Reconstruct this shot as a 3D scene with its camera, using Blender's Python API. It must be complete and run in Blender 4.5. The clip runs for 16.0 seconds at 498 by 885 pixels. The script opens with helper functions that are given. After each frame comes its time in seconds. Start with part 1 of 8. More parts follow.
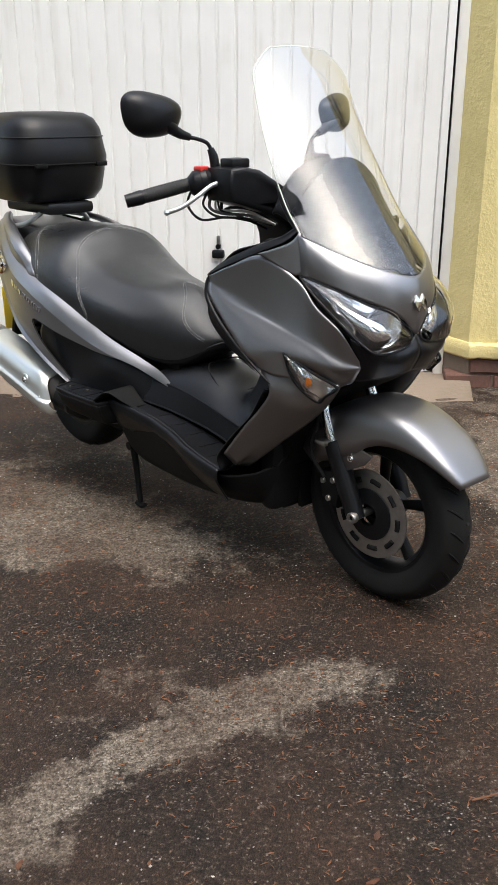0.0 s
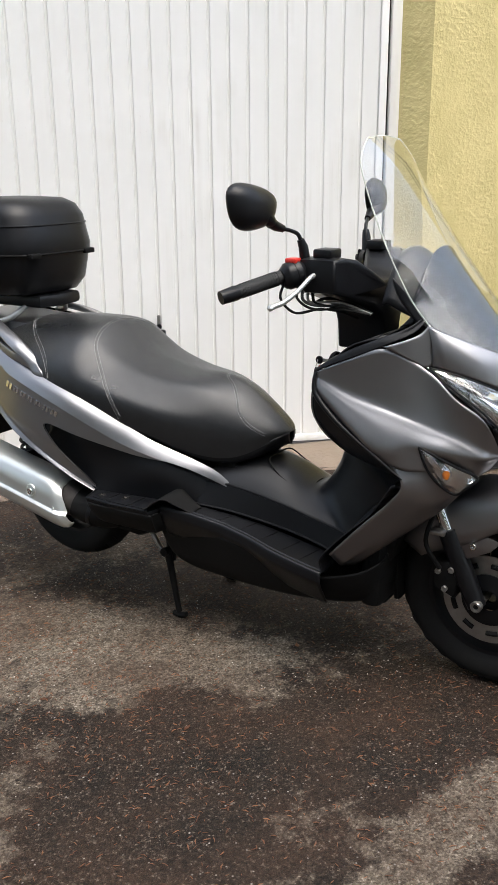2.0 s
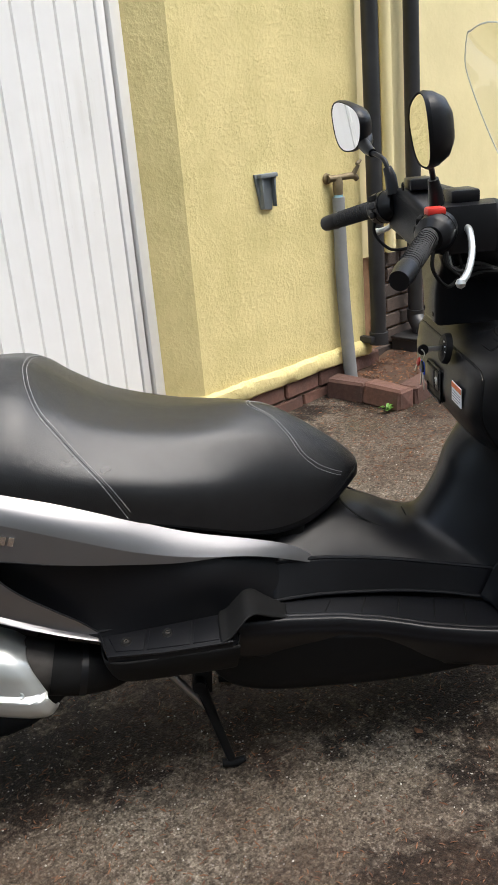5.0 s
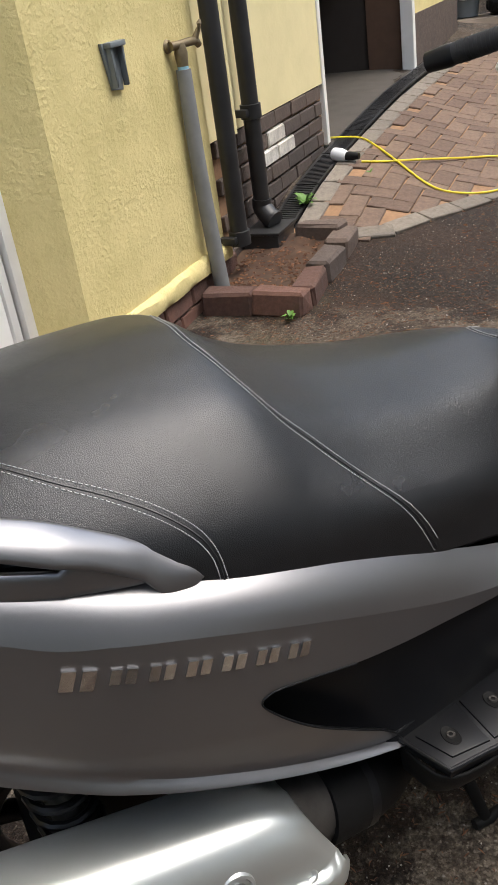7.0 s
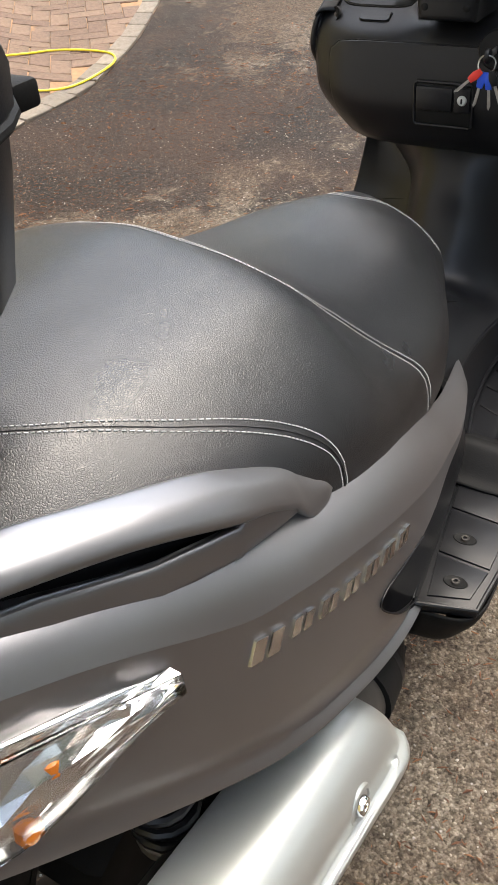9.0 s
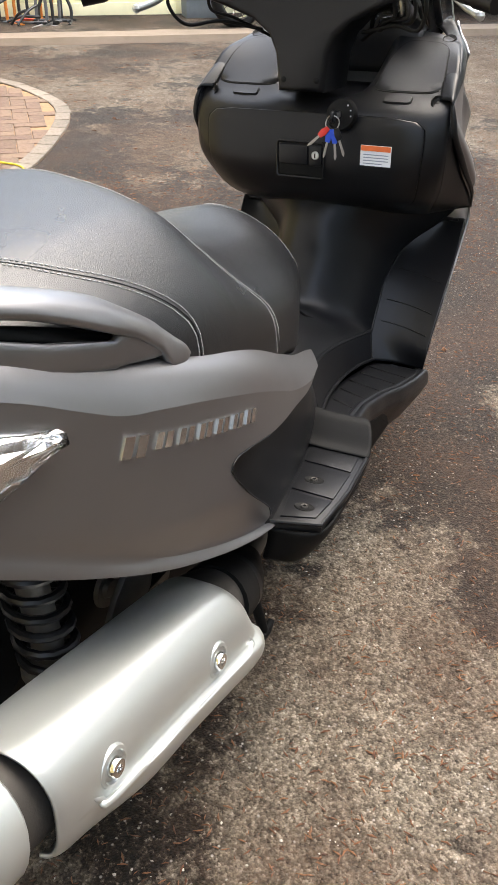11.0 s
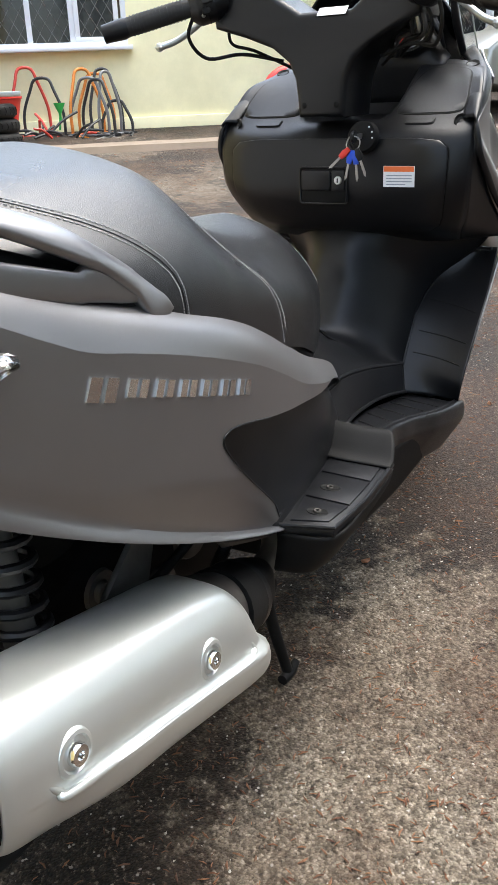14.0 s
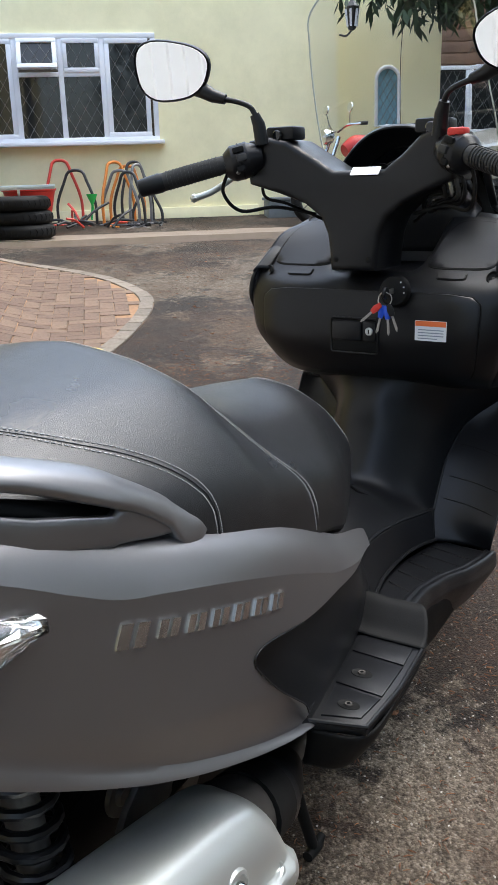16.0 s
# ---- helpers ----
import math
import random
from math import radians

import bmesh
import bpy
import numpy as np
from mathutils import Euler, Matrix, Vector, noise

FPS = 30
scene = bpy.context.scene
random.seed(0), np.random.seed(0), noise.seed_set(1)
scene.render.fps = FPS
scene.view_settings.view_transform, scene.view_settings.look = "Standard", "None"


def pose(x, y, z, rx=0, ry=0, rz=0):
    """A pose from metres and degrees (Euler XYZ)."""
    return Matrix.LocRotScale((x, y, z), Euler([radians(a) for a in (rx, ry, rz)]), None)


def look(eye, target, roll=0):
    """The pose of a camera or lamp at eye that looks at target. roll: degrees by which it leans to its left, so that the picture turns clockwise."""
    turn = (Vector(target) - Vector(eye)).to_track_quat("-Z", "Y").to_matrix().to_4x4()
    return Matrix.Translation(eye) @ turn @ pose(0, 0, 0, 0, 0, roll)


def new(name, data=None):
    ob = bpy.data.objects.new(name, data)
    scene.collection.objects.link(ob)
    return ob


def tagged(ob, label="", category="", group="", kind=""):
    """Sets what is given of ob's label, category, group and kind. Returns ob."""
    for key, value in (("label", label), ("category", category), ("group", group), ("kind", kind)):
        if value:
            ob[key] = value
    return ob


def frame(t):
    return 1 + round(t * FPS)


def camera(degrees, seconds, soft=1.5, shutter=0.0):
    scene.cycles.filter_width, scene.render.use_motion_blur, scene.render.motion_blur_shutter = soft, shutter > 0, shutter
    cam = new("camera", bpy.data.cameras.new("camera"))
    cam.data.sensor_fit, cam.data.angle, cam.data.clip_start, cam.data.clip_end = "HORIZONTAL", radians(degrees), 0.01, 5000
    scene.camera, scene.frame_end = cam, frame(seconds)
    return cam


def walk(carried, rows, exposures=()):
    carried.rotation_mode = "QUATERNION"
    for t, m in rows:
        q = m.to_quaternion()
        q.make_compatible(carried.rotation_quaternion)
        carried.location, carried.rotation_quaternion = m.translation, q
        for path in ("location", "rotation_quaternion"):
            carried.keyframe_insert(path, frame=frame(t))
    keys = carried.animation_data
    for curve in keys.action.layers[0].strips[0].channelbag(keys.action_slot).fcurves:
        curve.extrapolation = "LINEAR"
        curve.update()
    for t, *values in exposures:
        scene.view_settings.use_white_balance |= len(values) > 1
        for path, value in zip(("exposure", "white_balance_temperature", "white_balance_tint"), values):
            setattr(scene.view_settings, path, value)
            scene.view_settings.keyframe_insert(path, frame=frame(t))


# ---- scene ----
cam = camera(31.7, 16.0)
PATH = [
    (0, (-0.001, 0.018, 1.271), (0.0, 1.884, 0.551), -0.1),
    (0.5, (-0.226, 0.005, 1.312), (-0.131, 1.858, 0.565), 0.1),
    (1, (-0.451, 0.001, 1.335), (-0.185, 1.852, 0.627), -0.1),
    (1.5, (-0.673, 0.089, 1.349), (-0.267, 1.931, 0.684), -0.9),
    (2, (-0.804, 0.299, 1.341), (-0.3, 2.137, 0.737), -0.5),
    (2.5, (-0.969, 0.512, 1.333), (-0.259, 2.286, 0.744), -0.5),
    (3, (-1.13, 0.701, 1.3), (-0.226, 2.386, 0.715), -2.0),
    (3.2, (-1.168, 0.82, 1.309), (-0.196, 2.457, 0.697), -2.4),
    (5.3, (-1.488, 1.841, 1.288), (0.008, 2.964, 0.581), -5.3),
    (5.5, (-1.481, 1.955, 1.284), (0.049, 3.027, 0.57), -5.4),
    (6, (-1.487, 2.262, 1.265), (0.137, 3.151, 0.507), -6.0),
    (6.5, (-1.41, 2.509, 1.243), (0.25, 3.266, 0.423), -8.2),
    (7, (-1.315, 2.698, 1.222), (0.348, 3.266, 0.267), -8.6),
    (7.5, (-1.253, 2.874, 1.211), (0.413, 3.111, 0.129), -7.8),
    (8, (-1.198, 3.006, 1.198), (0.4, 2.927, -0.002), -6.9),
    (8.2, (-1.165, 3.033, 1.194), (0.403, 2.894, -0.039), -6.7),
    (10.3, (-1.405, 3.297, 1.223), (0.172, 2.592, 0.216), -2.5),
    (10.5, (-1.424, 3.283, 1.199), (0.179, 2.597, 0.217), -1.6),
    (11, (-1.524, 3.231, 1.091), (0.1, 2.564, 0.134), -0.1),
    (11.5, (-1.566, 3.203, 0.967), (0.033, 2.481, 0.006), -0.1),
    (12, (-1.564, 3.205, 0.922), (0.031, 2.438, -0.01), 0.2),
    (12.5, (-1.57, 3.195, 0.924), (0.063, 2.454, 0.038), -0.3),
    (13, (-1.556, 3.184, 0.919), (0.125, 2.505, 0.074), -1.4),
    (13.5, (-1.544, 3.171, 0.931), (0.188, 2.552, 0.146), -2.2),
    (14, (-1.541, 3.161, 0.927), (0.227, 2.587, 0.188), -2.3),
    (14.5, (-1.521, 3.159, 0.931), (0.258, 2.607, 0.203), -2.0),
    (15, (-1.503, 3.15, 0.933), (0.282, 2.61, 0.211), -1.7),
    (15.5, (-1.489, 3.141, 0.961), (0.314, 2.592, 0.292), -1.7),
    (16, (-1.471, 3.147, 1.057), (0.362, 2.597, 0.475), -1.7),
]
EXPOSURES = [(0, -0.02, 6500, 6), (3.2, 0.0, 6500, 6), (5.5, 0.03, 6450, 6), (6.5, -0.1, 6500, 7), (7.0, -0.18, 6550, 7), (7.5, 0.18, 6600, 7), (8, 0.45, 6650, 6), (10.5, 0.68, 7050, 8), (11, 0.78, 6850, 7), (11.5, 0.8, 6900, 7), (12.5, 0.78, 6480, 6), (13.5, 0.82, 6420, 5), (14.5, 0.66, 6500, 5), (15.5, 0.58, 6550, 5), (16, 0.2, 6150, 5)]
walk(cam, [(t, look(eye, target, roll)) for t, eye, target, roll in PATH], EXPOSURES)

# ---- world and light ----
world = bpy.data.worlds.new("overcast_sky")
scene.world = world
world.use_nodes = True
wn = world.node_tree
sky = wn.nodes.new("ShaderNodeTexSky")
sky.sky_type, sky.sun_disc = "NISHITA", False
sky.sun_elevation, sky.sun_rotation = radians(70), radians(167)
sky.air_density, sky.dust_density, sky.ozone_density = 1.0, 4.0, 1.0
soft_sky = wn.nodes.new("ShaderNodeHueSaturation")
soft_sky.inputs["Saturation"].default_value = 0.75
wn.links.new(sky.outputs[0], soft_sky.inputs["Color"])
# overcast: brightest overhead, a third of that at the horizon
way = wn.nodes.new("ShaderNodeTexCoord")
split = wn.nodes.new("ShaderNodeSeparateXYZ")
wn.links.new(way.outputs["Generated"], split.inputs[0])
rise = wn.nodes.new("ShaderNodeMapRange")
rise.inputs["From Min"].default_value, rise.inputs["From Max"].default_value = 0.0, 1.0
rise.inputs["To Min"].default_value, rise.inputs["To Max"].default_value = 2.3, 3.2
wn.links.new(split.outputs["Z"], rise.inputs["Value"])
dome = wn.nodes.new("ShaderNodeMix")
dome.data_type, dome.blend_type = "RGBA", "MULTIPLY"
dome.inputs[0].default_value = 1.0
wn.links.new(soft_sky.outputs[0], dome.inputs[6])
wn.links.new(rise.outputs[0], dome.inputs[7])
wn.links.new(dome.outputs[2], wn.nodes["Background"].inputs[0])
wn.nodes["Background"].inputs[1].default_value = 0.182
sun = new("sun", bpy.data.lights.new("sun", "SUN"))
sun.data.energy, sun.data.angle, sun.data.color = 0.4, radians(60), (1.0, 0.96, 0.89)
sun.matrix_world = look((0.5, -2.1, 6.0), (0, 0, 0))


# ---- materials ----
def nodes_of(name):
    m = bpy.data.materials.new(name)
    m.use_nodes = True
    t = m.node_tree
    return m, t, t.nodes["Principled BSDF"]


def add(t, kind, **values):
    n = t.nodes.new("ShaderNode" + kind)
    for k, v in values.items():
        n.inputs[k.replace("_", " ")].default_value = v
    return n


def ramp(t, src, stops):
    r = t.nodes.new("ShaderNodeValToRGB")
    e = r.color_ramp.elements
    while len(e) < len(stops):
        e.new(0.5)
    for el, (p, c) in zip(e, stops):
        el.position, el.color = p, (*c, 1) if len(c) == 3 else c
    t.links.new(src, r.inputs[0])
    return r


def mixed(t, fac, a, b, mode="MIX"):
    m = t.nodes.new("ShaderNodeMix")
    m.data_type, m.blend_type = "RGBA", mode
    for sock, v in ((m.inputs[0], fac), (m.inputs[6], a), (m.inputs[7], b)):
        if hasattr(v, "links"):
            t.links.new(v, sock)
        elif isinstance(v, (int, float)):
            sock.default_value = v
        else:
            sock.default_value = (*v, 1)
    return m.outputs[2]


def bumped(t, p, height, strength, distance, before=None):
    b = add(t, "Bump", Strength=strength, Distance=distance)
    t.links.new(height, b.inputs["Height"])
    if before:
        t.links.new(before, b.inputs["Normal"])
    t.links.new(b.outputs[0], p.inputs["Normal"])
    return b.outputs[0]


def coords(t, kind="Object"):
    return t.nodes.new("ShaderNodeTexCoord").outputs[kind]


def noise_of(t, scale, detail=4, rough=0.55, vec=None):
    n = add(t, "TexNoise", Scale=scale, Detail=detail, Roughness=rough)
    t.links.new(vec or coords(t), n.inputs["Vector"])
    return n.outputs["Fac"]


def plain(name, colour, rough=0.5, metal=0.0, vary=0.12, scale=30, grain=0.0, grain_scale=600, coat=0.0, spec=0.5):
    """A surface with two scales of variation in colour and gloss, and a fine relief."""
    m, t, p = nodes_of(name)
    big, small = noise_of(t, scale * 0.15, 3), noise_of(t, scale, 5)
    dark = [max(0, c * (1 - vary)) for c in colour]
    light = [min(1, c * (1 + vary)) for c in colour]
    c = ramp(t, small, [(0.3, dark), (0.7, light)]).outputs[0]
    c = mixed(t, 0.5, c, ramp(t, big, [(0.3, dark), (0.7, light)]).outputs[0])
    t.links.new(c, p.inputs["Base Color"])
    r = ramp(t, big, [(0.3, (rough * 0.88,) * 3), (0.7, (min(1, rough * 1.12),) * 3)])
    t.links.new(r.outputs[0], p.inputs["Roughness"])
    p.inputs["Metallic"].default_value = metal
    p.inputs["Coat Weight"].default_value = coat
    p.inputs["Specular IOR Level"].default_value = spec
    if grain:
        bumped(t, p, noise_of(t, grain_scale, 2), grain, 0.0006)
    return m


def glass(name, colour=(1, 1, 1), rough=0.0, ior=1.45, thin_alpha=None):
    m, t, p = nodes_of(name)
    p.inputs["Base Color"].default_value = (*colour, 1)
    p.inputs["Roughness"].default_value = rough
    p.inputs["IOR"].default_value = ior
    p.inputs["Transmission Weight"].default_value = 1.0
    if thin_alpha is not None:
        p.inputs["Alpha"].default_value = thin_alpha
    return m


def leather(name):
    m, t, p = nodes_of(name)
    v = add(t, "TexVoronoi", Scale=520.0)
    v.feature = "DISTANCE_TO_EDGE"
    w = noise_of(t, 35, 3)
    wob = t.nodes.new("ShaderNodeVectorMath")
    wob.operation = "MULTIPLY_ADD"
    wob.inputs[1].default_value = (1, 1, 1)
    n3 = add(t, "TexNoise", Scale=90.0, Detail=2.0)
    t.links.new(coords(t), n3.inputs["Vector"])
    wob.inputs[1].default_value = (0.006, 0.006, 0.006)
    t.links.new(n3.outputs["Color"], wob.inputs[0])
    t.links.new(coords(t), wob.inputs[2])
    t.links.new(wob.outputs[0], v.inputs["Vector"])
    c = ramp(t, w, [(0.3, (0.008, 0.0085, 0.0095)), (0.7, (0.013, 0.0137, 0.015))])
    t.links.new(c.outputs[0], p.inputs["Base Color"])
    r = ramp(t, noise_of(t, 6, 4), [(0.3, (0.27,) * 3), (0.7, (0.35,) * 3)])
    t.links.new(r.outputs[0], p.inputs["Roughness"])
    b = ramp(t, v.outputs["Distance"], [(0.02, (0, 0, 0)), (0.22, (1, 1, 1))])
    bumped(t, p, b.outputs[0], 0.3, 0.0006)
    p.inputs["Specular IOR Level"].default_value = 0.62
    return m


PAINT = plain("satin_grey_paint", (0.285, 0.281, 0.288), 0.36, 0.92, 0.05, 12, 0.08, 1500)
BLACK = plain("black_moulded_plastic", (0.006, 0.0063, 0.0075), 0.36, 0, 0.18, 14, 0.22, 900, spec=0.28)
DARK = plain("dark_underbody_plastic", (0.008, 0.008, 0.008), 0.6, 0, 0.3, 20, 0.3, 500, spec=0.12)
GLOSS = plain("gloss_black_screen", (0.006, 0.0065, 0.007), 0.06, 0, 0.1, 10)
SMOKE = plain("smoked_lower_screen", (0.008, 0.009, 0.011), 0.05, 0, 0.1, 10, spec=0.3)
LEATHER = leather("grained_black_vinyl")
RUBBER = plain("tyre_rubber", (0.008, 0.0078, 0.0075), 0.75, 0, 0.25, 40, 0.4, 300, spec=0.25)
GRIP = plain("grip_rubber", (0.018, 0.018, 0.018), 0.7, 0, 0.2, 50, 0.6, 700)
SILVER = plain("silver_painted_metal", (0.58, 0.605, 0.59), 0.33, 0.75, 0.03, 10, 0.03, 900)
CHROME = plain("chrome", (0.75, 0.75, 0.74), 0.09, 1.0, 0.05, 20)
STEEL = plain("dull_steel", (0.36, 0.35, 0.33), 0.38, 0.9, 0.2, 60, 0.2, 600)
IRON = plain("sooty_iron", (0.06, 0.055, 0.05), 0.6, 0.6, 0.35, 40, 0.4, 400)
ALLOY = plain("grimy_cast_alloy", (0.12, 0.115, 0.105), 0.55, 0.5, 0.35, 35, 0.4, 300)
THREAD = plain("pale_grey_thread", (0.42, 0.42, 0.42), 0.8, 0, 0.1, 200)
REDP = plain("red_plastic", (0.55, 0.03, 0.02), 0.4, 0, 0.1, 60)
BLUEP = plain("blue_plastic", (0.01, 0.07, 0.55), 0.4, 0, 0.1, 60)
ORANGE = plain("orange_print", (0.75, 0.16, 0.04), 0.5, 0, 0.05, 60)
WHITEP = plain("white_print", (0.74, 0.76, 0.8), 0.5, 0, 0.04, 60)
INK = plain("grey_ink", (0.25, 0.28, 0.34), 0.6, 0, 0.05, 60)
AMBER = plain("amber_bulb", (0.8, 0.22, 0.02), 0.25, 0, 0.1, 60)
REDLENS = plain("red_lens", (0.5, 0.012, 0.012), 0.12, 0, 0.1, 40, coat=0.5)
MIRROR = plain("mirror_glass", (0.86, 0.87, 0.88), 0.02, 1.0, 0.0, 10)
CLEAR = glass("clear_acrylic", (0.97, 0.98, 0.98))
LENS = glass("clear_lens", (0.97, 0.97, 0.97), 0.02)
REFLECT = plain("bright_reflector", (0.92, 0.92, 0.92), 0.1, 0.95, 0.05, 40)


# ---- mesh helpers ----
def link(name, me, material, parent=None, label=""):
    if material:
        me.materials.append(material)
    ob = new(name, me)
    if parent:
        ob.parent = parent
    if label:
        ob["label"] = label
    return ob


def part(name, bm, material, parent, label="", smooth=True):
    """One bmesh as one mesh object under a thing or a part."""
    me = bpy.data.meshes.new(name)
    bm.normal_update()
    bm.to_mesh(me)
    bm.free()
    if smooth:
        me.shade_smooth()
        me.set_sharp_from_angle(angle=radians(38))
    return link(name, me, material, parent, label)


def thing(name, label, category, m=None, group="", kind=""):
    e = new(name)
    if m:
        e.matrix_world = m
    return tagged(e, label, category, group, kind)


def smooth_line(pts, n, closed=False):
    """A Catmull-Rom curve through pts, n points."""
    p = np.array([tuple(q) for q in pts], float)
    k = len(p)
    out = []
    span = k if closed else k - 1
    for i in range(n):
        u = i * span / (n if closed else n - 1)
        a = min(int(u), span - 1)
        f = u - a
        if closed:
            q = [p[(a + j) % k] for j in (-1, 0, 1, 2)]
        else:
            q = [p[a - 1] if a else 2 * p[0] - p[1], p[a], p[a + 1], p[a + 2] if a + 2 < k else 2 * p[-1] - p[-2]]
        out.append(0.5 * (2 * q[1] + (q[2] - q[0]) * f + (2 * q[0] - 5 * q[1] + 4 * q[2] - q[3]) * f * f
                          + (3 * q[1] - q[0] - 3 * q[2] + q[3]) * f ** 3))
    return out


def grid_bm(rows, close_u=False, close_v=False, bm=None):
    bm = bm or bmesh.new()
    vs = [[bm.verts.new(tuple(p)) for p in r] for r in rows]
    nr, nc = len(vs), len(vs[0])
    for i in range(nr if close_u else nr - 1):
        for j in range(nc if close_v else nc - 1):
            q = [vs[i][j], vs[i][(j + 1) % nc], vs[(i + 1) % nr][(j + 1) % nc], vs[(i + 1) % nr][j]]
            if len(set(q)) == 4:
                bm.faces.new(q)
    return bm


def fine(rows, nu, nv):
    """A coarse grid of points made fine along both ways."""
    a = [smooth_line(r, nv) for r in rows]
    cols = [smooth_line([r[j] for r in a], nu) for j in range(nv)]
    return [[cols[j][i] for j in range(nv)] for i in range(nu)]


def shell(name, rows, material, parent, label="", nu=18, nv=18, thick=0.004, flip=False):
    """A thin moulded panel through a coarse grid of points."""
    bm = grid_bm(fine(rows, nu, nv))
    if flip:
        bmesh.ops.reverse_faces(bm, faces=bm.faces)
    ob = part(name, bm, material, parent, label)
    s = ob.modifiers.new("wall", "SOLIDIFY")
    s.thickness, s.offset = thick, 0
    return ob


def mir(pts):
    return [(p[0], -p[1], p[2]) for p in pts]


def mir_rows(rows):
    return [mir(r) for r in rows]


def tube_bm(pts, r, sides=12, bm=None, caps=True, n=None, closed=False):
    """A round bar along pts; r a number or a list along it."""
    bm = bm or bmesh.new()
    p = [Vector(tuple(q)) for q in (smooth_line(pts, n, closed) if n else pts)]
    k = len(p)
    rr = [float(r)] * k if isinstance(r, (int, float)) else [float(v) for v in np.interp(np.linspace(0, 1, k), np.linspace(0, 1, len(r)), r)]
    rings, side = [], None
    for i in range(k):
        d = (p[(i + 1) % k] - p[i - 1]) if closed else (p[min(i + 1, k - 1)] - p[max(i - 1, 0)])
        d.normalize()
        if side is None:
            side = d.cross(Vector((0.13, 0.2, 1))).normalized()
        side = (side - d * side.dot(d)).normalized()
        up = d.cross(side)
        rings.append([bm.verts.new(p[i] + rr[i] * (math.cos(a) * side + math.sin(a) * up))
                      for a in (2 * math.pi * j / sides for j in range(sides))])
    for i in range(k if closed else k - 1):
        a, b = rings[i], rings[(i + 1) % k]
        for j in range(sides):
            bm.faces.new((a[j], a[(j + 1) % sides], b[(j + 1) % sides], b[j]))
    if caps and not closed:
        bm.faces.new(list(reversed(rings[0])))
        bm.faces.new(rings[-1])
    return bm


def box_bm(x0, x1, y0, y1, z0, z1, bevel=0.0, bm=None, m=None, seg=2):
    bm = bm or bmesh.new()
    made = bmesh.ops.create_cube(bm, size=1)["verts"]
    for v in made:
        v.co = Vector(((x0 + x1) / 2 + v.co.x * (x1 - x0), (y0 + y1) / 2 + v.co.y * (y1 - y0), (z0 + z1) / 2 + v.co.z * (z1 - z0)))
    if bevel:
        es = list({e for v in made for e in v.link_edges})
        r = bmesh.ops.bevel(bm, geom=es, offset=bevel, segments=seg, profile=0.5, affect="EDGES")
        made = list({v for f in r["faces"] for v in f.verts} | {v for v in made if v.is_valid})
    if m:
        for v in made:
            v.co = m @ v.co
    return bm


def prism_bm(outline, a, b, axis="y", bevel=0.0, bm=None, seg=2):
    """A flat outline given thickness from a to b along an axis."""
    bm = bm or bmesh.new()

    def at(p, d):
        return {"y": (p[0], d, p[1]), "z": (p[0], p[1], d), "x": (d, p[0], p[1])}[axis]
    lo, hi = [bm.verts.new(at(p, a)) for p in outline], [bm.verts.new(at(p, b)) for p in outline]
    n = len(outline)
    fs = [bm.faces.new(list(reversed(lo))), bm.faces.new(hi)]
    for i in range(n):
        fs.append(bm.faces.new((lo[i], lo[(i + 1) % n], hi[(i + 1) % n], hi[i])))
    bmesh.ops.recalc_face_normals(bm, faces=fs)
    if bevel:
        es = [e for e in fs[0].edges] + [e for e in fs[1].edges]
        bmesh.ops.bevel(bm, geom=es, offset=bevel, segments=seg, profile=0.5, affect="EDGES")
    return bm


def lathe_bm(profile, sides=32, m=None, bm=None, close=False):
    """Turn (radius, height) round the local z axis."""
    bm = bm or bmesh.new()
    m = m or Matrix()
    rows = [[m @ Vector((r * math.cos(2 * math.pi * j / sides), r * math.sin(2 * math.pi * j / sides), h)) for j in range(sides)] for r, h in profile]
    grid_bm(rows, close, True, bm)
    return bm


def bolt(parent, place, way, r=0.008, material=None, name="bolt", label=""):
    """A small socket bolt whose head looks along way."""
    q = Vector(way).to_track_quat("Z", "Y").to_matrix().to_4x4()
    m = Matrix.Translation(place) @ q
    bm = lathe_bm([(0.0005, -r * 0.1), (r * 0.45, -r * 0.1), (r * 0.5, r * 0.45), (r * 0.85, r * 0.5), (r, r * 0.3), (r, -r * 0.6)], 14, m)
    return part(name, bm, material or STEEL, parent, label)


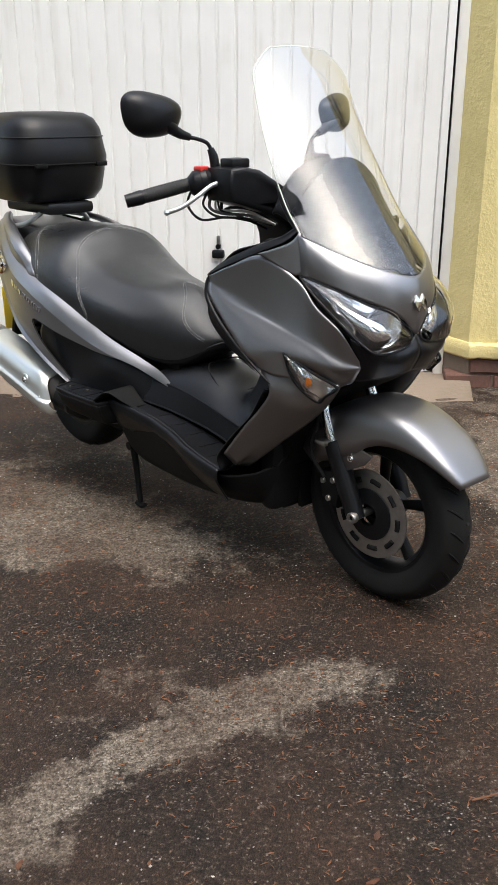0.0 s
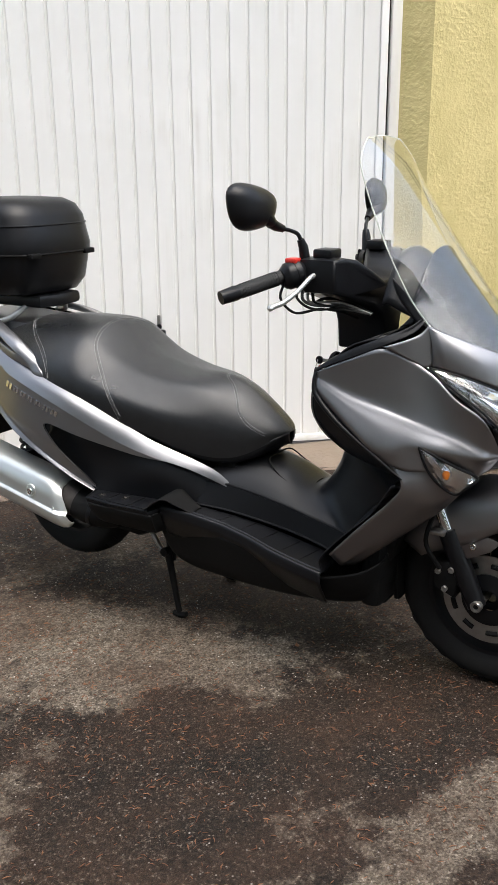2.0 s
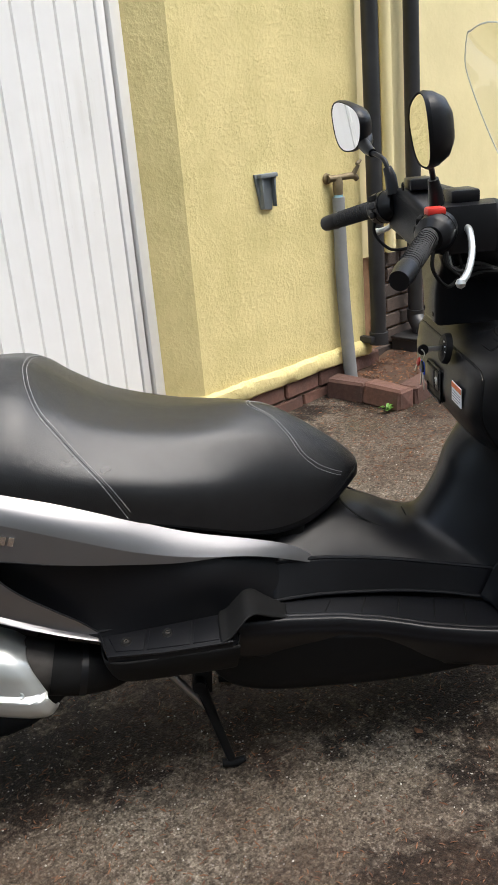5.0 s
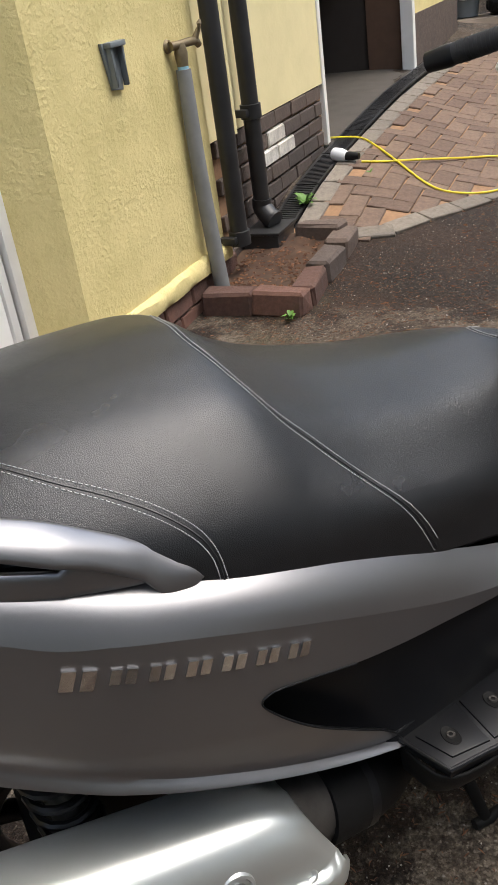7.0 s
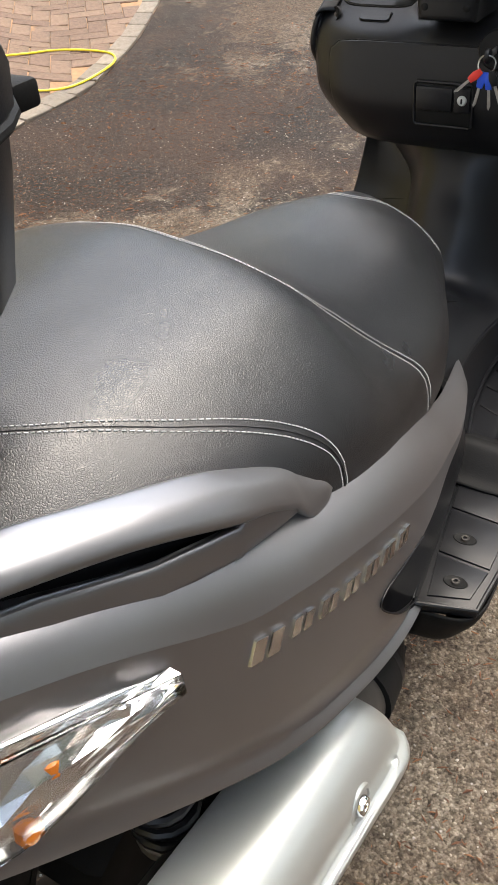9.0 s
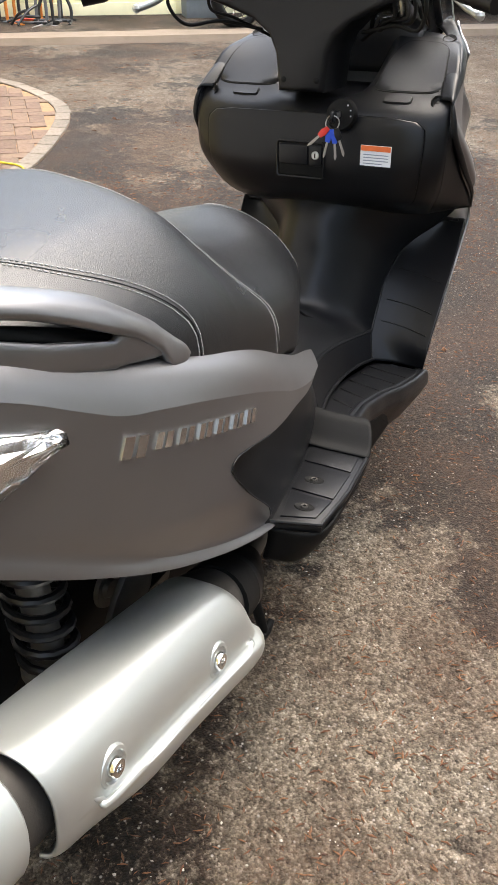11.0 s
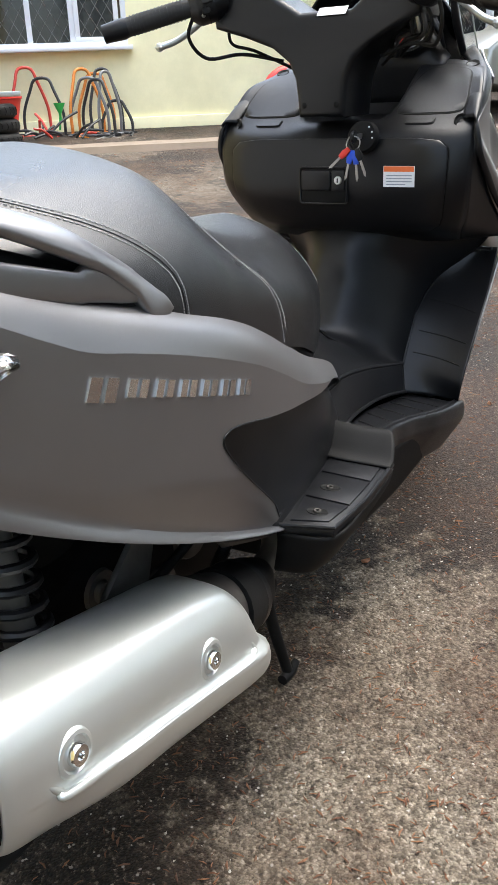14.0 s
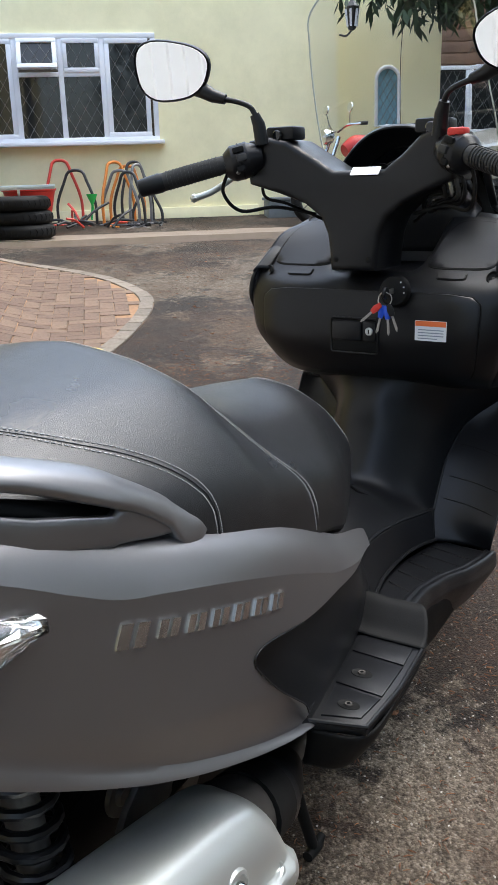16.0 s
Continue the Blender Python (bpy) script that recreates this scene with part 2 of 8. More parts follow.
# ---- materials of the yard ----
def asphalt():
    m, t, p = nodes_of("worn_asphalt")
    o = coords(t)

    def total(a, b, op="ADD"):
        n = t.nodes.new("ShaderNodeMath")
        n.operation = op
        for sock, v in zip(n.inputs, (a, b)):
            if hasattr(v, "links"):
                t.links.new(v, sock)
            else:
                sock.default_value = v
        return n.outputs[0]
    big = noise_of(t, 1.15, 5, 0.62, o)
    mid = noise_of(t, 5.5, 6, 0.7, o)
    ragged = noise_of(t, 24, 5, 0.7, o)
    wear = total(total(big, total(total(mid, 0.55, "MULTIPLY"), total(ragged, 0.42, "MULTIPLY"))), -0.99)
    # where tyres and feet have worn the tar off, and where oil and damp have darkened it
    for x, y, r, k in ((-0.58, 2.62, 0.34, 0.22), (-0.2, 2.45, 0.24, 0.16), (-0.41, 1.30, 0.12, 0.22), (-0.36, 1.41, 0.11, 0.2), (-0.25, 1.50, 0.10, 0.22), (-0.12, 1.545, 0.10, 0.2), (0.0, 1.615, 0.10, 0.22), (0.11, 1.71, 0.11, 0.2), (0.24, 1.77, 0.12, 0.2), (0.36, 1.73, 0.1, 0.12), (1.15, 3.08, 0.42, 0.22), (-0.8, 2.8, 0.34, 0.15),
                       (-0.88, 2.12, 0.34, -0.10), (-0.5, 1.9, 0.3, -0.06), (0.9, 2.6, 0.4, 0.06), (-0.52, 2.15, 0.24, -0.14), (0.0, 2.0, 0.26, -0.16), (0.4, 1.97, 0.25, -0.12), (0.0, 1.25, 0.36, -0.14), (2.4, 2.6, 0.6, -0.16), (5.5, -1.0, 3.0, 0.14), (4.0, 1.2, 1.6, 0.06), (0.11, 2.52, 0.2, -0.1),
                       (-0.52, 2.99, 0.13, -0.14), (0.2, 0.9, 0.6, -0.08)):
        gap = t.nodes.new("ShaderNodeVectorMath")
        gap.operation = "DISTANCE"
        t.links.new(o, gap.inputs[0])
        gap.inputs[1].default_value = (x, y, 0.05)
        fade = t.nodes.new("ShaderNodeMapRange")
        fade.interpolation_type = "SMOOTHSTEP"
        for name, v in (("From Min", 0.0), ("From Max", r * 1.5), ("To Min", k), ("To Max", 0.0)):
            fade.inputs[name].default_value = v
        t.links.new(gap.outputs["Value"], fade.inputs["Value"])
        wear = total(wear, fade.outputs[0])
    bare = ramp(t, wear, [(0.0, (0, 0, 0)), (0.03, (0.35,) * 3), (0.10, (1, 1, 1))]).outputs[0]
    grit = add(t, "TexVoronoi", Scale=230.0)
    t.links.new(o, grit.inputs["Vector"])
    tone = t.nodes.new("ShaderNodeSeparateColor")
    t.links.new(grit.outputs["Color"], tone.inputs[0])
    crumble = ramp(t, noise_of(t, 95, 7, 0.78, o), [(0.3, (0, 0, 0)), (0.7, (1, 1, 1))]).outputs[0]
    mixture = mixed(t, 0.55, tone.outputs[0], crumble)
    worn = ramp(t, mixture, [(0.15, (0.038, 0.031, 0.023)), (0.45, (0.130, 0.109, 0.084)), (0.7, (0.22, 0.190, 0.152)), (0.92, (0.37, 0.335, 0.285))]).outputs[0]
    tar = ramp(t, mixture, [(0.25, (0.003, 0.0022, 0.0016)), (0.5, (0.011, 0.0073, 0.005)), (0.70, (0.034, 0.0245, 0.0175)), (0.86, (0.20, 0.172, 0.142))]).outputs[0]
    c = mixed(t, bare, tar, worn)
    between = ramp(t, grit.outputs["Distance"], [(0.4, (1, 1, 1)), (0.85, (0.5,) * 3)]).outputs[0]
    c = mixed(t, 0.5, c, between, "MULTIPLY")
    shade = ramp(t, noise_of(t, 40, 8, 0.8, o), [(0.34, (0.3,) * 3), (0.66, (1.6,) * 3)]).outputs[0]
    c = mixed(t, 0.8, c, shade, "MULTIPLY")
    stone = add(t, "TexVoronoi", Scale=70.0)
    t.links.new(o, stone.inputs["Vector"])
    chips = ramp(t, stone.outputs["Distance"], [(0.10, (1, 1, 1)), (0.20, (0, 0, 0))]).outputs[0]
    rare = ramp(t, stone.outputs["Color"], [(0.66, (0, 0, 0)), (0.70, (1, 1, 1))]).outputs[0]
    c = mixed(t, mixed(t, 1.0, chips, rare, "MULTIPLY"), c, (0.30, 0.28, 0.26))
    brown = ramp(t, noise_of(t, 2.3, 4, 0.6, o), [(0.36, (0, 0, 0)), (0.62, (0.65,) * 3)]).outputs[0]
    c = mixed(t, brown, c, mixed(t, 1.0, (0.078, 0.043, 0.026), crumble, "MULTIPLY"))
    moss = ramp(t, noise_of(t, 0.9, 5, 0.65, o), [(0.62, (0, 0, 0)), (0.74, (0.35,) * 3)]).outputs[0]
    c = mixed(t, moss, c, (0.05, 0.055, 0.02))
    t.links.new(c, p.inputs["Base Color"])
    r = ramp(t, bare, [(0.0, (0.68,) * 3), (1.0, (0.92,) * 3)])
    t.links.new(r.outputs[0], p.inputs["Roughness"])
    h = ramp(t, grit.outputs["Distance"], [(0.0, (1, 1, 1)), (0.8, (0, 0, 0))]).outputs[0]
    h = mixed(t, 0.4, h, noise_of(t, 260, 3, 0.6, o))
    n1 = bumped(t, p, h, 0.9, 0.004)
    bumped(t, p, mid, 0.35, 0.02, n1)
    p.inputs["Specular IOR Level"].default_value = 0.22
    return m


def render_coat(name, colour, coarse):
    m, t, p = nodes_of(name)
    o = coords(t)
    a, b = noise_of(t, 1.4, 5, 0.65, o), noise_of(t, 55, 3, 0.5, o)
    dirt = ramp(t, noise_of(t, 3.2, 6, 0.7, o), [(0.42, (0, 0, 0)), (0.72, (0.75 if coarse > 0.5 else 0.3,) * 3)]).outputs[0]
    c = ramp(t, a, [(0.3, [k * 0.9 for k in colour]), (0.7, colour)]).outputs[0]
    c = mixed(t, dirt, c, [k * q for k, q in zip(colour, (0.70, 0.71, 0.62))])
    t.links.new(c, p.inputs["Base Color"])
    p.inputs["Roughness"].default_value = 0.85
    # dashed render: lumps that come and go in patches
    patch = ramp(t, noise_of(t, 4.5, 4, 0.6, o), [(0.38, (0.25,) * 3), (0.66, (0.8,) * 3)]).outputs[0]
    lumps = mixed(t, 1.0, ramp(t, b, [(0.42, (0, 0, 0)), (0.66, (1, 1, 1))]).outputs[0], patch, "MULTIPLY")
    n1 = bumped(t, p, lumps, 0.3 * coarse, 0.010)
    bumped(t, p, noise_of(t, 140, 3, 0.6, o), 0.35 * coarse, 0.004, n1)
    return m


def brick_stuff(name, low, high, rough=0.9):
    """A brick or block face: each piece has a tone of its own, with grain, soot and chips."""
    m, t, p = nodes_of(name)
    o = coords(t)
    tone = t.nodes.new("ShaderNodeObjectInfo").outputs["Random"]
    isl = t.nodes.new("ShaderNodeNewGeometry").outputs["Random Per Island"]
    s = t.nodes.new("ShaderNodeMath")
    s.operation = "ADD"
    t.links.new(tone, s.inputs[0])
    t.links.new(isl, s.inputs[1])
    fr = t.nodes.new("ShaderNodeMath")
    fr.operation = "FRACT"
    t.links.new(s.outputs[0], fr.inputs[0])
    c = ramp(t, fr.outputs[0], [(0.0, low), (1.0, high)]).outputs[0]
    grain = ramp(t, noise_of(t, 40, 5, 0.7, o), [(0.3, (0.55,) * 3), (0.7, (1.1,) * 3)]).outputs[0]
    c = mixed(t, 0.8, c, grain, "MULTIPLY")
    soot = ramp(t, noise_of(t, 9, 5, 0.7, o), [(0.5, (0, 0, 0)), (0.75, (0.6,) * 3)]).outputs[0]
    c = mixed(t, soot, c, (0.045, 0.04, 0.035))
    t.links.new(c, p.inputs["Base Color"])
    p.inputs["Roughness"].default_value = rough
    n1 = bumped(t, p, noise_of(t, 120, 4, 0.7, o), 0.5, 0.004)
    bumped(t, p, noise_of(t, 22, 3, 0.6, o), 0.4, 0.01, n1)
    return m


ASPHALT = asphalt()
YELLOW = render_coat("rough_yellow_render", (0.76, 0.64, 0.30), 1.0)
CREAM = render_coat("smooth_cream_render", (0.80, 0.70, 0.39), 0.25)
PALE = render_coat("pale_yellow_house_render", (0.97, 0.90, 0.58), 0.2)
CONCRETE = render_coat("weathered_concrete", (0.205, 0.16, 0.122), 0.9)


def stained_enamel():
    """White enamel with faint rain streaks and a grimy foot."""
    m, t, p = nodes_of("white_enamelled_steel")
    o = coords(t)
    long_way = t.nodes.new("ShaderNodeMapping")
    long_way.inputs["Scale"].default_value = (26.0, 26.0, 0.9)
    t.links.new(o, long_way.inputs["Vector"])
    streak = ramp(t, noise_of(t, 1.0, 5, 0.6, long_way.outputs[0]), [(0.48, (0, 0, 0)), (0.74, (1, 1, 1))]).outputs[0]
    patch = ramp(t, noise_of(t, 1.6, 4, 0.6, o), [(0.46, (0, 0, 0)), (0.66, (0.55,) * 3)]).outputs[0]
    grime = mixed(t, 1.0, streak, patch, "MULTIPLY")
    c = ramp(t, noise_of(t, 3.0, 5, 0.6, o), [(0.3, (0.82, 0.82, 0.80)), (0.7, (0.87, 0.87, 0.85))]).outputs[0]
    c = mixed(t, grime, c, (0.56, 0.54, 0.46))
    specks = ramp(t, noise_of(t, 90, 3, 0.5, o), [(0.70, (0, 0, 0)), (0.74, (0.5,) * 3)]).outputs[0]
    c = mixed(t, mixed(t, 1.0, specks, patch, "MULTIPLY"), c, (0.35, 0.30, 0.22))
    t.links.new(c, p.inputs["Base Color"])
    r = ramp(t, grime, [(0.0, (0.36,) * 3), (0.6, (0.6,) * 3)])
    t.links.new(r.outputs[0], p.inputs["Roughness"])
    return m


DOORWHITE = stained_enamel()
TRIMWHITE = plain("white_painted_timber", (0.78, 0.77, 0.73), 0.5, 0, 0.06, 12)
UPVC = plain("white_window_plastic", (0.8, 0.82, 0.86), 0.3, 0, 0.03, 8)
PIPEBLACK = plain("black_pipe_paint", (0.02, 0.02, 0.021), 0.42, 0, 0.4, 18, 0.3, 120)
PIPEGREY = plain("grey_lagging", (0.20, 0.205, 0.205), 0.75, 0, 0.15, 20, 0.3, 200)
BRASS = plain("weathered_brass", (0.20, 0.16, 0.10), 0.5, 0.7, 0.3, 60, 0.3, 200)
GREYPL = plain("grey_blue_plastic", (0.16, 0.18, 0.19), 0.55, 0, 0.12, 20)
BLUEBRICK = brick_stuff("dark_blue_brick", (0.07, 0.056, 0.050), (0.14, 0.10, 0.08))
REDBRICK = brick_stuff("old_red_brick", (0.10, 0.052, 0.040), (0.18, 0.088, 0.064))
WHITEBRICK = brick_stuff("white_splashed_brick", (0.72, 0.68, 0.6), (0.8, 0.77, 0.7))
BLOCKRED = brick_stuff("red_paving_block", (0.135, 0.088, 0.064), (0.20, 0.135, 0.097))
BLOCKGREY = brick_stuff("grey_paving_block", (0.17, 0.145, 0.12), (0.25, 0.215, 0.175))
MORTAR = plain("crumbled_mortar", (0.26, 0.15, 0.08), 0.95, 0, 0.35, 30, 0.8, 90)
SOIL = plain("leaf_litter_soil", (0.07, 0.038, 0.022), 0.95, 0, 0.5, 25, 1.0, 60)
# near-black: the shade inside garage and room is put into this colour
DIMWALL = plain("shade_toned_wall", (0.045, 0.036, 0.030), 0.9, 0, 0.2, 4)
PANE = plain("dark_window_pane", (0.02, 0.022, 0.022), 0.04, 0, 0.2, 3)
SKYPANE = plain("blue_stained_glass", (0.25, 0.45, 0.55), 0.1, 0, 0.2, 8)
LEAD = plain("lead_strip", (0.2, 0.2, 0.19), 0.5, 0.5, 0.1, 30)
LEAF = plain("conifer_foliage", (0.035, 0.06, 0.025), 0.7, 0, 0.35, 6)
WEED = plain("weed_leaf", (0.10, 0.22, 0.03), 0.6, 0, 0.3, 20)
BARK = plain("bark", (0.09, 0.065, 0.045), 0.9, 0, 0.35, 15, 0.8, 60)
NEEDLE = brick_stuff("dry_needles", (0.085, 0.032, 0.016), (0.22, 0.104, 0.050))


# ---- ground ----
def step(a, b, v):
    v = min(1.0, max(0.0, (v - a) / (b - a)))
    return v * v * (3 - 2 * v)


def ground_z(x, y):
    return 0.03 + 0.035 * max(-8, min(x, 14)) - 0.01 * max(-8, min(y, 8)) + 0.04 * max(0, min(x, 14) - 3) + 0.16 * step(1.9, 3.2, x) * step(2.7, 3.5, y) * (1 - step(4.3, 6.5, x) * 0.5)


def axis_marks(lo, hi, near_lo, near_hi, fine_step, coarse):
    out, v = [], near_lo
    while v <= near_hi + 1e-6:
        out.append(v)
        v += fine_step
    v, s = near_hi, fine_step
    while v < hi:
        s = min(s * 1.35, coarse)
        v += s
        out.append(v)
    v, s = near_lo, fine_step
    while v > lo:
        s = min(s * 1.35, coarse)
        v -= s
        out.insert(0, v)
    return out


gx, gy = axis_marks(-400, 500, -3, 8, 0.08, 60), axis_marks(-400, 400, -2, 5, 0.08, 60)
def ground_top(x, y):
    """The asphalt's real surface, with its shallow dips."""
    return ground_z(x, y) + (0.006 * noise.noise((x * 2.1, y * 2.1, 0)) + 0.003 * noise.noise((x * 7, y * 7, 3)) if -3 < x < 8 and -2 < y < 5 else 0)


rows = [[(x, y, ground_top(x, y)) for y in gy] for x in gx]
ground = part("ground", grid_bm(rows), ASPHALT, None)
tagged(ground, "worn patched asphalt yard with grit, stains and dry needles", "ground", kind="structure")

# the garage front: u runs along it, v goes into the building
FRONT = pose(1.014, 3.952, 0, 0, 0, -7.5)


def at_front(u, v, z=0.0):
    return FRONT @ Vector((u, v, z))


def front_ground(u, v):
    p = at_front(u, v)
    return ground_z(p.x, p.y)


def structure(name, bm, material, label, category="wall", smooth=False):
    ob = part(name, bm, material, None, smooth=smooth)
    ob.matrix_world = FRONT
    return tagged(ob, label, category, kind="structure")


# rendered pier beside the garage door, with a splayed reveal
pier = [(-0.10, 0.128), (-0.07, 0.085), (-0.012, 0.012), (0.0, 0.0), (1.03, 0.0), (1.045, 0.012), (1.045, 0.35), (-0.10, 0.35)]
structure("wall_garage_pier", prism_bm(pier, 0.225, 2.75, "z"), YELLOW, "rough yellow rendered pier beside the garage door")
lip_rows = [[(u, v + 0.007 * noise.noise((u * 9, z * 30, 2)), z + 0.008 * noise.noise((u * 7, z * 20, 9)) + 0.004 * noise.noise((u * 31, 0, 4))) for v, z in ((0.05, 0.25), (-0.008, 0.246), (-0.022, 0.232), (-0.026, 0.205), (-0.020, 0.178), (0.0, 0.166), (0.05, 0.17))] for u in np.linspace(0.0, 1.045, 110)]
lip_rows = [[(u - 0.10, v + 0.128, z) for u, v, z in lip_rows[0]]] + lip_rows + [[(1.055, v + 0.06, z) for u, v, z in lip_rows[-1]]]
structure("trim_plinth_lip", grid_bm(lip_rows), YELLOW, "thick uneven yellow painted lip along the foot of the pier", "trim", smooth=True)
structure("wall_garage_foot", prism_bm([(-0.10, 0.14), (0.0, 0.012), (1.03, 0.012), (1.03, 0.33), (-0.10, 0.33)], -0.1, 0.18, "z"), CONCRETE, "crumbling foot of the garage pier in old mortar")
structure("wall_garage_left", box_bm(-4.2, -2.62, 0.0, 0.35, -0.2, 2.75), YELLOW, "rough yellow rendered wall past the garage door")
structure("wall_garage_above", box_bm(-4.2, 1.045, 0.0, 0.35, 2.75, 3.6), YELLOW, "yellow rendered wall over the garage door")
# second wall with its brick plinth
structure("wall_second", box_bm(1.045, 2.52, 0.03, 0.33, 0.615, 3.6), CREAM, "smooth cream rendered wall over a brick plinth")
structure("wall_second_core", box_bm(1.045, 2.515, 0.05, 0.32, -0.1, 0.615), MORTAR, "mortar core of the brick plinth")
structure("trim_garage_corner", box_bm(2.515, 2.56, 0.022, 0.34, 0.2, 3.6, 0.004), TRIMWHITE, "white timber edge of the open garage", "trim")
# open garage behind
# walls and ceiling carry the indoor shade in their colour
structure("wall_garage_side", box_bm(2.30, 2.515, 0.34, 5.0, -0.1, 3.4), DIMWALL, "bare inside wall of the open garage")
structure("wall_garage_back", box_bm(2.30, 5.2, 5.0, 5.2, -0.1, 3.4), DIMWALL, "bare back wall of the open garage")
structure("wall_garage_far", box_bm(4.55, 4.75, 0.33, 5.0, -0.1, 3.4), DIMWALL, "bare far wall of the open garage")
structure("ceiling_garage", box_bm(2.3, 5.2, 0.3, 5.2, 2.45, 2.6), DIMWALL, "ceiling of the open garage, its dimness put into the colour", "ceiling")
structure("wall_garage_lintel", box_bm(2.52, 4.75, 0.03, 0.33, 2.25, 3.6), CREAM, "cream wall over the open garage")
structure("door_jamb", box_bm(4.49, 4.56, 0.0, 0.09, 0.3, 2.3, 0.006), TRIMWHITE, "white painted jamb of the open garage", "door frame")
structure("trim_garage_reveal", box_bm(4.532, 4.558, 0.092, 0.345, 0.3, 2.25, 0.003), plain("brown_board", (0.12, 0.068, 0.042), 0.8, 0, 0.2, 12, 0.3, 80), "brown timber lining of the open garage", "trim")
structure("wall_third", box_bm(4.56, 6.2, 0.03, 0.33, 0.74, 3.6), YELLOW, "yellow rendered wall past the open garage")
structure("wall_third_foot", box_bm(4.56, 6.22, 0.02, 0.33, 0.2, 0.74), BLUEBRICK, "dark brick foot of the far garage wall")
# plain end wall, coloured dark for the shade of the passage
structure("wall_passage", box_bm(6.3, 6.5, 0.6, 5.2, 0.2, 3.2), DIMWALL, "end of the passage by the garages, its shade put into the colour")
# concrete darkened in colour to stand for the shade indoors
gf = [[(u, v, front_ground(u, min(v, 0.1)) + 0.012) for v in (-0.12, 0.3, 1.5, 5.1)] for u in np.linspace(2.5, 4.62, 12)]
structure("floor_garage", grid_bm(gf), plain("shade_toned_concrete", (0.07, 0.06, 0.05), 0.9, 0, 0.3, 8, 0.4, 200), "bare concrete floor of the open garage, coloured dark for its shade", "floor")

# garage door sill, broken concrete
sill = [[(u, v, front_ground(u, v) + (0.035 if v > -0.06 else 0.0) + 0.008 * noise.noise((u * 6, v * 6, 1))) for v in
         (-0.20 - 0.06 * noise.noise((u * 3, 0, 5)), -0.16 - 0.06 * noise.noise((u * 3, 0, 5)), -0.03, 0.1, 0.19)] for u in np.linspace(-2.75, 0.02, 60)]
structure("door_sill", grid_bm(sill), CONCRETE, "cracked concrete sill under the garage door", "sill", smooth=True)


# ---- garage door ----
def garage_door():
    d = thing("garage_door", "closed white ribbed steel up-and-over garage door", "garage door", FRONT)
    # ribbed sheet: narrow grooves 83 mm apart
    prof, u = [], -2.50
    while u < -0.185:
        prof += [(u, 0.0), (u + 0.068, 0.0), (u + 0.0715, 0.011), (u + 0.0795, 0.011)]
        u += 0.083
    prof.append((-0.182, 0.0))
    bm = grid_bm([[(a, 0.150 + b, z) for a, b in prof] for z in (0.085, 0.8, 1.5, 2.2)])
    sheet = part("panel", bm, DOORWHITE, d, smooth=False)
    s = sheet.modifiers.new("sheet", "SOLIDIFY")
    s.thickness, s.offset = 0.002, -1
    for name, b in (("stile", (-0.185, -0.152, 0.142, 0.175, 0.06, 2.2)), ("stile", (-2.54, -2.50, 0.142, 0.175, 0.06, 2.2)),
                    ("bottom_rail", (-2.50, -0.185, 0.144, 0.172, 0.055, 0.088)), ("top_rail", (-2.50, -0.185, 0.144, 0.172, 2.2, 2.24))):
        part(name, box_bm(*b, 0.003), DOORWHITE, d)
    part("backing", box_bm(-2.5, -0.18, 0.168, 0.174, 0.06, 2.2), DARK, d, "dark inside face of the sheet")
    lock = part("lock_handle", box_bm(-1.215, -1.155, 0.118, 0.149, 0.585, 0.625, 0.01), BLACK, d, "black turning handle with a keyhole plate")
    part("spindle", tube_bm([(-1.185, 0.15, 0.64), (-1.185, 0.125, 0.64)], 0.012), BLACK, lock)
    part("key_plate", box_bm(-1.193, -1.177, 0.135, 0.149, 0.64, 0.69, 0.003), STEEL, lock)
    return d


garage_door()
frame_parts = thing("garage_door_frame", "white painted timber frame round the garage door", "door frame", FRONT, kind="structure")
part("jamb", box_bm(-0.142, -0.098, 0.126, 0.20, 0.02, 2.3, 0.003), TRIMWHITE, frame_parts)
part("jamb", box_bm(-2.62, -2.545, 0.126, 0.20, 0.02, 2.3, 0.003), TRIMWHITE, frame_parts)
part("head", box_bm(-2.62, -0.098, 0.126, 0.20, 2.3, 2.75, 0.003), TRIMWHITE, frame_parts)
part("gap", box_bm(-0.153, -0.141, 0.16, 0.19, 0.03, 2.3), DARK, frame_parts, "dark gap beside the door")


# ---- pipes, tap and bracket on the walls ----
def down_pipe(name, u, v, r, z0, z1, label, collar_z, shoe):
    d = thing(name, label, "pipe", FRONT)
    part("pipe", tube_bm([(u, v, z0), (u, v, z0 + 0.3), (u, v, z1)], r, 20), PIPEBLACK, d)
    for z in collar_z:
        part("collar", lathe_bm([(r * 1.02, z - 0.03), (r * 1.22, z - 0.028), (r * 1.22, z + 0.028), (r * 1.02, z + 0.03)], 20, Matrix.Translation((u, v, 0))), PIPEBLACK, d)
        part("wall_bracket", box_bm(u - r * 1.9, u - r * 1.0, v - 0.008, v + 0.08, z - 0.015, z + 0.015, 0.004), PIPEBLACK, d)
    if shoe:
        part("shoe", tube_bm([(u, v, z0 + 0.06), (u, v, z0 + 0.02), (u - 0.012, v - 0.035, z0 - 0.02), (u - 0.02, v - 0.06, z0 - 0.035)], [r * 1.15, r * 1.2, r * 1.25], 20, n=10), PIPEBLACK, d)
    return d


down_pipe("soil_pipe", 1.055, -0.06, 0.036, 0.22, 3.4, "black painted pipe with scuffed grey lower end", (0.25, 2.2), False)
down_pipe("rainwater_pipe", 1.385, -0.035, 0.036, 0.26, 3.4, "black downpipe with a shoe over the gully", (0.68, 2.4), True)
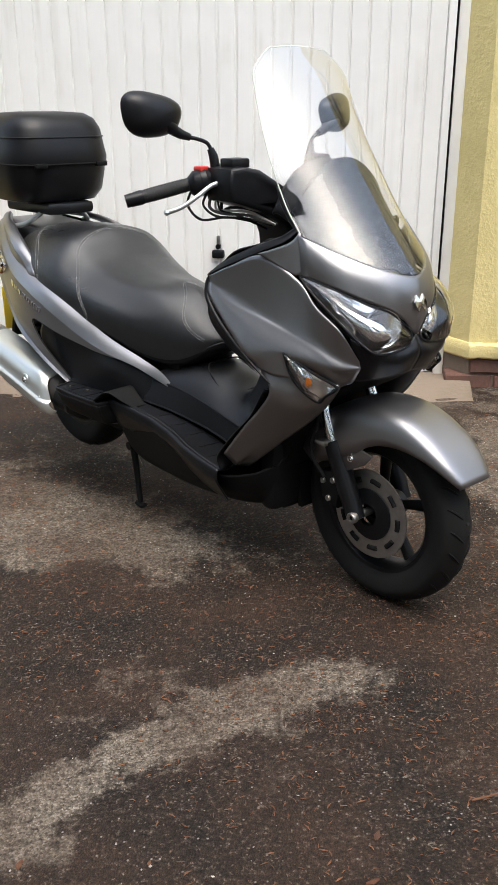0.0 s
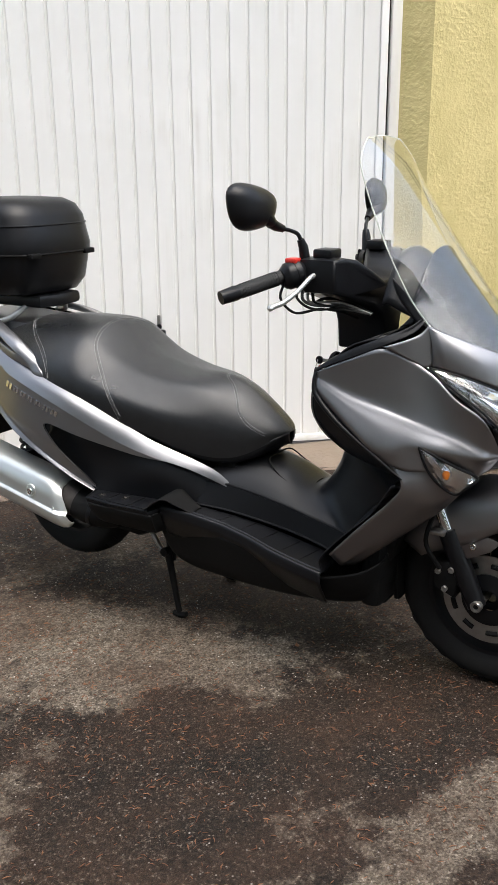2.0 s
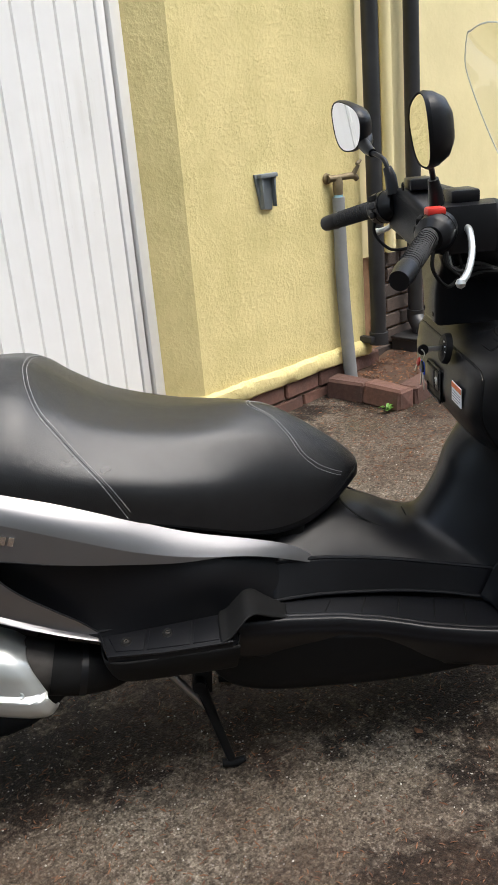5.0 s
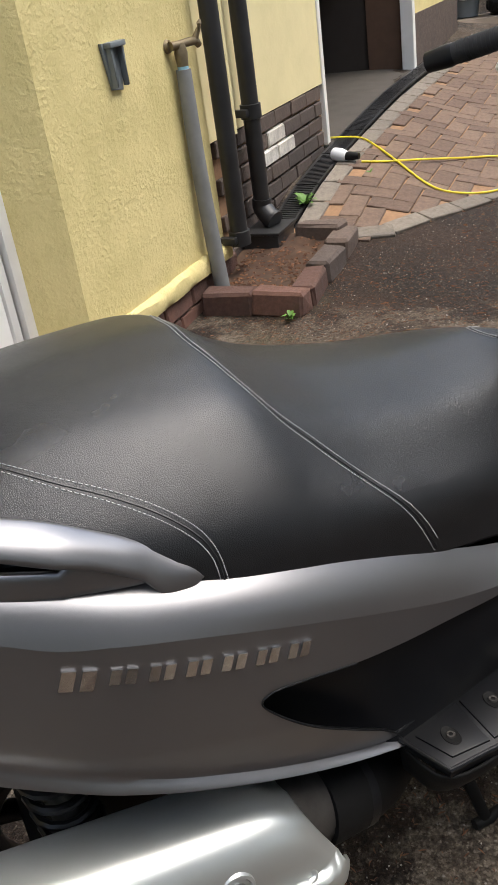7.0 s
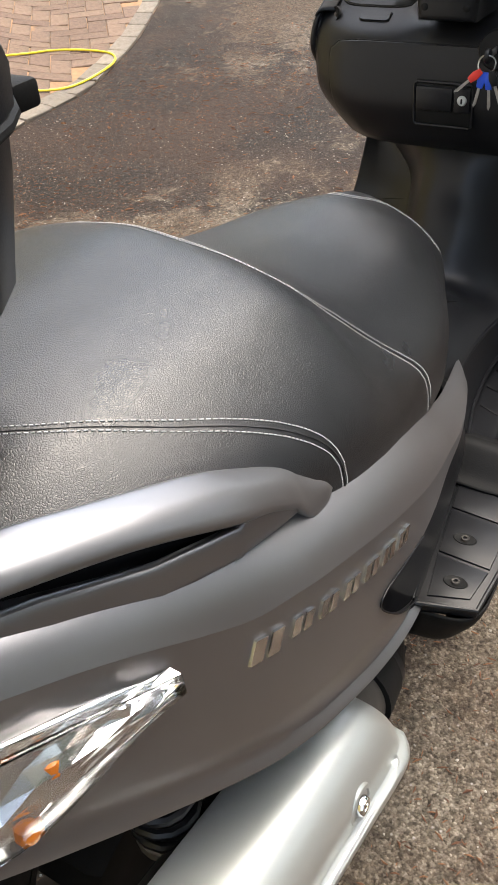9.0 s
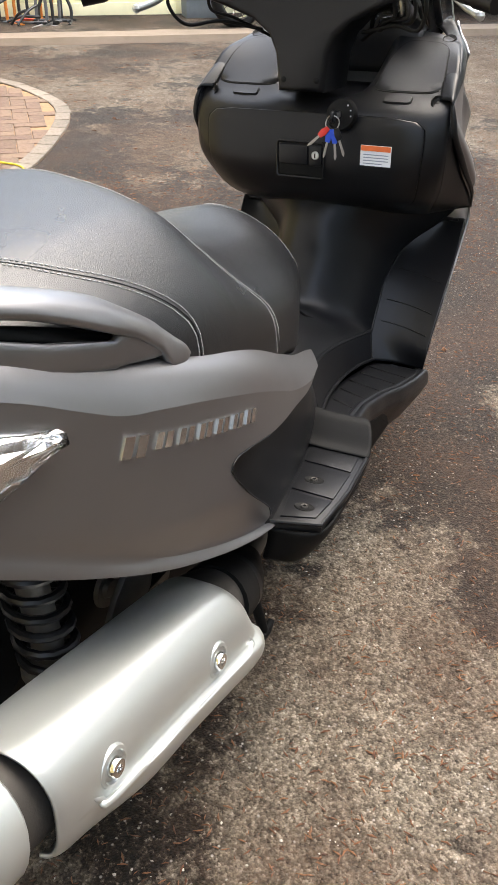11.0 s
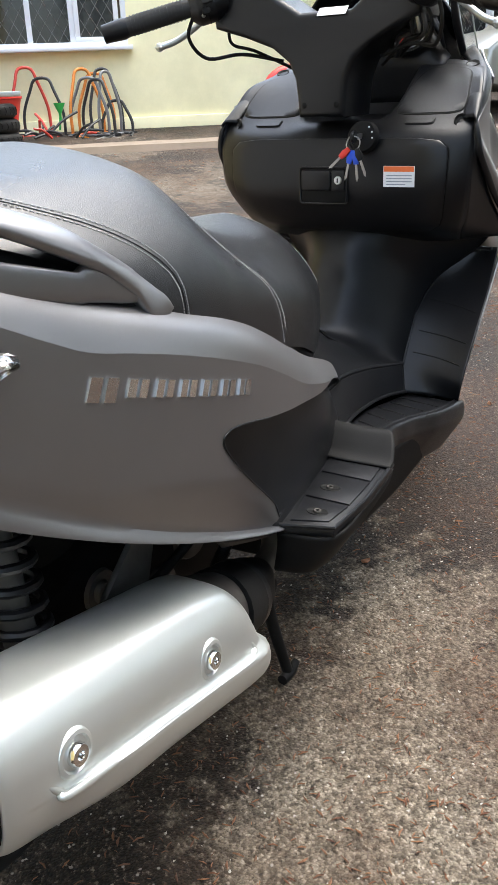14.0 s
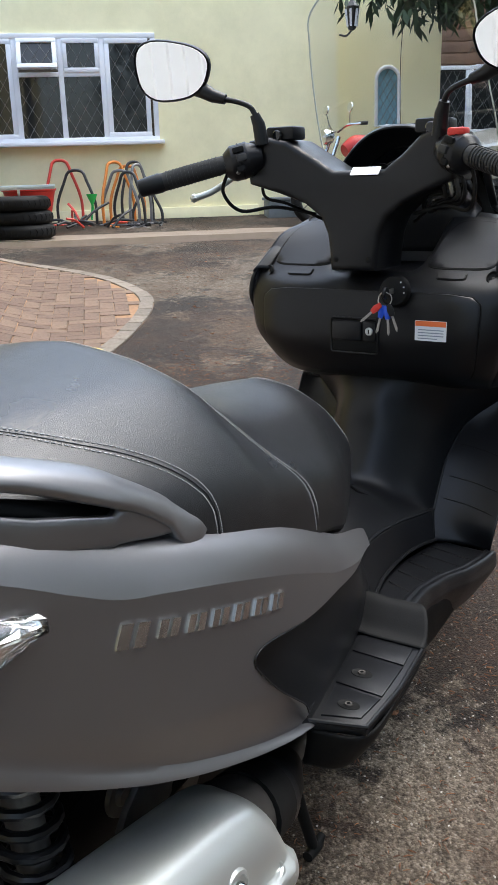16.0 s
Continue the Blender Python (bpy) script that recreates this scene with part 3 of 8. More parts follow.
part("cream_pipe", tube_bm([(1.24, 0.0, 0.62), (1.24, 0.0, 3.4)], 0.026, 16), CREAM, thing("cream_downpipe", "cream painted pipe between the black pipes", "pipe", FRONT))


def garden_tap():
    d = thing("garden_tap", "weathered brass outdoor tap over a lagged grey pipe", "tap", FRONT)
    part("lagging", tube_bm([(0.835, -0.035, 0.92), (0.835, -0.036, 0.6), (0.84, -0.045, 0.3), (0.855, -0.055, 0.0)], [0.027, 0.029, 0.03, 0.031], 16, n=14), PIPEGREY, d, "grey foam pipe lagging")
    part("blue_collar", tube_bm([(0.835, -0.035, 0.915), (0.835, -0.035, 0.935)], 0.02, 14), SKYPANE, d)
    body = part("body", tube_bm([(0.835, -0.035, 0.93), (0.835, -0.035, 0.975), (0.835, -0.035, 1.005)], [0.02, 0.024, 0.016], 14), BRASS, d)
    part("arm", tube_bm([(0.79, -0.02, 1.0), (0.835, -0.035, 1.0), (0.91, -0.055, 1.002), (0.935, -0.06, 0.985)], [0.016, 0.014, 0.015, 0.012], 12, n=10), BRASS, body)
    part("backplate", lathe_bm([(0.0, 0.0), (0.024, 0.0), (0.02, 0.012), (0.0, 0.014)], 16, pose(0.80, -0.002, 1.0, 90, 0, 0)), BRASS, body)
    part("spindle", tube_bm([(0.91, -0.055, 1.0), (0.93, -0.075, 1.045)], [0.013, 0.007], 12), BRASS, body)
    part("handle", tube_bm([(0.905, -0.085, 1.05), (0.93, -0.075, 1.055), (0.957, -0.065, 1.06)], [0.006, 0.009, 0.006], 10), BRASS, body)


garden_tap()
br = thing("wall_bracket", "empty grey plastic hose bracket screwed to the render", "bracket", FRONT)
part("back", prism_bm([(0.36, 1.062), (0.475, 1.055), (0.468, 1.035), (0.448, 0.918), (0.388, 0.925)], -0.012, 0.0, "y", 0.003), GREYPL, br)
for u0, u1 in ((0.378, 0.392), (0.447, 0.461)):
    part("rib", prism_bm([(u0, 1.05), (u1, 1.05), (u1 - 0.006, 0.93), (u0 + 0.006, 0.93)], -0.032, -0.011, "y", 0.003), GREYPL, br)
part("hook", box_bm(0.37, 0.465, -0.04, -0.01, 1.045, 1.062, 0.004), GREYPL, br)

gully = thing("drain_gully", "black plastic gully box under the downpipe", "drain", FRONT)
part("box", prism_bm([(1.26, -0.14), (1.46, -0.14), (1.46, 0.02), (1.26, 0.02)], 0.06, 0.19, "z", 0.006), PIPEBLACK, gully)
part("rim", prism_bm([(1.25, -0.15), (1.47, -0.15), (1.47, 0.02), (1.25, 0.02)], 0.19, 0.205, "z", 0.004), PIPEBLACK, gully)
soil = [[(u, v, front_ground(u, v) + 0.035 + 0.02 * noise.noise((u * 12, v * 12, 0))) for v in np.linspace(-0.35, 0.02, 14)] for u in np.linspace(0.76, 1.40, 26)]
structure("bed_soil", grid_bm(soil), SOIL, "dry leaf litter in the small brick bed", "soil", smooth=True)



# ---- the scooter: x forwards from the front axle, y to its left, z up ----
SCOOT = pose(0.352, 2.130, 0, 0, 0, -48.61)
scooter = thing("scooter", "satin grey maxi scooter with black seat on its centre stand", "scooter", SCOOT)


def both(make):
    for s in (-1, 1):
        make(s)


def flip(pts, s):
    """Points given for the right side (y below 0), for side s (-1 right, 1 left)."""
    return [(p[0], p[1] * (1 if s < 0 else -1), p[2]) for p in pts]


def flip_rows(rows, s):
    return [flip(r, s) for r in rows]


# -- wheels --
def wheel(name, x, z, r_out, r_rim, width, disc, label):
    w = part(name, lathe_bm([(0.016, -0.05), (0.035, -0.05), (0.035, 0.05), (0.016, 0.05)], 20, pose(x, 0, z, 90, 0, 0)), BLACK, scooter, label)
    h = width / 2
    prof = [(r_rim - 0.004, -h * 0.72), (r_rim + 0.02, -h * 0.95), ((r_rim + r_out) / 2 + 0.005, -h), (r_out - 0.022, -h * 0.86), (r_out - 0.008, -h * 0.55), (r_out, 0),
            (r_out - 0.008, h * 0.55), (r_out - 0.022, h * 0.86), ((r_rim + r_out) / 2 + 0.005, h), (r_rim + 0.02, h * 0.95), (r_rim - 0.004, h * 0.72)]
    prof = [tuple(p) for p in smooth_line(prof, 31)]
    m = pose(x, 0, z, 90, 0, 0)
    bm = lathe_bm(prof, 96, m)
    tyre = part("tyre", bm, RUBBER, w)
    # tread cuts as raised lugs between them
    lug = bmesh.new()
    for k in range(26):
        a = 2 * math.pi * k / 26
        for s in (-1, 1):
            pts = []
            for q in range(5):
                f = q / 4
                ang = a + s * 0.02 + f * 0.14
                yy = s * h * (0.16 + 0.62 * f)
                rr = float(np.interp(abs(yy), [0, h * 0.55, h * 0.86], [r_out, r_out - 0.008, r_out - 0.022])) + 0.0006
                pts.append((x + rr * math.cos(ang), yy, z + rr * math.sin(ang)))
            tube_bm(pts, [0.0025, 0.004, 0.003], 6, lug)
    part("tread_groove", lug, DARK, tyre, "dark cut grooves of the tread")["kind"] = "stuff"
    rim = part("rim", lathe_bm([(r_rim - 0.002, -h * 0.76), (r_rim - 0.012, -h * 0.74), (r_rim - 0.022, -h * 0.5), (r_rim - 0.03, 0), (r_rim - 0.022, h * 0.5), (r_rim - 0.012, h * 0.74), (r_rim - 0.002, h * 0.76)], 64, m), BLACK, w, "black cast alloy rim")
    for k in range(5):
        a = 2 * math.pi * k / 5 + 0.35
        c, s_ = math.cos(a), math.sin(a)
        pts = [(x + q * c - o * s_, 0, z + q * s_ + o * c) for q, o in ((0.03, 0), (0.075, 0.006), (r_rim - 0.02, 0.0))]
        part("spoke", tube_bm(pts, [0.018, 0.013, 0.017], 10, n=7), BLACK, w)
    if disc:
        yy = -0.062
        bm = bmesh.new()
        lathe_bm([(0.068, -0.0022), (0.120, -0.0022), (0.120, 0.0022), (0.068, 0.0022)], 64, pose(x, yy, z, 90, 0, 0), bm, True)
        d = part("brake_disc", bm, STEEL, w, "worn steel brake disc with slots")
        for k in range(9):
            a = 2 * math.pi * k / 9
            pts = [(x + 0.094 * math.cos(a + q), yy - 0.0025, z + 0.094 * math.sin(a + q)) for q in np.linspace(-0.16, 0.16, 6)]
            part("slot", tube_bm(pts, 0.007, 8), DARK, d)
        part("carrier", lathe_bm([(0.03, 0.0), (0.07, 0.0), (0.07, 0.006), (0.03, 0.012)], 40, pose(x, yy, z, 90, 0, 0)), BLACK, d)
    return w


FZ, FR = 0.277, 0.258
wheel("front_wheel", 0.014, FZ, FR - 0.003, 0.172, 0.104, True, "black five-spoke front wheel resting on the asphalt")
RX, RZ = -1.462, 0.282
wheel("rear_wheel", RX, RZ, 0.245, 0.158, 0.128, False, "black rear wheel held just off the ground")

# -- fork --
RAKE = 0.49
both(lambda s: part("fork_leg", tube_bm([(-0.005, 0.094 * s, FZ - 0.01), (-0.045, 0.094 * s, FZ + 0.075), (-0.095, 0.094 * s, FZ + 0.18)], [0.024, 0.027, 0.026], 18), BLACK, scooter, "black lower fork leg"))
both(lambda s: part("fork_tube", tube_bm([(-0.090, 0.094 * s, FZ + 0.17), (-0.20, 0.094 * s, FZ + 0.41)], 0.0165, 18), CHROME, scooter, "chromed fork tube"))
part("axle", tube_bm([(0, -0.112, FZ), (0, 0.112, FZ)], 0.011, 14), STEEL, scooter)
bolt(scooter, (0, -0.116, FZ), (0, -1, 0), 0.015, STEEL, "axle_nut")
cal = part("brake_caliper", prism_bm([(-0.115, 0.30), (-0.06, 0.28), (-0.05, 0.345), (-0.075, 0.385), (-0.125, 0.37)], -0.115, -0.045, "y", 0.01), DARK, scooter, "dark brake caliper with bolts")
for q in ((-0.105, -0.118, 0.35), (-0.085, -0.118, 0.305), (-0.07, -0.118, 0.36)):
    bolt(cal, q, (0, -1, 0), 0.008, STEEL)
part("brake_hose", tube_bm([(-0.1, -0.12, 0.36), (-0.135, -0.135, 0.43), (-0.12, -0.125, 0.52), (-0.13, -0.1, 0.62)], 0.006, 8, n=18), DARK, scooter)
part("hose_clip", box_bm(-0.13, -0.09, -0.13, -0.10, 0.45, 0.462, 0.003), STEEL, scooter)


# -- front fender --
def fender():
    rows = []
    for k, a in enumerate(np.linspace(radians(30), radians(152), 14)):
        f = k / 13
        r = float(np.interp(math.degrees(a), [30, 45, 60, 90, 120, 150], [0.316, 0.309, 0.304, 0.300, 0.292, 0.285]))
        w = float(np.interp(f, [0, 0.06, 0.15, 0.35, 0.6, 0.85, 1], [0.052, 0.070, 0.082, 0.094, 0.10, 0.098, 0.085]))
        d = float(np.interp(f, [0, 0.15, 0.35, 0.55, 0.75, 1], [0.012, 0.035, 0.075, 0.125, 0.135, 0.09]))
        row = []
        for v in np.linspace(-1, 1, 13):
            rr = r - d * abs(v) ** 4.5
            row.append((0.012 + rr * math.cos(a), 1.06 * w * math.sin(v * 1.45), FZ + rr * math.sin(a)))
        rows.append(row)
    f = shell("front_fender", rows, PAINT, scooter, "satin grey front mudguard", 40, 30, 0.004)
    def stay(s):
        part("fender_stay", prism_bm([(-0.13, 0.46), (-0.02, 0.47), (0.045, 0.455), (0.02, 0.425), (-0.035, 0.395), (-0.075, 0.415)], 0.098 * s, 0.104 * s, "y", 0.002), PAINT, f, "lower flank of the mudguard over the fork leg")
        bolt(f, (-0.022, 0.106 * s, 0.432), (0, s, 0), 0.009, CHROME)
    both(stay)
    part("rear_flap", prism_bm([(-0.225, 0.50), (-0.25, 0.36), (-0.24, 0.215), (-0.225, 0.215), (-0.235, 0.36), (-0.20, 0.50)], -0.075, 0.075, "y", 0.003), DARK, f, "black flap behind the front wheel")
    part("fender_lip_bolt", tube_bm([(0.285, -0.03, 0.34), (0.29, -0.03, 0.335)], 0.004, 8), DARK, f)


fender()


# -- front fairing --
def fairing_side(s):
    c0 = [(-0.387, -0.264, 0.864), (-0.30, -0.256, 0.904), (-0.215, -0.238, 0.933), (-0.122, -0.207, 0.884), (-0.054, -0.213, 0.830), (0.014, -0.203, 0.784), (0.040, -0.160, 0.708)]
    c2 = [(-0.384, -0.265, 0.853), (-0.30, -0.254, 0.826), (-0.20, -0.238, 0.797), (-0.12, -0.222, 0.771), (-0.045, -0.211, 0.745), (0.010, -0.193, 0.716), (0.040, -0.156, 0.695)]
    c1 = [tuple(p * 0.5 + q * 0.5 + d for p, q, d in zip(a, b, (0.0, 0.002 * k, 0))) for a, b, k in zip(c0, c2, (0, 0.6, 1, 1, 0.7, 0.4, 0))]
    c2b = [(x, y - (0.001 if k in (0, 6) else 0.0095), z - (0.004 if k in (0, 6) else 0.020)) for k, (x, y, z) in enumerate(c2)]
    c3 = [(-0.382, -0.270, 0.838), (-0.290, -0.2715, 0.785), (-0.207, -0.269, 0.742), (-0.135, -0.253, 0.722), (-0.062, -0.236, 0.706), (-0.004, -0.205, 0.684), (0.030, -0.155, 0.676)]
    c4 = [(-0.381, -0.271, 0.826), (-0.286, -0.282, 0.752), (-0.213, -0.282, 0.702), (-0.138, -0.256, 0.700), (-0.066, -0.226, 0.680), (-0.006, -0.193, 0.655), (0.018, -0.150, 0.660)]
    c5 = [(-0.382, -0.266, 0.81), (-0.286, -0.268, 0.726), (-0.213, -0.270, 0.678), (-0.150, -0.262, 0.655), (-0.09, -0.236, 0.655), (-0.02, -0.196, 0.640), (0.008, -0.150, 0.648)]
    rows = [flip(c, s) for c in (c0, c1, c2, c2b, c3, c4, c5)]
    f = shell("leg_shield_panel", rows, PAINT, scooter, "satin grey front side fairing with a sharp crease", 34, 40)
    low = [[(-0.200, -0.265, 0.676), (-0.13, -0.246, 0.670), (-0.05, -0.206, 0.655), (0.0, -0.165, 0.655)],
           [(-0.154, -0.266, 0.62), (-0.115, -0.245, 0.600), (-0.07, -0.205, 0.585), (-0.04, -0.165, 0.595)],
           [(-0.190, -0.264, 0.562), (-0.158, -0.238, 0.535), (-0.125, -0.21, 0.53), (-0.09, -0.18, 0.535)],
           [(-0.258, -0.262, 0.490), (-0.232, -0.235, 0.455), (-0.21, -0.218, 0.45), (-0.185, -0.195, 0.452)],
           [(-0.345, -0.256, 0.392), (-0.325, -0.235, 0.36), (-0.32, -0.222, 0.355), (-0.295, -0.205, 0.355)]]
    shell("lower_fairing", flip_rows(low, s), PAINT, f, "grey lower flank running down to the footboard", 26, 16)
    # turn signal let into the flank
    up_line = [(-0.119, -0.242, 0.713), (-0.082, -0.231, 0.694), (-0.040, -0.214, 0.671), (0.003, -0.191, 0.646)]
    low_line = [(-0.121, -0.243, 0.709), (-0.103, -0.240, 0.665), (-0.078, -0.225, 0.627), (-0.044, -0.203, 0.601)]
    mid_line = [tuple((p + q) / 2 + d for p, q, d in zip(a, b, (0.003, -0.007, 0.0))) for a, b in zip(up_line, low_line)]
    sig = [[(x + 0.003, y - 0.006, z) for x, y, z in r] for r in (up_line, mid_line, low_line)]
    t = shell("turn_signal", flip_rows([[(x - 0.004, y + 0.012, z) for x, y, z in r] for r in sig], s), REFLECT, scooter, "clear front turn signal with an amber bulb", 12, 14, 0.003)
    shell("lens", flip_rows(sig, s), LENS, t, "", 14, 18, 0.003)
    random.seed(23)
    bm = grid_bm(flip_rows([[(x + random.uniform(-1, 1) * 0.003, y + 0.006 + random.uniform(-1, 1) * 0.003, z + random.uniform(-1, 1) * 0.003) for x, y, z in r] for r in fine(sig, 6, 9)], s))
    bmesh.ops.recalc_face_normals(bm, faces=bm.faces)
    part("inner_reflector", bm, REFLECT, t, "bright cut facets behind the lens", smooth=False)
    part("bulb", lathe_bm([(0.0, 0.011), (0.006, 0.009), (0.009, 0), (0.006, -0.01), (0, -0.012)], 14, Matrix.Translation(flip([(-0.060, -0.226, 0.652)], s)[0])), AMBER, t, "amber bulb")
    rim = sig[0] + [sig[1][3]] + sig[2][::-1]
    part("surround", tube_bm(flip([(x, y - 0.002, z) for x, y, z in rim], s), 0.0034, 8, n=60, closed=True), BLACK, t)


both(fairing_side)

# upper cowl under the screen, down to the nose
cowl = []
for v in np.linspace(-1, 1, 21):
    a = abs(v)
    sg = 1 if v > 0 else -1
    top = (0.060 - 0.193 * a ** 1.7, sg * 0.198 * a ** 0.95, 0.893 + 0.092 * a ** 1.6)
    y_low = 0.2 * a ** 1.1
    low = (float(np.interp(y_low, [0, 0.014, 0.04, 0.08, 0.125, 0.17, 0.2], [0.073, 0.071, 0.068, 0.056, 0.025, -0.023, -0.118])), sg * y_low,
           float(np.interp(y_low, [0, 0.014, 0.04, 0.08, 0.125, 0.17, 0.2], [0.756, 0.765, 0.795, 0.822, 0.842, 0.869, 0.896])))
    row = []
    for f in np.linspace(0, 1, 5):
        q = [top[i] * (1 - f) + low[i] * f for i in range(3)]
        bulge = 0.012 * math.sin(math.pi * f)
        row.append((q[0] + bulge * (1 - a * 0.6), q[1] * (1 + 0.02 * math.sin(math.pi * f)), q[2] + bulge * 0.4))
    cowl.append(row)
upper = shell("upper_cowl", cowl, PAINT, scooter, "satin grey nose cowl under the windscreen", 44, 16)
part("nose_emblem", prism_bm([(-0.02, 0.012), (0.004, 0.024), (0.02, 0.012), (0.004, 0.0), (0.02, -0.012), (-0.004, -0.024), (-0.02, -0.012), (-0.004, 0.0)], 0, 0.004, "z", 0.001), CHROME, upper, "small chrome nose emblem").matrix_basis = look((0.080, 0, 0.832), (-0.4, 0, 0.70)) @ pose(0, 0, 0, 0, 0, 90)


def shoulder(s):
    # flank between the cowl and the leg shield's upper edge
    rows = [[(-0.389, -0.265, 0.866), (-0.345, -0.262, 0.886), (-0.30, -0.2575, 0.9055), (-0.222, -0.2395, 0.940), (-0.168, -0.207, 0.967), (-0.145, -0.183, 0.994)],
            [(-0.388, -0.262, 0.871), (-0.347, -0.258, 0.897), (-0.303, -0.254, 0.917), (-0.226, -0.236, 0.949), (-0.174, -0.204, 0.975), (-0.15, -0.181, 0.998)],
            [(-0.382, -0.255, 0.873), (-0.345, -0.25, 0.902), (-0.303, -0.247, 0.924), (-0.235, -0.23, 0.955), (-0.182, -0.205, 0.978), (-0.155, -0.182, 1.0)],
            [(-0.372, -0.235, 0.872), (-0.335, -0.23, 0.902), (-0.295, -0.225, 0.926), (-0.228, -0.208, 0.956), (-0.185, -0.182, 0.972), (-0.17, -0.160, 0.985)]]
    shell("shoulder_trim", flip_rows(rows, s), BLACK, scooter, "black trim along the shoulder of the fairing", 14, 30, 0.003)
    tri_rows = [[(-0.222, -0.245, 0.9385), (-0.178, -0.226, 0.954), (-0.147, -0.207, 0.97), (-0.132, -0.194, 0.992)],
                [(-0.18, -0.229, 0.918), (-0.155, -0.216, 0.926), (-0.135, -0.204, 0.933), (-0.118, -0.19, 0.952)],
                [(-0.13, -0.206, 0.893), (-0.127, -0.204, 0.894), (-0.122, -0.20, 0.896), (-0.112, -0.191, 0.902)]]
    shell("cowl_corner", flip_rows(tri_rows, s), PAINT, upper, "", 12, 14)
    # headlight
    top = [(-0.117, -0.199, 0.891), (-0.068, -0.186, 0.879), (-0.022, -0.169, 0.864), (0.025, -0.125, 0.837), (0.056, -0.080, 0.816), (0.071, -0.018, 0.764)]
    low = [(-0.117, -0.201, 0.886), (-0.060, -0.205, 0.848), (0.005, -0.197, 0.803), (0.047, -0.172, 0.758), (0.070, -0.128, 0.727), (0.080, -0.035, 0.733)]
    mid = [tuple((np.array(a) + np.array(b)) / 2 + np.array([0.014, -0.008, 0.002]) * k) for a, b, k in zip(top, low, (0.1, 0.5, 1.0, 1.5, 1.5, 0.8))]
    house_ = shell("headlight", flip_rows([[(x - 0.034, y * 0.84, z - 0.004) for x, y, z in c] for c in (top, mid, low)], s), REFLECT, scooter, "clear swept-back headlight with bright reflectors", 14, 26, 0.003)
    shell("lens", flip_rows([top, mid, low], s), LENS, house_, "", 18, 34, 0.003)
    part("surround", tube_bm(flip(top + low[::-1], s), 0.0028, 8, n=80, closed=True), BLACK, house_)
    for c, r, d in (((0.045, -0.092, 0.776), 0.046, 0.036), ((-0.020, -0.160, 0.836), 0.024, 0.02)):
        m = Matrix.Translation(flip([c], s)[0]) @ Vector((0.86, 0.5 * s, -0.05)).to_track_quat("Z", "Y").to_matrix().to_4x4()
        bowl = part("reflector", lathe_bm([(0.004, -d), (r * 0.45, -d * 0.85), (r * 0.8, -d * 0.4), (r, 0.0), (r * 1.06, 0.0), (r * 1.06, -0.004)], 28, m), REFLECT, house_, "bright metal reflector bowl")
        part("bulb_cap", lathe_bm([(0.0, -d * 0.1), (r * 0.22, -d * 0.15), (r * 0.26, -d * 0.6), (r * 0.24, -d * 0.95)], 16, m), CHROME, bowl)
    part("chrome_blade", tube_bm(flip([(-0.09, -0.182, 0.878), (-0.04, -0.172, 0.858), (0.0, -0.152, 0.835)], s), [0.003, 0.008, 0.006], 8, n=12), REFLECT, house_)


both(shoulder)

# mask below the headlights
mask = [[(0.072, 0.0, 0.756), (0.078, -0.035, 0.732), (0.068, -0.125, 0.726), (0.046, -0.168, 0.752), (0.030, -0.185, 0.768)],
        [(0.088, 0.0, 0.715), (0.086, -0.05, 0.705), (0.066, -0.11, 0.70), (0.042, -0.15, 0.705), (0.022, -0.165, 0.715)],
        [(0.064, 0.0, 0.662), (0.058, -0.05, 0.658), (0.040, -0.10, 0.654), (0.015, -0.135, 0.652), (0.0, -0.150, 0.655)]]
both(lambda s: shell("nose_mask", flip_rows(mask, s), BLACK, scooter, "black mask under the headlights", 14, 20))
part("inner_fairing", prism_bm([(0.0, 0.75), (0.03, 0.67), (-0.05, 0.60), (-0.14, 0.55), (-0.20, 0.44), (-0.24, 0.33), (-0.245, 0.22), (-0.29, 0.22), (-0.275, 0.40), (-0.17, 0.66), (-0.15, 0.80)], -0.135, 0.135, "y", 0.015), DARK, scooter, "black inner fairing behind the front wheel")

# -- windscreen --
def screen_at(f, v, off=0.0):
    """A place on the windscreen: f up it, v across; off goes in behind it."""
    ex = float(np.interp(f, [0, 0.16, 0.36, 0.56, 0.76, 0.92, 1], [-0.135, -0.19, -0.24, -0.283, -0.322, -0.343, -0.35]))
    ez = float(np.interp(f, [0, 0.16, 0.36, 0.56, 0.76, 0.92, 1], [0.985, 1.05, 1.137, 1.216, 1.305, 1.365, 1.395]))
    cx = float(np.interp(f, [0, 0.2, 0.45, 0.7, 0.9, 1], [0.064, -0.040, -0.148, -0.245, -0.315, -0.352]))
    cz = float(np.interp(f, [0, 0.2, 0.45, 0.7, 0.9, 1], [0.897, 1.010, 1.14, 1.27, 1.365, 1.405]))
    w = float(np.interp(f, [0, 0.16, 0.4, 0.7, 0.88, 0.95, 1], [0.188, 0.188, 0.184, 0.17, 0.155, 0.14, 0.10]))
    a = abs(v) ** 2.0
    return (cx * (1 - a) + ex * a - off, w * v * (1 - 0.25 * off / 0.1), cz * (1 - a) + ez * a - off * 0.6)


def screen_rows(off=0.0, top_f=1.0):
    return [[screen_at(f, v, off) for v in np.linspace(-1, 1, 9)] for f in np.linspace(0, top_f, 9)]


screen = shell("windscreen", screen_rows(), CLEAR, scooter, "tall clear touring windscreen with a rolled edge", 40, 34, 0.0022)
screen.visible_shadow = False
screen.modifiers["wall"].use_rim = False
edge = screen_rows()
rim_pts = [r[0] for r in edge] + edge[-1][1:-1] + [r[-1] for r in reversed(edge)]
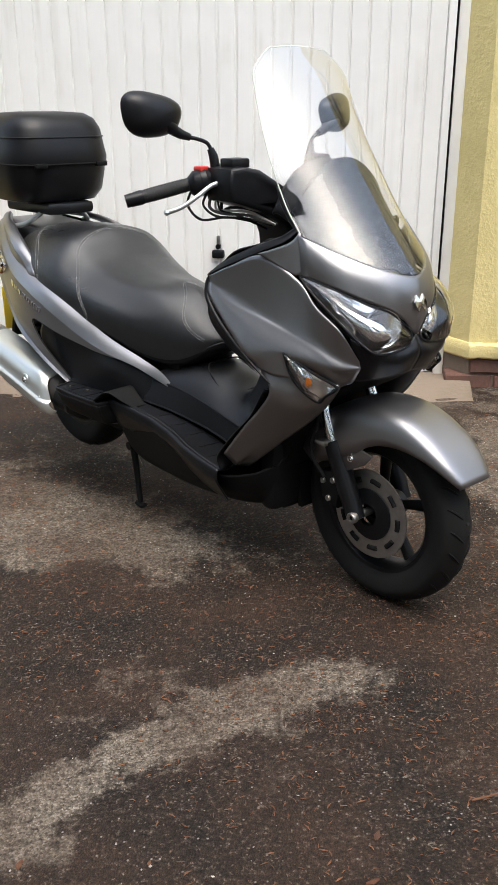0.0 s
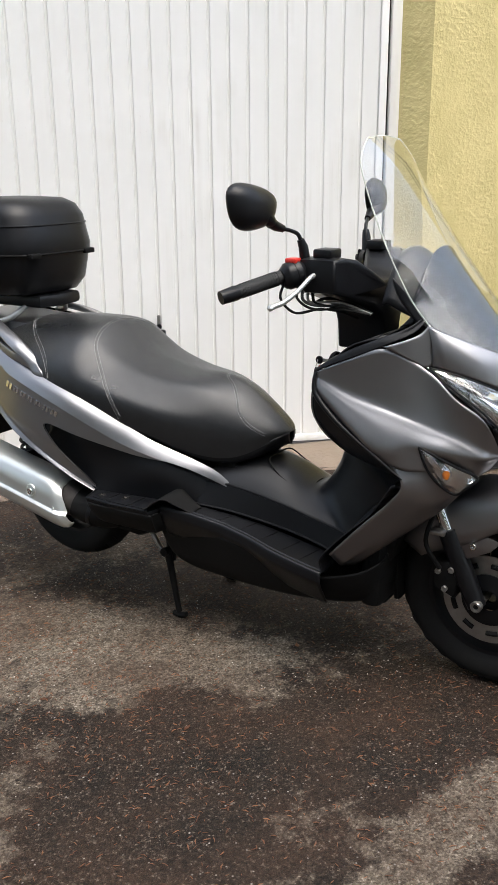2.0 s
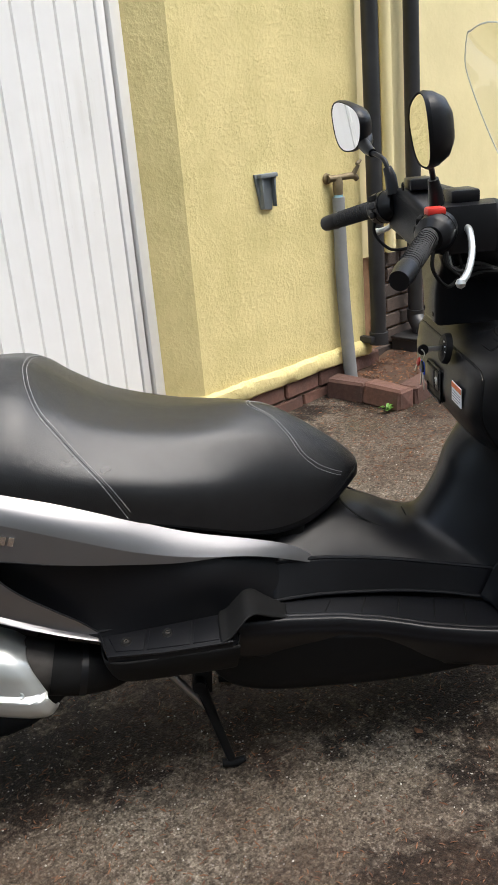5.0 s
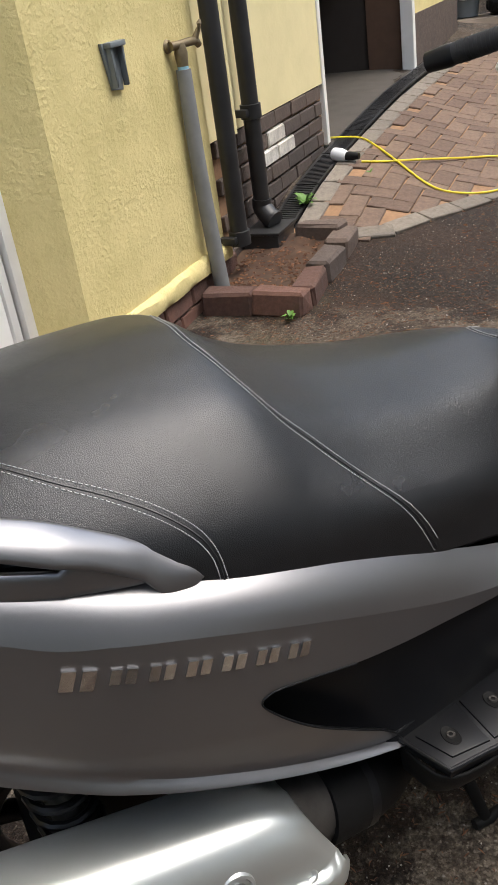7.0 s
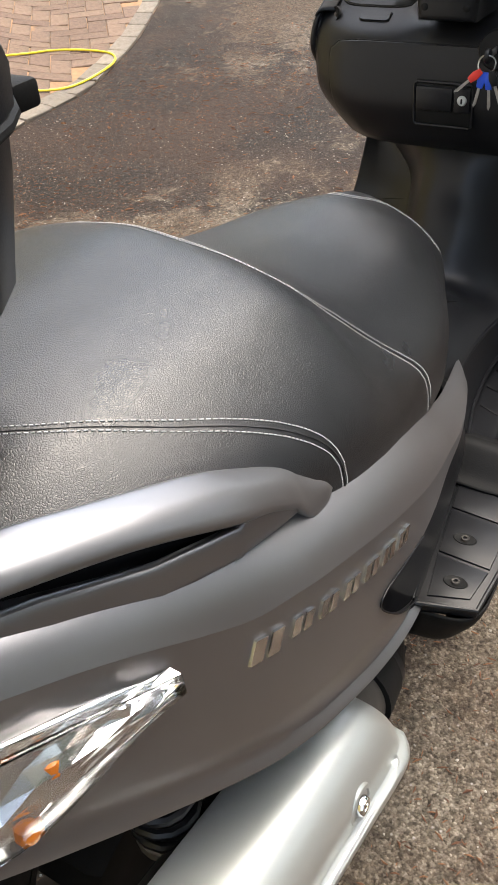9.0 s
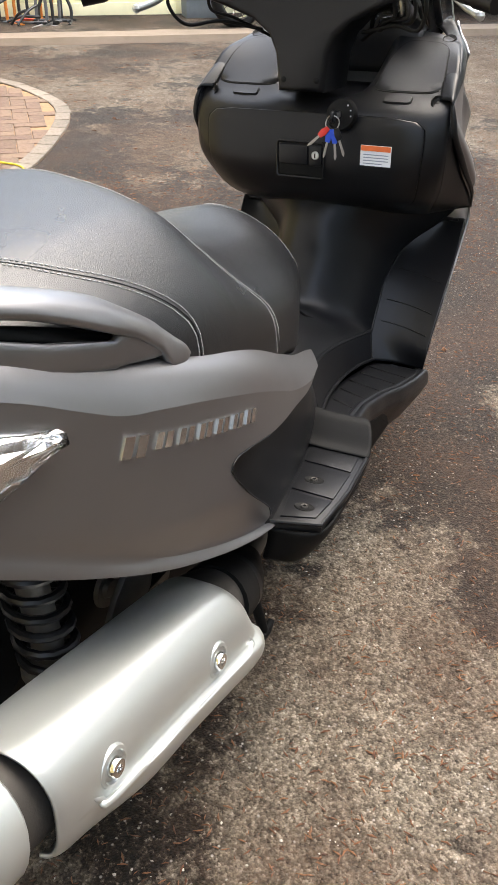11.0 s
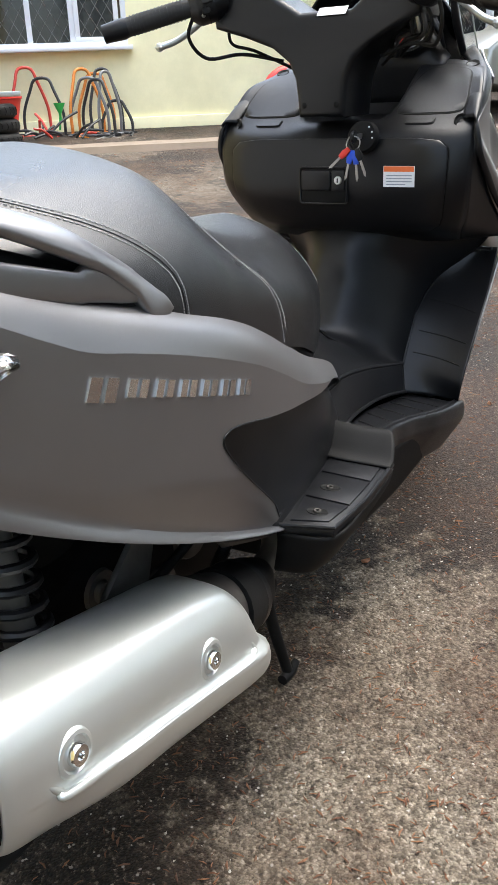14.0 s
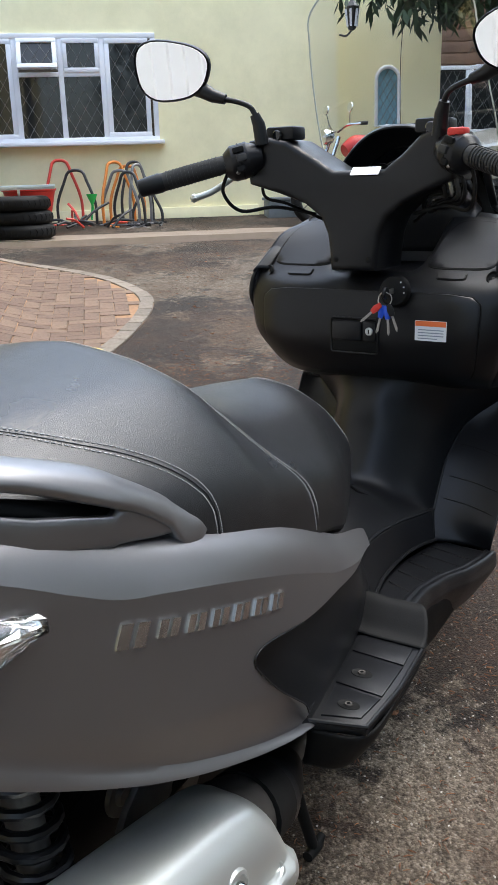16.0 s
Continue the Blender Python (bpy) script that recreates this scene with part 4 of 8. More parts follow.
part("screen_edge", tube_bm(rim_pts, 0.0015, 8, n=120), plain("screen_edge_acrylic", (0.62, 0.64, 0.58), 0.25, 0, 0.05, 20), screen, "polished edge of the screen")


def dark_screen():
    rows = []
    for u in np.linspace(0, 1, 9):
        rows.append([screen_at(0.02 + u * (0.465 - 0.33 * abs(v) ** 2.4), v * 0.94, 0.020) for v in np.linspace(-1, 1, 13)])
    ob = shell("smoked_screen", rows, SMOKE, scooter, "glossy dark smoked lower screen", 30, 36, 0.004)
    rim = [rows[-1][k] for k in range(13)]
    part("smoked_edge", tube_bm(rim, 0.003, 8, n=60), SMOKE, ob)
    # dark shell closing the sides behind it, back to the dash
    def cheek(s):
        side = [[screen_at(0.02, -0.93, 0.02), screen_at(0.08, -0.94, 0.02), screen_at(0.15, -0.94, 0.02), screen_at(0.22, -0.94, 0.02)],
                [(-0.165, -0.172, 0.985), (-0.198, -0.171, 1.02), (-0.222, -0.170, 1.05), (-0.238, -0.168, 1.085)],
                [(-0.170, -0.162, 0.98), (-0.203, -0.161, 1.015), (-0.227, -0.16, 1.045), (-0.240, -0.159, 1.08)]]
        shell("screen_cheek", flip_rows(side, s), BLACK, ob, "smooth black cheek between the smoked screen and the dash", 16, 16, 0.003)
    both(cheek)


dark_screen()

# dash: hood, binnacle and its bowl
hood = []
for v in np.linspace(-1, 1, 11):
    a = abs(v)
    hood.append([(-0.20, v * 0.140, 1.105 - 0.11 * a ** 2.6), (-0.23, v * 0.145, 1.128 - 0.12 * a ** 2.6), (-0.256, v * 0.150, 1.142 - 0.12 * a ** 2.6), (-0.272, v * 0.150, 1.138 - 0.12 * a ** 2.4)])
dash = shell("dash_hood", hood, BLACK, scooter, "black hood over the instruments", 34, 16, 0.006)
face = [[(-0.19, v * 0.135, 1.085 - 0.10 * abs(v) ** 2.2) for v in np.linspace(-1, 1, 9)], [(-0.195, v * 0.15, 1.06 - 0.08 * abs(v) ** 2) for v in np.linspace(-1, 1, 9)],
        [(-0.225, v * 0.15, 0.965) for v in np.linspace(-1, 1, 9)], [(-0.235, v * 0.14, 0.90) for v in np.linspace(-1, 1, 9)]]
shell("instrument_panel", face, BLACK, dash, "black instrument panel", 16, 24)
for v in (-0.07, 0.07):
    g = part("gauge", lathe_bm([(0, 0.0), (0.042, 0.0), (0.046, 0.006), (0.049, 0.0)], 32, look((-0.208, v, 1.03), (0.3, v, 0.78))), BLACK, dash, "round gauge")
needle = part("needle", tube_bm([(-0.214, -0.068, 1.028), (-0.220, -0.050, 1.005)], [0.0016, 0.0008], 6), REDP, dash, "red gauge needle")
part("dial_ring", tube_bm([tuple(look((-0.211, -0.07, 1.031), (0.3, -0.07, 0.78)) @ Vector((0.036 * math.cos(a), 0.036 * math.sin(a), 0))) for a in np.linspace(0.4, 5.9, 30)], 0.0012, 6), WHITEP, dash, "pale scale of the gauge")


# -- leg shield's inner side, facing the rider --
def inner_panel():
    rows = []
    for y in np.linspace(-0.262, 0.262, 33):
        a = abs(y) / 0.262
        e = a ** 6
        h = 1 - step(0.24, 0.44, a)  # hollow round the steering column
        rows.append([(-0.205 - 0.03 * e, y * 0.88, 0.975 - 0.02 * e - 0.10 * h), (-0.285 - 0.02 * e, y * 0.95, 0.932 - 0.065 * h),
                     (-0.365 + 0.006 * e - 0.012 * h, y * 1.0, 0.876 - 0.008 * h), (-0.415 + 0.03 * e, y * 1.0, 0.843), (-0.428 + 0.035 * e, y, 0.805), (-0.432 + 0.045 * e, y * 0.985, 0.75),
                     (-0.412 + 0.06 * e, y * 0.93, 0.70), (-0.37 + 0.05 * e, y * 0.86, 0.665), (-0.30 + 0.03 * e, y * 0.8, 0.64)])
    p = shell("inner_leg_shield", rows, BLACK, scooter, "black moulded inner leg shield with glove boxes", 66, 40, 0.004)
    skin = np.array([[tuple(q) for q in r] for r in fine(rows, 66, 40)])

    def on(a, b, lift=0.0):
        """A place on the shield's skin: a across it, b down it."""
        u, v = min(64.999, max(0, a * 65)), min(38.999, max(0, b * 39))
        i, j = int(u), int(v)
        f, g = u - i, v - j
        q = (skin[i, j] * (1 - f) + skin[i + 1, j] * f) * (1 - g) + (skin[i, j + 1] * (1 - f) + skin[i + 1, j + 1] * f) * g
        n = np.cross(skin[i + 1, j] - skin[i, j], skin[i, j + 1] - skin[i, j])
        n /= np.linalg.norm(n) + 1e-9
        return tuple(q + n * lift * (-1 if n[0] > 0 else 1))

    def lid_patch(name, corners, label, lift=0.004, power=5.0):
        """A flush lid over four corners (a, b), with rounded corners and a dark gap round it."""
        def at(u, v):
            return [sum(w * c[k] for w, c in zip(((1 - u) * (1 - v), u * (1 - v), u * v, (1 - u) * v), corners)) for k in (0, 1)]
        ring = []
        for t in np.linspace(0, 2 * math.pi, 49)[:-1]:
            c, s_ = math.cos(t), math.sin(t)
            d = (abs(c) ** power + abs(s_) ** power) ** (-1 / power)
            ring.append((0.5 + 0.5 * c * d, 0.5 + 0.5 * s_ * d))
        rows = [[on(*at(0.5 + (u - 0.5) * g, 0.5 + (v - 0.5) * g), h) for u, v in ring] for g, h in ((1.0, -0.001), (0.99, lift * 0.7), (0.97, lift), (0.8, lift), (0.6, lift), (0.4, lift), (0.2, lift), (0.02, lift))]
        bm = grid_bm(rows, False, True)
        bmesh.ops.recalc_face_normals(bm, faces=bm.faces)
        ob = part(name, bm, BLACK, p, label)
        part("lid_gap", tube_bm([on(*at(u, v), 0.0012) for u, v in ring], 0.0021, 6, closed=True), DARK, ob, "dark gap round the lid")
        return ob
    # side returns out to the painted panel
    def side(s):
        r = [[(-0.368, -0.258, 0.872), (-0.386, -0.260, 0.845), (-0.393, -0.260, 0.805), (-0.387, -0.256, 0.75), (-0.352, -0.242, 0.70), (-0.32, -0.224, 0.665), (-0.27, -0.208, 0.64)],
             [(-0.388, -0.264, 0.866), (-0.3875, -0.269, 0.84), (-0.384, -0.268, 0.811), (-0.34, -0.269, 0.768), (-0.287, -0.27, 0.726), (-0.214, -0.272, 0.677), (-0.152, -0.268, 0.634)]]
        shell("side_return", flip_rows(r, s), BLACK, p, "", 8, 30, 0.003)
        part("edge_trim", tube_bm(flip([(-0.372, -0.258, 0.876), (-0.386, -0.264, 0.860), (-0.388, -0.269, 0.838), (-0.381, -0.272, 0.81), (-0.34, -0.277, 0.769), (-0.288, -0.279, 0.729), (-0.215, -0.279, 0.681), (-0.156, -0.268, 0.636)], s), [0.002, 0.0045, 0.006, 0.007, 0.007, 0.006, 0.004, 0.002], 10, n=40), BLACK, p, "rounded black edge of the leg shield")
        m = (lambda c: c) if s < 0 else (lambda c: (1 - c[0], c[1]))
        pk = lid_patch("pocket_lid", [m(c) for c in ((0.245, 0.05), (0.05, 0.05), (0.05, 0.245), (0.32, 0.245))], "black glove pocket lid")
        pull = lid_patch("lid_pull", [m(c) for c in ((0.25, 0.262), (0.15, 0.262), (0.15, 0.30), (0.25, 0.30))], "", 0.005, 6)
        for q, w in ((on(*m((0.06, 0.012)), 0.001), (-0.5, 0, 1)), (on(*m((0.055, 0.285)), 0.002), (-1, s * 0.6, 0.5))):
            mm = Matrix.Translation(q) @ Vector(w).to_track_quat("Z", "Y").to_matrix().to_4x4()
            part("screw_recess", lathe_bm([(0.001, 0.0), (0.009, 0.0), (0.0115, 0.002), (0.013, 0.0025), (0.014, -0.002)], 18, mm), DARK, p)
            part("screw", lathe_bm([(0.0, 0.001), (0.0035, 0.0005), (0.004, -0.002)], 10, mm), IRON, p)
    both(side)
    # glove box door
    g = lid_patch("glove_box_door", ((0.07, 0.385), (0.93, 0.385), (0.93, 0.86), (0.07, 0.86)), "wide black glove box door", 0.006, 9)
    rec = part("latch_recess", box_bm(-0.4415, -0.43, -0.038, 0.060, 0.724, 0.790, 0.006), DARK, g, "recess of the latch")
    part("recess_rim", tube_bm([(-0.441, y, z) for y, z in ((-0.038, 0.728), (-0.038, 0.787), (-0.034, 0.791), (0.056, 0.791), (0.060, 0.787), (0.060, 0.728), (0.056, 0.724), (-0.034, 0.724))], 0.0022, 6, closed=True), BLACK, rec)
    la = part("latch", box_bm(-0.447, -0.439, -0.006, 0.056, 0.748, 0.786, 0.004), BLACK, g, "black pull latch with a lock")
    part("lock_block", box_bm(-0.4455, -0.439, -0.035, -0.008, 0.748, 0.786, 0.003), BLACK, la)
    part("latch_lock", lathe_bm([(0, 0.002), (0.0065, 0.002), (0.008, 0.0), (0.008, -0.006)], 18, pose(-0.446, -0.022, 0.768, 0, -90, 0)), SILVER, la, "small silver lock")
    part("keyhole", box_bm(-0.4488, -0.4478, -0.0232, -0.0208, 0.764, 0.772), DARK, la, smooth=False)
    # warning label
    st = part("warning_label", box_bm(-0.4395, -0.438, -0.171, -0.111, 0.757, 0.794), WHITEP, g, "small white warning label with an orange heading", smooth=False)
    part("heading", box_bm(-0.4402, -0.4394, -0.170, -0.112, 0.784, 0.7935), ORANGE, st, smooth=False)
    for k in range(4):
        part("text_bar", box_bm(-0.4399, -0.4394, -0.166 + 0.012 * (k == 0), -0.117, 0.7605 + 0.0053 * k, 0.7622 + 0.0053 * k), INK, st, smooth=False)
    # ignition
    ig = part("ignition_lock", lathe_bm([(0, 0.004), (0.014, 0.005), (0.017, 0.003), (0.026, 0.003), (0.029, -0.001), (0.03, -0.008)], 28, look((-0.443, -0.070, 0.846), (0.3, -0.07, 0.72))), DARK, p, "ignition lock with white markings")
    for k in range(5):
        a = 0.4 + k * 0.5
        part("mark", box_bm(-0.447, -0.4455, -0.0712 - 0.021 * math.sin(a), -0.0688 - 0.021 * math.sin(a), 0.846 - 0.021 * math.cos(a), 0.8485 - 0.021 * math.cos(a)), WHITEP, ig, smooth=False)
    part("key_blade", box_bm(-0.475, -0.445, -0.0715, -0.0685, 0.842, 0.852, 0.001), STEEL, ig)
    part("key_head", lathe_bm([(0, 0.003), (0.010, 0.003), (0.011, 0), (0.010, -0.003), (0, -0.003)], 16, pose(-0.483, -0.07, 0.847, 90, 0, 0)), BLACK, ig)


inner_panel()

keys = thing("key_bunch", "bunch of keys with red and blue caps hanging from the ignition", "keys", SCOOT)
part("ring", tube_bm([(-0.485 + 0.002 * math.sin(3 * a), -0.07 + 0.013 * math.cos(a), 0.836 + 0.013 * math.sin(a)) for a in np.linspace(0, 2 * math.pi, 25)[:-1]], 0.0012, 6, closed=True), STEEL, keys)
for (y, z, ang, mat, ln) in ((-0.062, 0.826, 50, REDP, 0.021), (-0.066, 0.823, 14, BLUEP, 0.022), (-0.074, 0.823, -4, BLUEP, 0.023), (-0.079, 0.826, -20, BLACK, 0.02)):
    m = pose(-0.488 + 0.004 * (mat is BLUEP), y, z, ang, 0, 0)
    k = part("key_cap", prism_bm([(-0.004, 0.002), (0.004, 0.002), (0.0065, -ln * 0.45), (0.0045, -ln), (-0.0045, -ln), (-0.0065, -ln * 0.45)], -0.002, 0.002, "x", 0.001), mat, keys)
    k.matrix_basis = m
    b = part("key_blade", prism_bm([(-0.002, -ln), (0.002, -ln), (0.0018, -ln - 0.026), (0, -ln - 0.03), (-0.003, -ln - 0.024)], -0.0008, 0.0008, "x"), STEEL, k)


# -- tunnel, foot wells and footboards --
def tunnel():
    # pairs of places: the crest on the centre line, and the ridge beside the foot well
    pairs = [((-0.80, 0.52), (-0.80, -0.163, 0.477)), ((-0.70, 0.54), (-0.70, -0.146, 0.469)), ((-0.60, 0.52), (-0.60, -0.137, 0.450)), ((-0.53, 0.485), (-0.50, -0.132, 0.430)),
             ((-0.49, 0.483), (-0.42, -0.130, 0.411)), ((-0.462, 0.515), (-0.36, -0.129, 0.397)), ((-0.435, 0.565), (-0.32, -0.128, 0.445)), ((-0.42, 0.61), (-0.28, -0.129, 0.493)),
             ((-0.395, 0.65), (-0.22, -0.148, 0.548)), ((-0.36, 0.69), (-0.178, -0.215, 0.605)), ((-0.33, 0.71), (-0.16, -0.25, 0.645))]
    rows = []
    for (xc, zc), (xr, yr, zr) in pairs:
        half = [(xc + (xr - xc) * f ** 2.4, yr * f ** 0.95, zc + (zr - zc) * f ** 2.2) for f in (1, 0.9, 0.75, 0.5, 0.25)]
        rows.append(half + [(xc, 0, zc)] + mir(half[::-1]))
    t = shell("centre_tunnel", rows, BLACK, scooter, "black saddle-shaped centre tunnel between the footboards", 60, 50, 0.004)
    part("fuel_lid_gap", tube_bm([(-0.525, -0.075, 0.468), (-0.60, -0.078, 0.503), (-0.645, -0.06, 0.537), (-0.65, 0.0, 0.540), (-0.645, 0.06, 0.537), (-0.60, 0.078, 0.503), (-0.525, 0.075, 0.468), (-0.512, 0.0, 0.483)], 0.0022, 6, n=70, closed=True), DARK, t, "dark gap round the fuel lid")
    # front wall of the foot wells
    def well(s):
        inner = [(-0.393, -0.147, 0.345), (-0.362, -0.131, 0.392), (-0.32, -0.129, 0.445), (-0.28, -0.130, 0.492), (-0.22, -0.149, 0.547), (-0.180, -0.205, 0.602)]
        outer = [(-0.366, -0.252, 0.332), (-0.371, -0.259, 0.372), (-0.330, -0.261, 0.425), (-0.290, -0.262, 0.468), (-0.231, -0.263, 0.528), (-0.178, -0.264, 0.612)]
        plate_rows = [[tuple(p * (1 - f) + q * f + (0.012 * math.sin(math.pi * f) if i == 0 else 0) for i, (p, q) in enumerate(zip(a, b))) for f in (0, 0.12, 0.35, 0.65, 0.9, 1)] for a, b in zip(inner, outer)]
        pw = shell("foot_well", flip_rows(plate_rows, s), BLACK, scooter, "black sloping foot plate behind the fairing", 40, 20, 0.004)
        part("well_ridge", tube_bm(flip([(-0.178, -0.25, 0.609)] + inner[:0:-1], s), 0.0035, 8, n=50), BLACK, pw, "raised ridge of the foot well")
        for f in (0.30, 0.47, 0.68):
            a, b = [Vector(tuple(smooth_line(e, 41)[int(f * 40)])) for e in (inner, outer)]
            part("plate_gap", tube_bm(flip([tuple(a.lerp(b, g) + Vector((-0.001 + 0.012 * math.sin(math.pi * g), 0, 0.001))) for g in np.linspace(0.12, 0.9, 8)], s), 0.0016, 6), DARK, pw, "dark joint across the foot plate")
        ridge = [(-0.80, -0.163, 0.477), (-0.70, -0.146, 0.469), (-0.575, -0.135, 0.446), (-0.46, -0.131, 0.420), (-0.36, -0.129, 0.397)]
        sole = [(-0.812, -0.194, 0.411), (-0.712, -0.168, 0.400), (-0.576, -0.148, 0.380), (-0.483, -0.145, 0.365), (-0.393, -0.147, 0.345)]
        kick = shell("kick_wall", flip_rows([[tuple(p * (1 - f) + q * f for p, q in zip(a, b)) for f in (0, 0.3, 0.7, 1)] for a, b in zip(ridge, sole)], s), BLACK, scooter, "black side wall of the tunnel above the footboard", 40, 10, 0.004)
        part("wall_ridge", tube_bm(flip(ridge, s), 0.0042, 8, n=40), BLACK, kick, "worn rounded ridge")
        part("floor_ridge", tube_bm(flip([(x, y - 0.003, z + 0.003) for x, y, z in sole], s), 0.0035, 8, n=40), BLACK, kick, "worn ridge along the floor")
        fl = []
        marks = [-0.89, -0.794, -0.691, -0.597, -0.517, -0.425, -0.366]
        floor_at = lambda x: [float(np.interp(x, marks, v)) for v in ([0.415, 0.402, 0.386, 0.370, 0.355, 0.340, 0.330], [-0.205, -0.190, -0.164, -0.150, -0.146, -0.146, -0.148], [-0.268, -0.252, -0.240, -0.244, -0.258, -0.263, -0.260])]
        for x in np.linspace(-0.89, -0.366, 14):
            z, yi, out = floor_at(x)
            fl.append([(x, yi, z + 0.003), (x, (yi + out) / 2, z), (x, out + 0.022, z - 0.001), (x, out + 0.016, z + 0.004), (x, out + 0.009, z + 0.002), (x, out + 0.004, z + 0.004), (x, out - 0.002, z + 0.001), (x, out - 0.004, z - 0.012), (x, out, z - 0.035), (x, out + 0.04, z - 0.10)])
        b = shell("footboard", flip_rows(fl, s), BLACK, scooter, "black ribbed footboard with a double rolled lip", 60, 60, 0.003)
        for x in (-0.44, -0.50, -0.57, -0.64, -0.71):
            z, yi, out = floor_at(x)
            part("rib", tube_bm(flip([(x + 0.012, yi - 0.008, z + 0.003), (x - 0.006, out + 0.024, z + 0.0005)], s), 0.0016, 6), DARK, b, "dark joint across the floor")
        # passenger footrest: a flat plate with a raised front edge
        sg = 1 if s < 0 else -1
        out = [(-1.139, -0.253), (-1.118, -0.322), (-1.02, -0.325), (-0.895, -0.314), (-0.885, -0.300), (-0.885, -0.205), (-1.0, -0.226)]
        pl = part("passenger_footrest", prism_bm([(x, y * sg) for x, y in out], 0.396, 0.410, "z", 0.003), BLACK, scooter, "black moulded passenger footrest")
        for quad in ([(-1.122, -0.262), (-1.105, -0.309), (-1.055, -0.313), (-1.052, -0.247)], [(-1.046, -0.246), (-1.049, -0.313), (-0.972, -0.310), (-0.968, -0.232)], [(-0.962, -0.231), (-0.966, -0.309), (-0.918, -0.304), (-0.915, -0.222)]):
            part("tread", prism_bm([(x, y * sg) for x, y in quad], 0.408, 0.4125, "z", 0.0015), BLACK, pl, "flat tread plate")
        ramp_rows = []
        lip_line = ((-0.918, 0.412, -0.318), (-0.902, 0.418, -0.317), (-0.884, 0.434, -0.311), (-0.868, 0.446, -0.302), (-0.852, 0.444, -0.288), (-0.830, 0.428, -0.272), (-0.808, 0.413, -0.256), (-0.79, 0.402, -0.246))
        for f in np.linspace(0, 1, 8):
            ramp_rows.append([(x + 0.006 * abs(f - 0.4), -0.200 * (1 - f) + yo * f, z + 0.003 * (1 - f)) for x, z, yo in lip_line])
        shell("front_lip", flip_rows(ramp_rows, s), DARK, pl, "raised textured front lip", 20, 30, 0.003)
        rim = [(-1.139, -0.253), (-1.118, -0.322), (-1.02, -0.325), (-0.895, -0.314)]
        part("outer_rim", tube_bm(flip([(x, y, 0.4105) for x, y in rim], s), 0.0032, 8), BLACK, pl, "worn outer rim")
        skirt = [[(x * g + (1 - g) * -0.99, y * h + (1 - h) * -0.2, z) for x, y in out + out[:1]] for g, h, z in ((0.995, 0.98, 0.398), (0.97, 0.93, 0.375), (0.90, 0.72, 0.335), (0.8, 0.55, 0.325))]
        shell("skirt", flip_rows(skirt, s), DARK, pl, "tapered underside", 12, 40, 0.003)
        part("inner_lip", tube_bm(flip([(-1.142, -0.251, 0.419), (-1.05, -0.234, 0.424), (-0.95, -0.214, 0.430), (-0.875, -0.197, 0.434)], s), 0.0035, 8, n=24), BLACK, pl, "polished inner lip")
        for x, y in ((-1.013, -0.268), (-1.088, -0.284)):
            mm = Matrix.Translation(flip([(x, y, 0.4122)], s)[0]) @ Matrix.Diagonal((1.0, 1.5, 1.0, 1.0))
            part("bolt_well", lathe_bm([(0.0005, 0.0008), (0.0085, 0.0008), (0.0095, 0.0014), (0.0105, 0.0)], 20, mm), DARK, pl, "dark oval recess")
            bolt(pl, flip([(x, y, 0.4128)], s)[0], (0, 0, 1), 0.0055, IRON)
        # black flank between footboard and side panel
        flank = [[(-1.33, -0.235, 0.61), (-1.2, -0.245, 0.595), (-1.05, -0.232, 0.560), (-0.93, -0.210, 0.535), (-0.82, -0.150, 0.500), (-0.745, -0.10, 0.478)],
                 [(-1.33, -0.240, 0.57), (-1.2, -0.248, 0.545), (-1.05, -0.236, 0.54), (-0.93, -0.218, 0.525), (-0.82, -0.172, 0.490), (-0.745, -0.125, 0.462)],
                 [(-1.34, -0.242, 0.53), (-1.22, -0.244, 0.475), (-1.05, -0.240, 0.470), (-0.93, -0.228, 0.48), (-0.82, -0.185, 0.455), (-0.745, -0.150, 0.437)],
                 [(-1.27, -0.25, 0.44), (-1.15, -0.256, 0.405), (-1.05, -0.240, 0.402), (-0.93, -0.218, 0.402), (-0.82, -0.195, 0.405), (-0.745, -0.166, 0.402)]]
        shell("side_insert", flip_rows(flank, s), BLACK, scooter, "black recessed flank under the side panel", 30, 60, 0.003)
    both(well)


tunnel()

# belly
belly = []
for x, w, zb in ((-0.235, 0.11, 0.36), (-0.245, 0.15, 0.27), (-0.29, 0.185, 0.232), (-0.40, 0.205, 0.212), (-0.55, 0.21, 0.20), (-0.70, 0.205, 0.197), (-0.85, 0.195, 0.20), (-0.93, 0.185, 0.235), (-0.97, 0.17, 0.33)):
    zt = float(np.interp(x, [-0.85, -0.6, -0.4, -0.3, -0.24], [0.375, 0.345, 0.31, 0.33, 0.36]))
    belly.append([(x, -w - 0.035, zt), (x, -w - 0.022, (zt + zb) / 2 + 0.02), (x, -w, zb + 0.03), (x, -w * 0.8, zb), (x, 0, zb - 0.005), (x, w * 0.8, zb), (x, w, zb + 0.03), (x, w + 0.022, (zt + zb) / 2 + 0.02), (x, w + 0.035, zt)])
shell("belly_fairing", belly, DARK, scooter, "dark lower fairing under the footboards", 40, 36, 0.005)
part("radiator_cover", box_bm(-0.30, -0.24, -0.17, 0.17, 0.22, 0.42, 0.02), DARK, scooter)

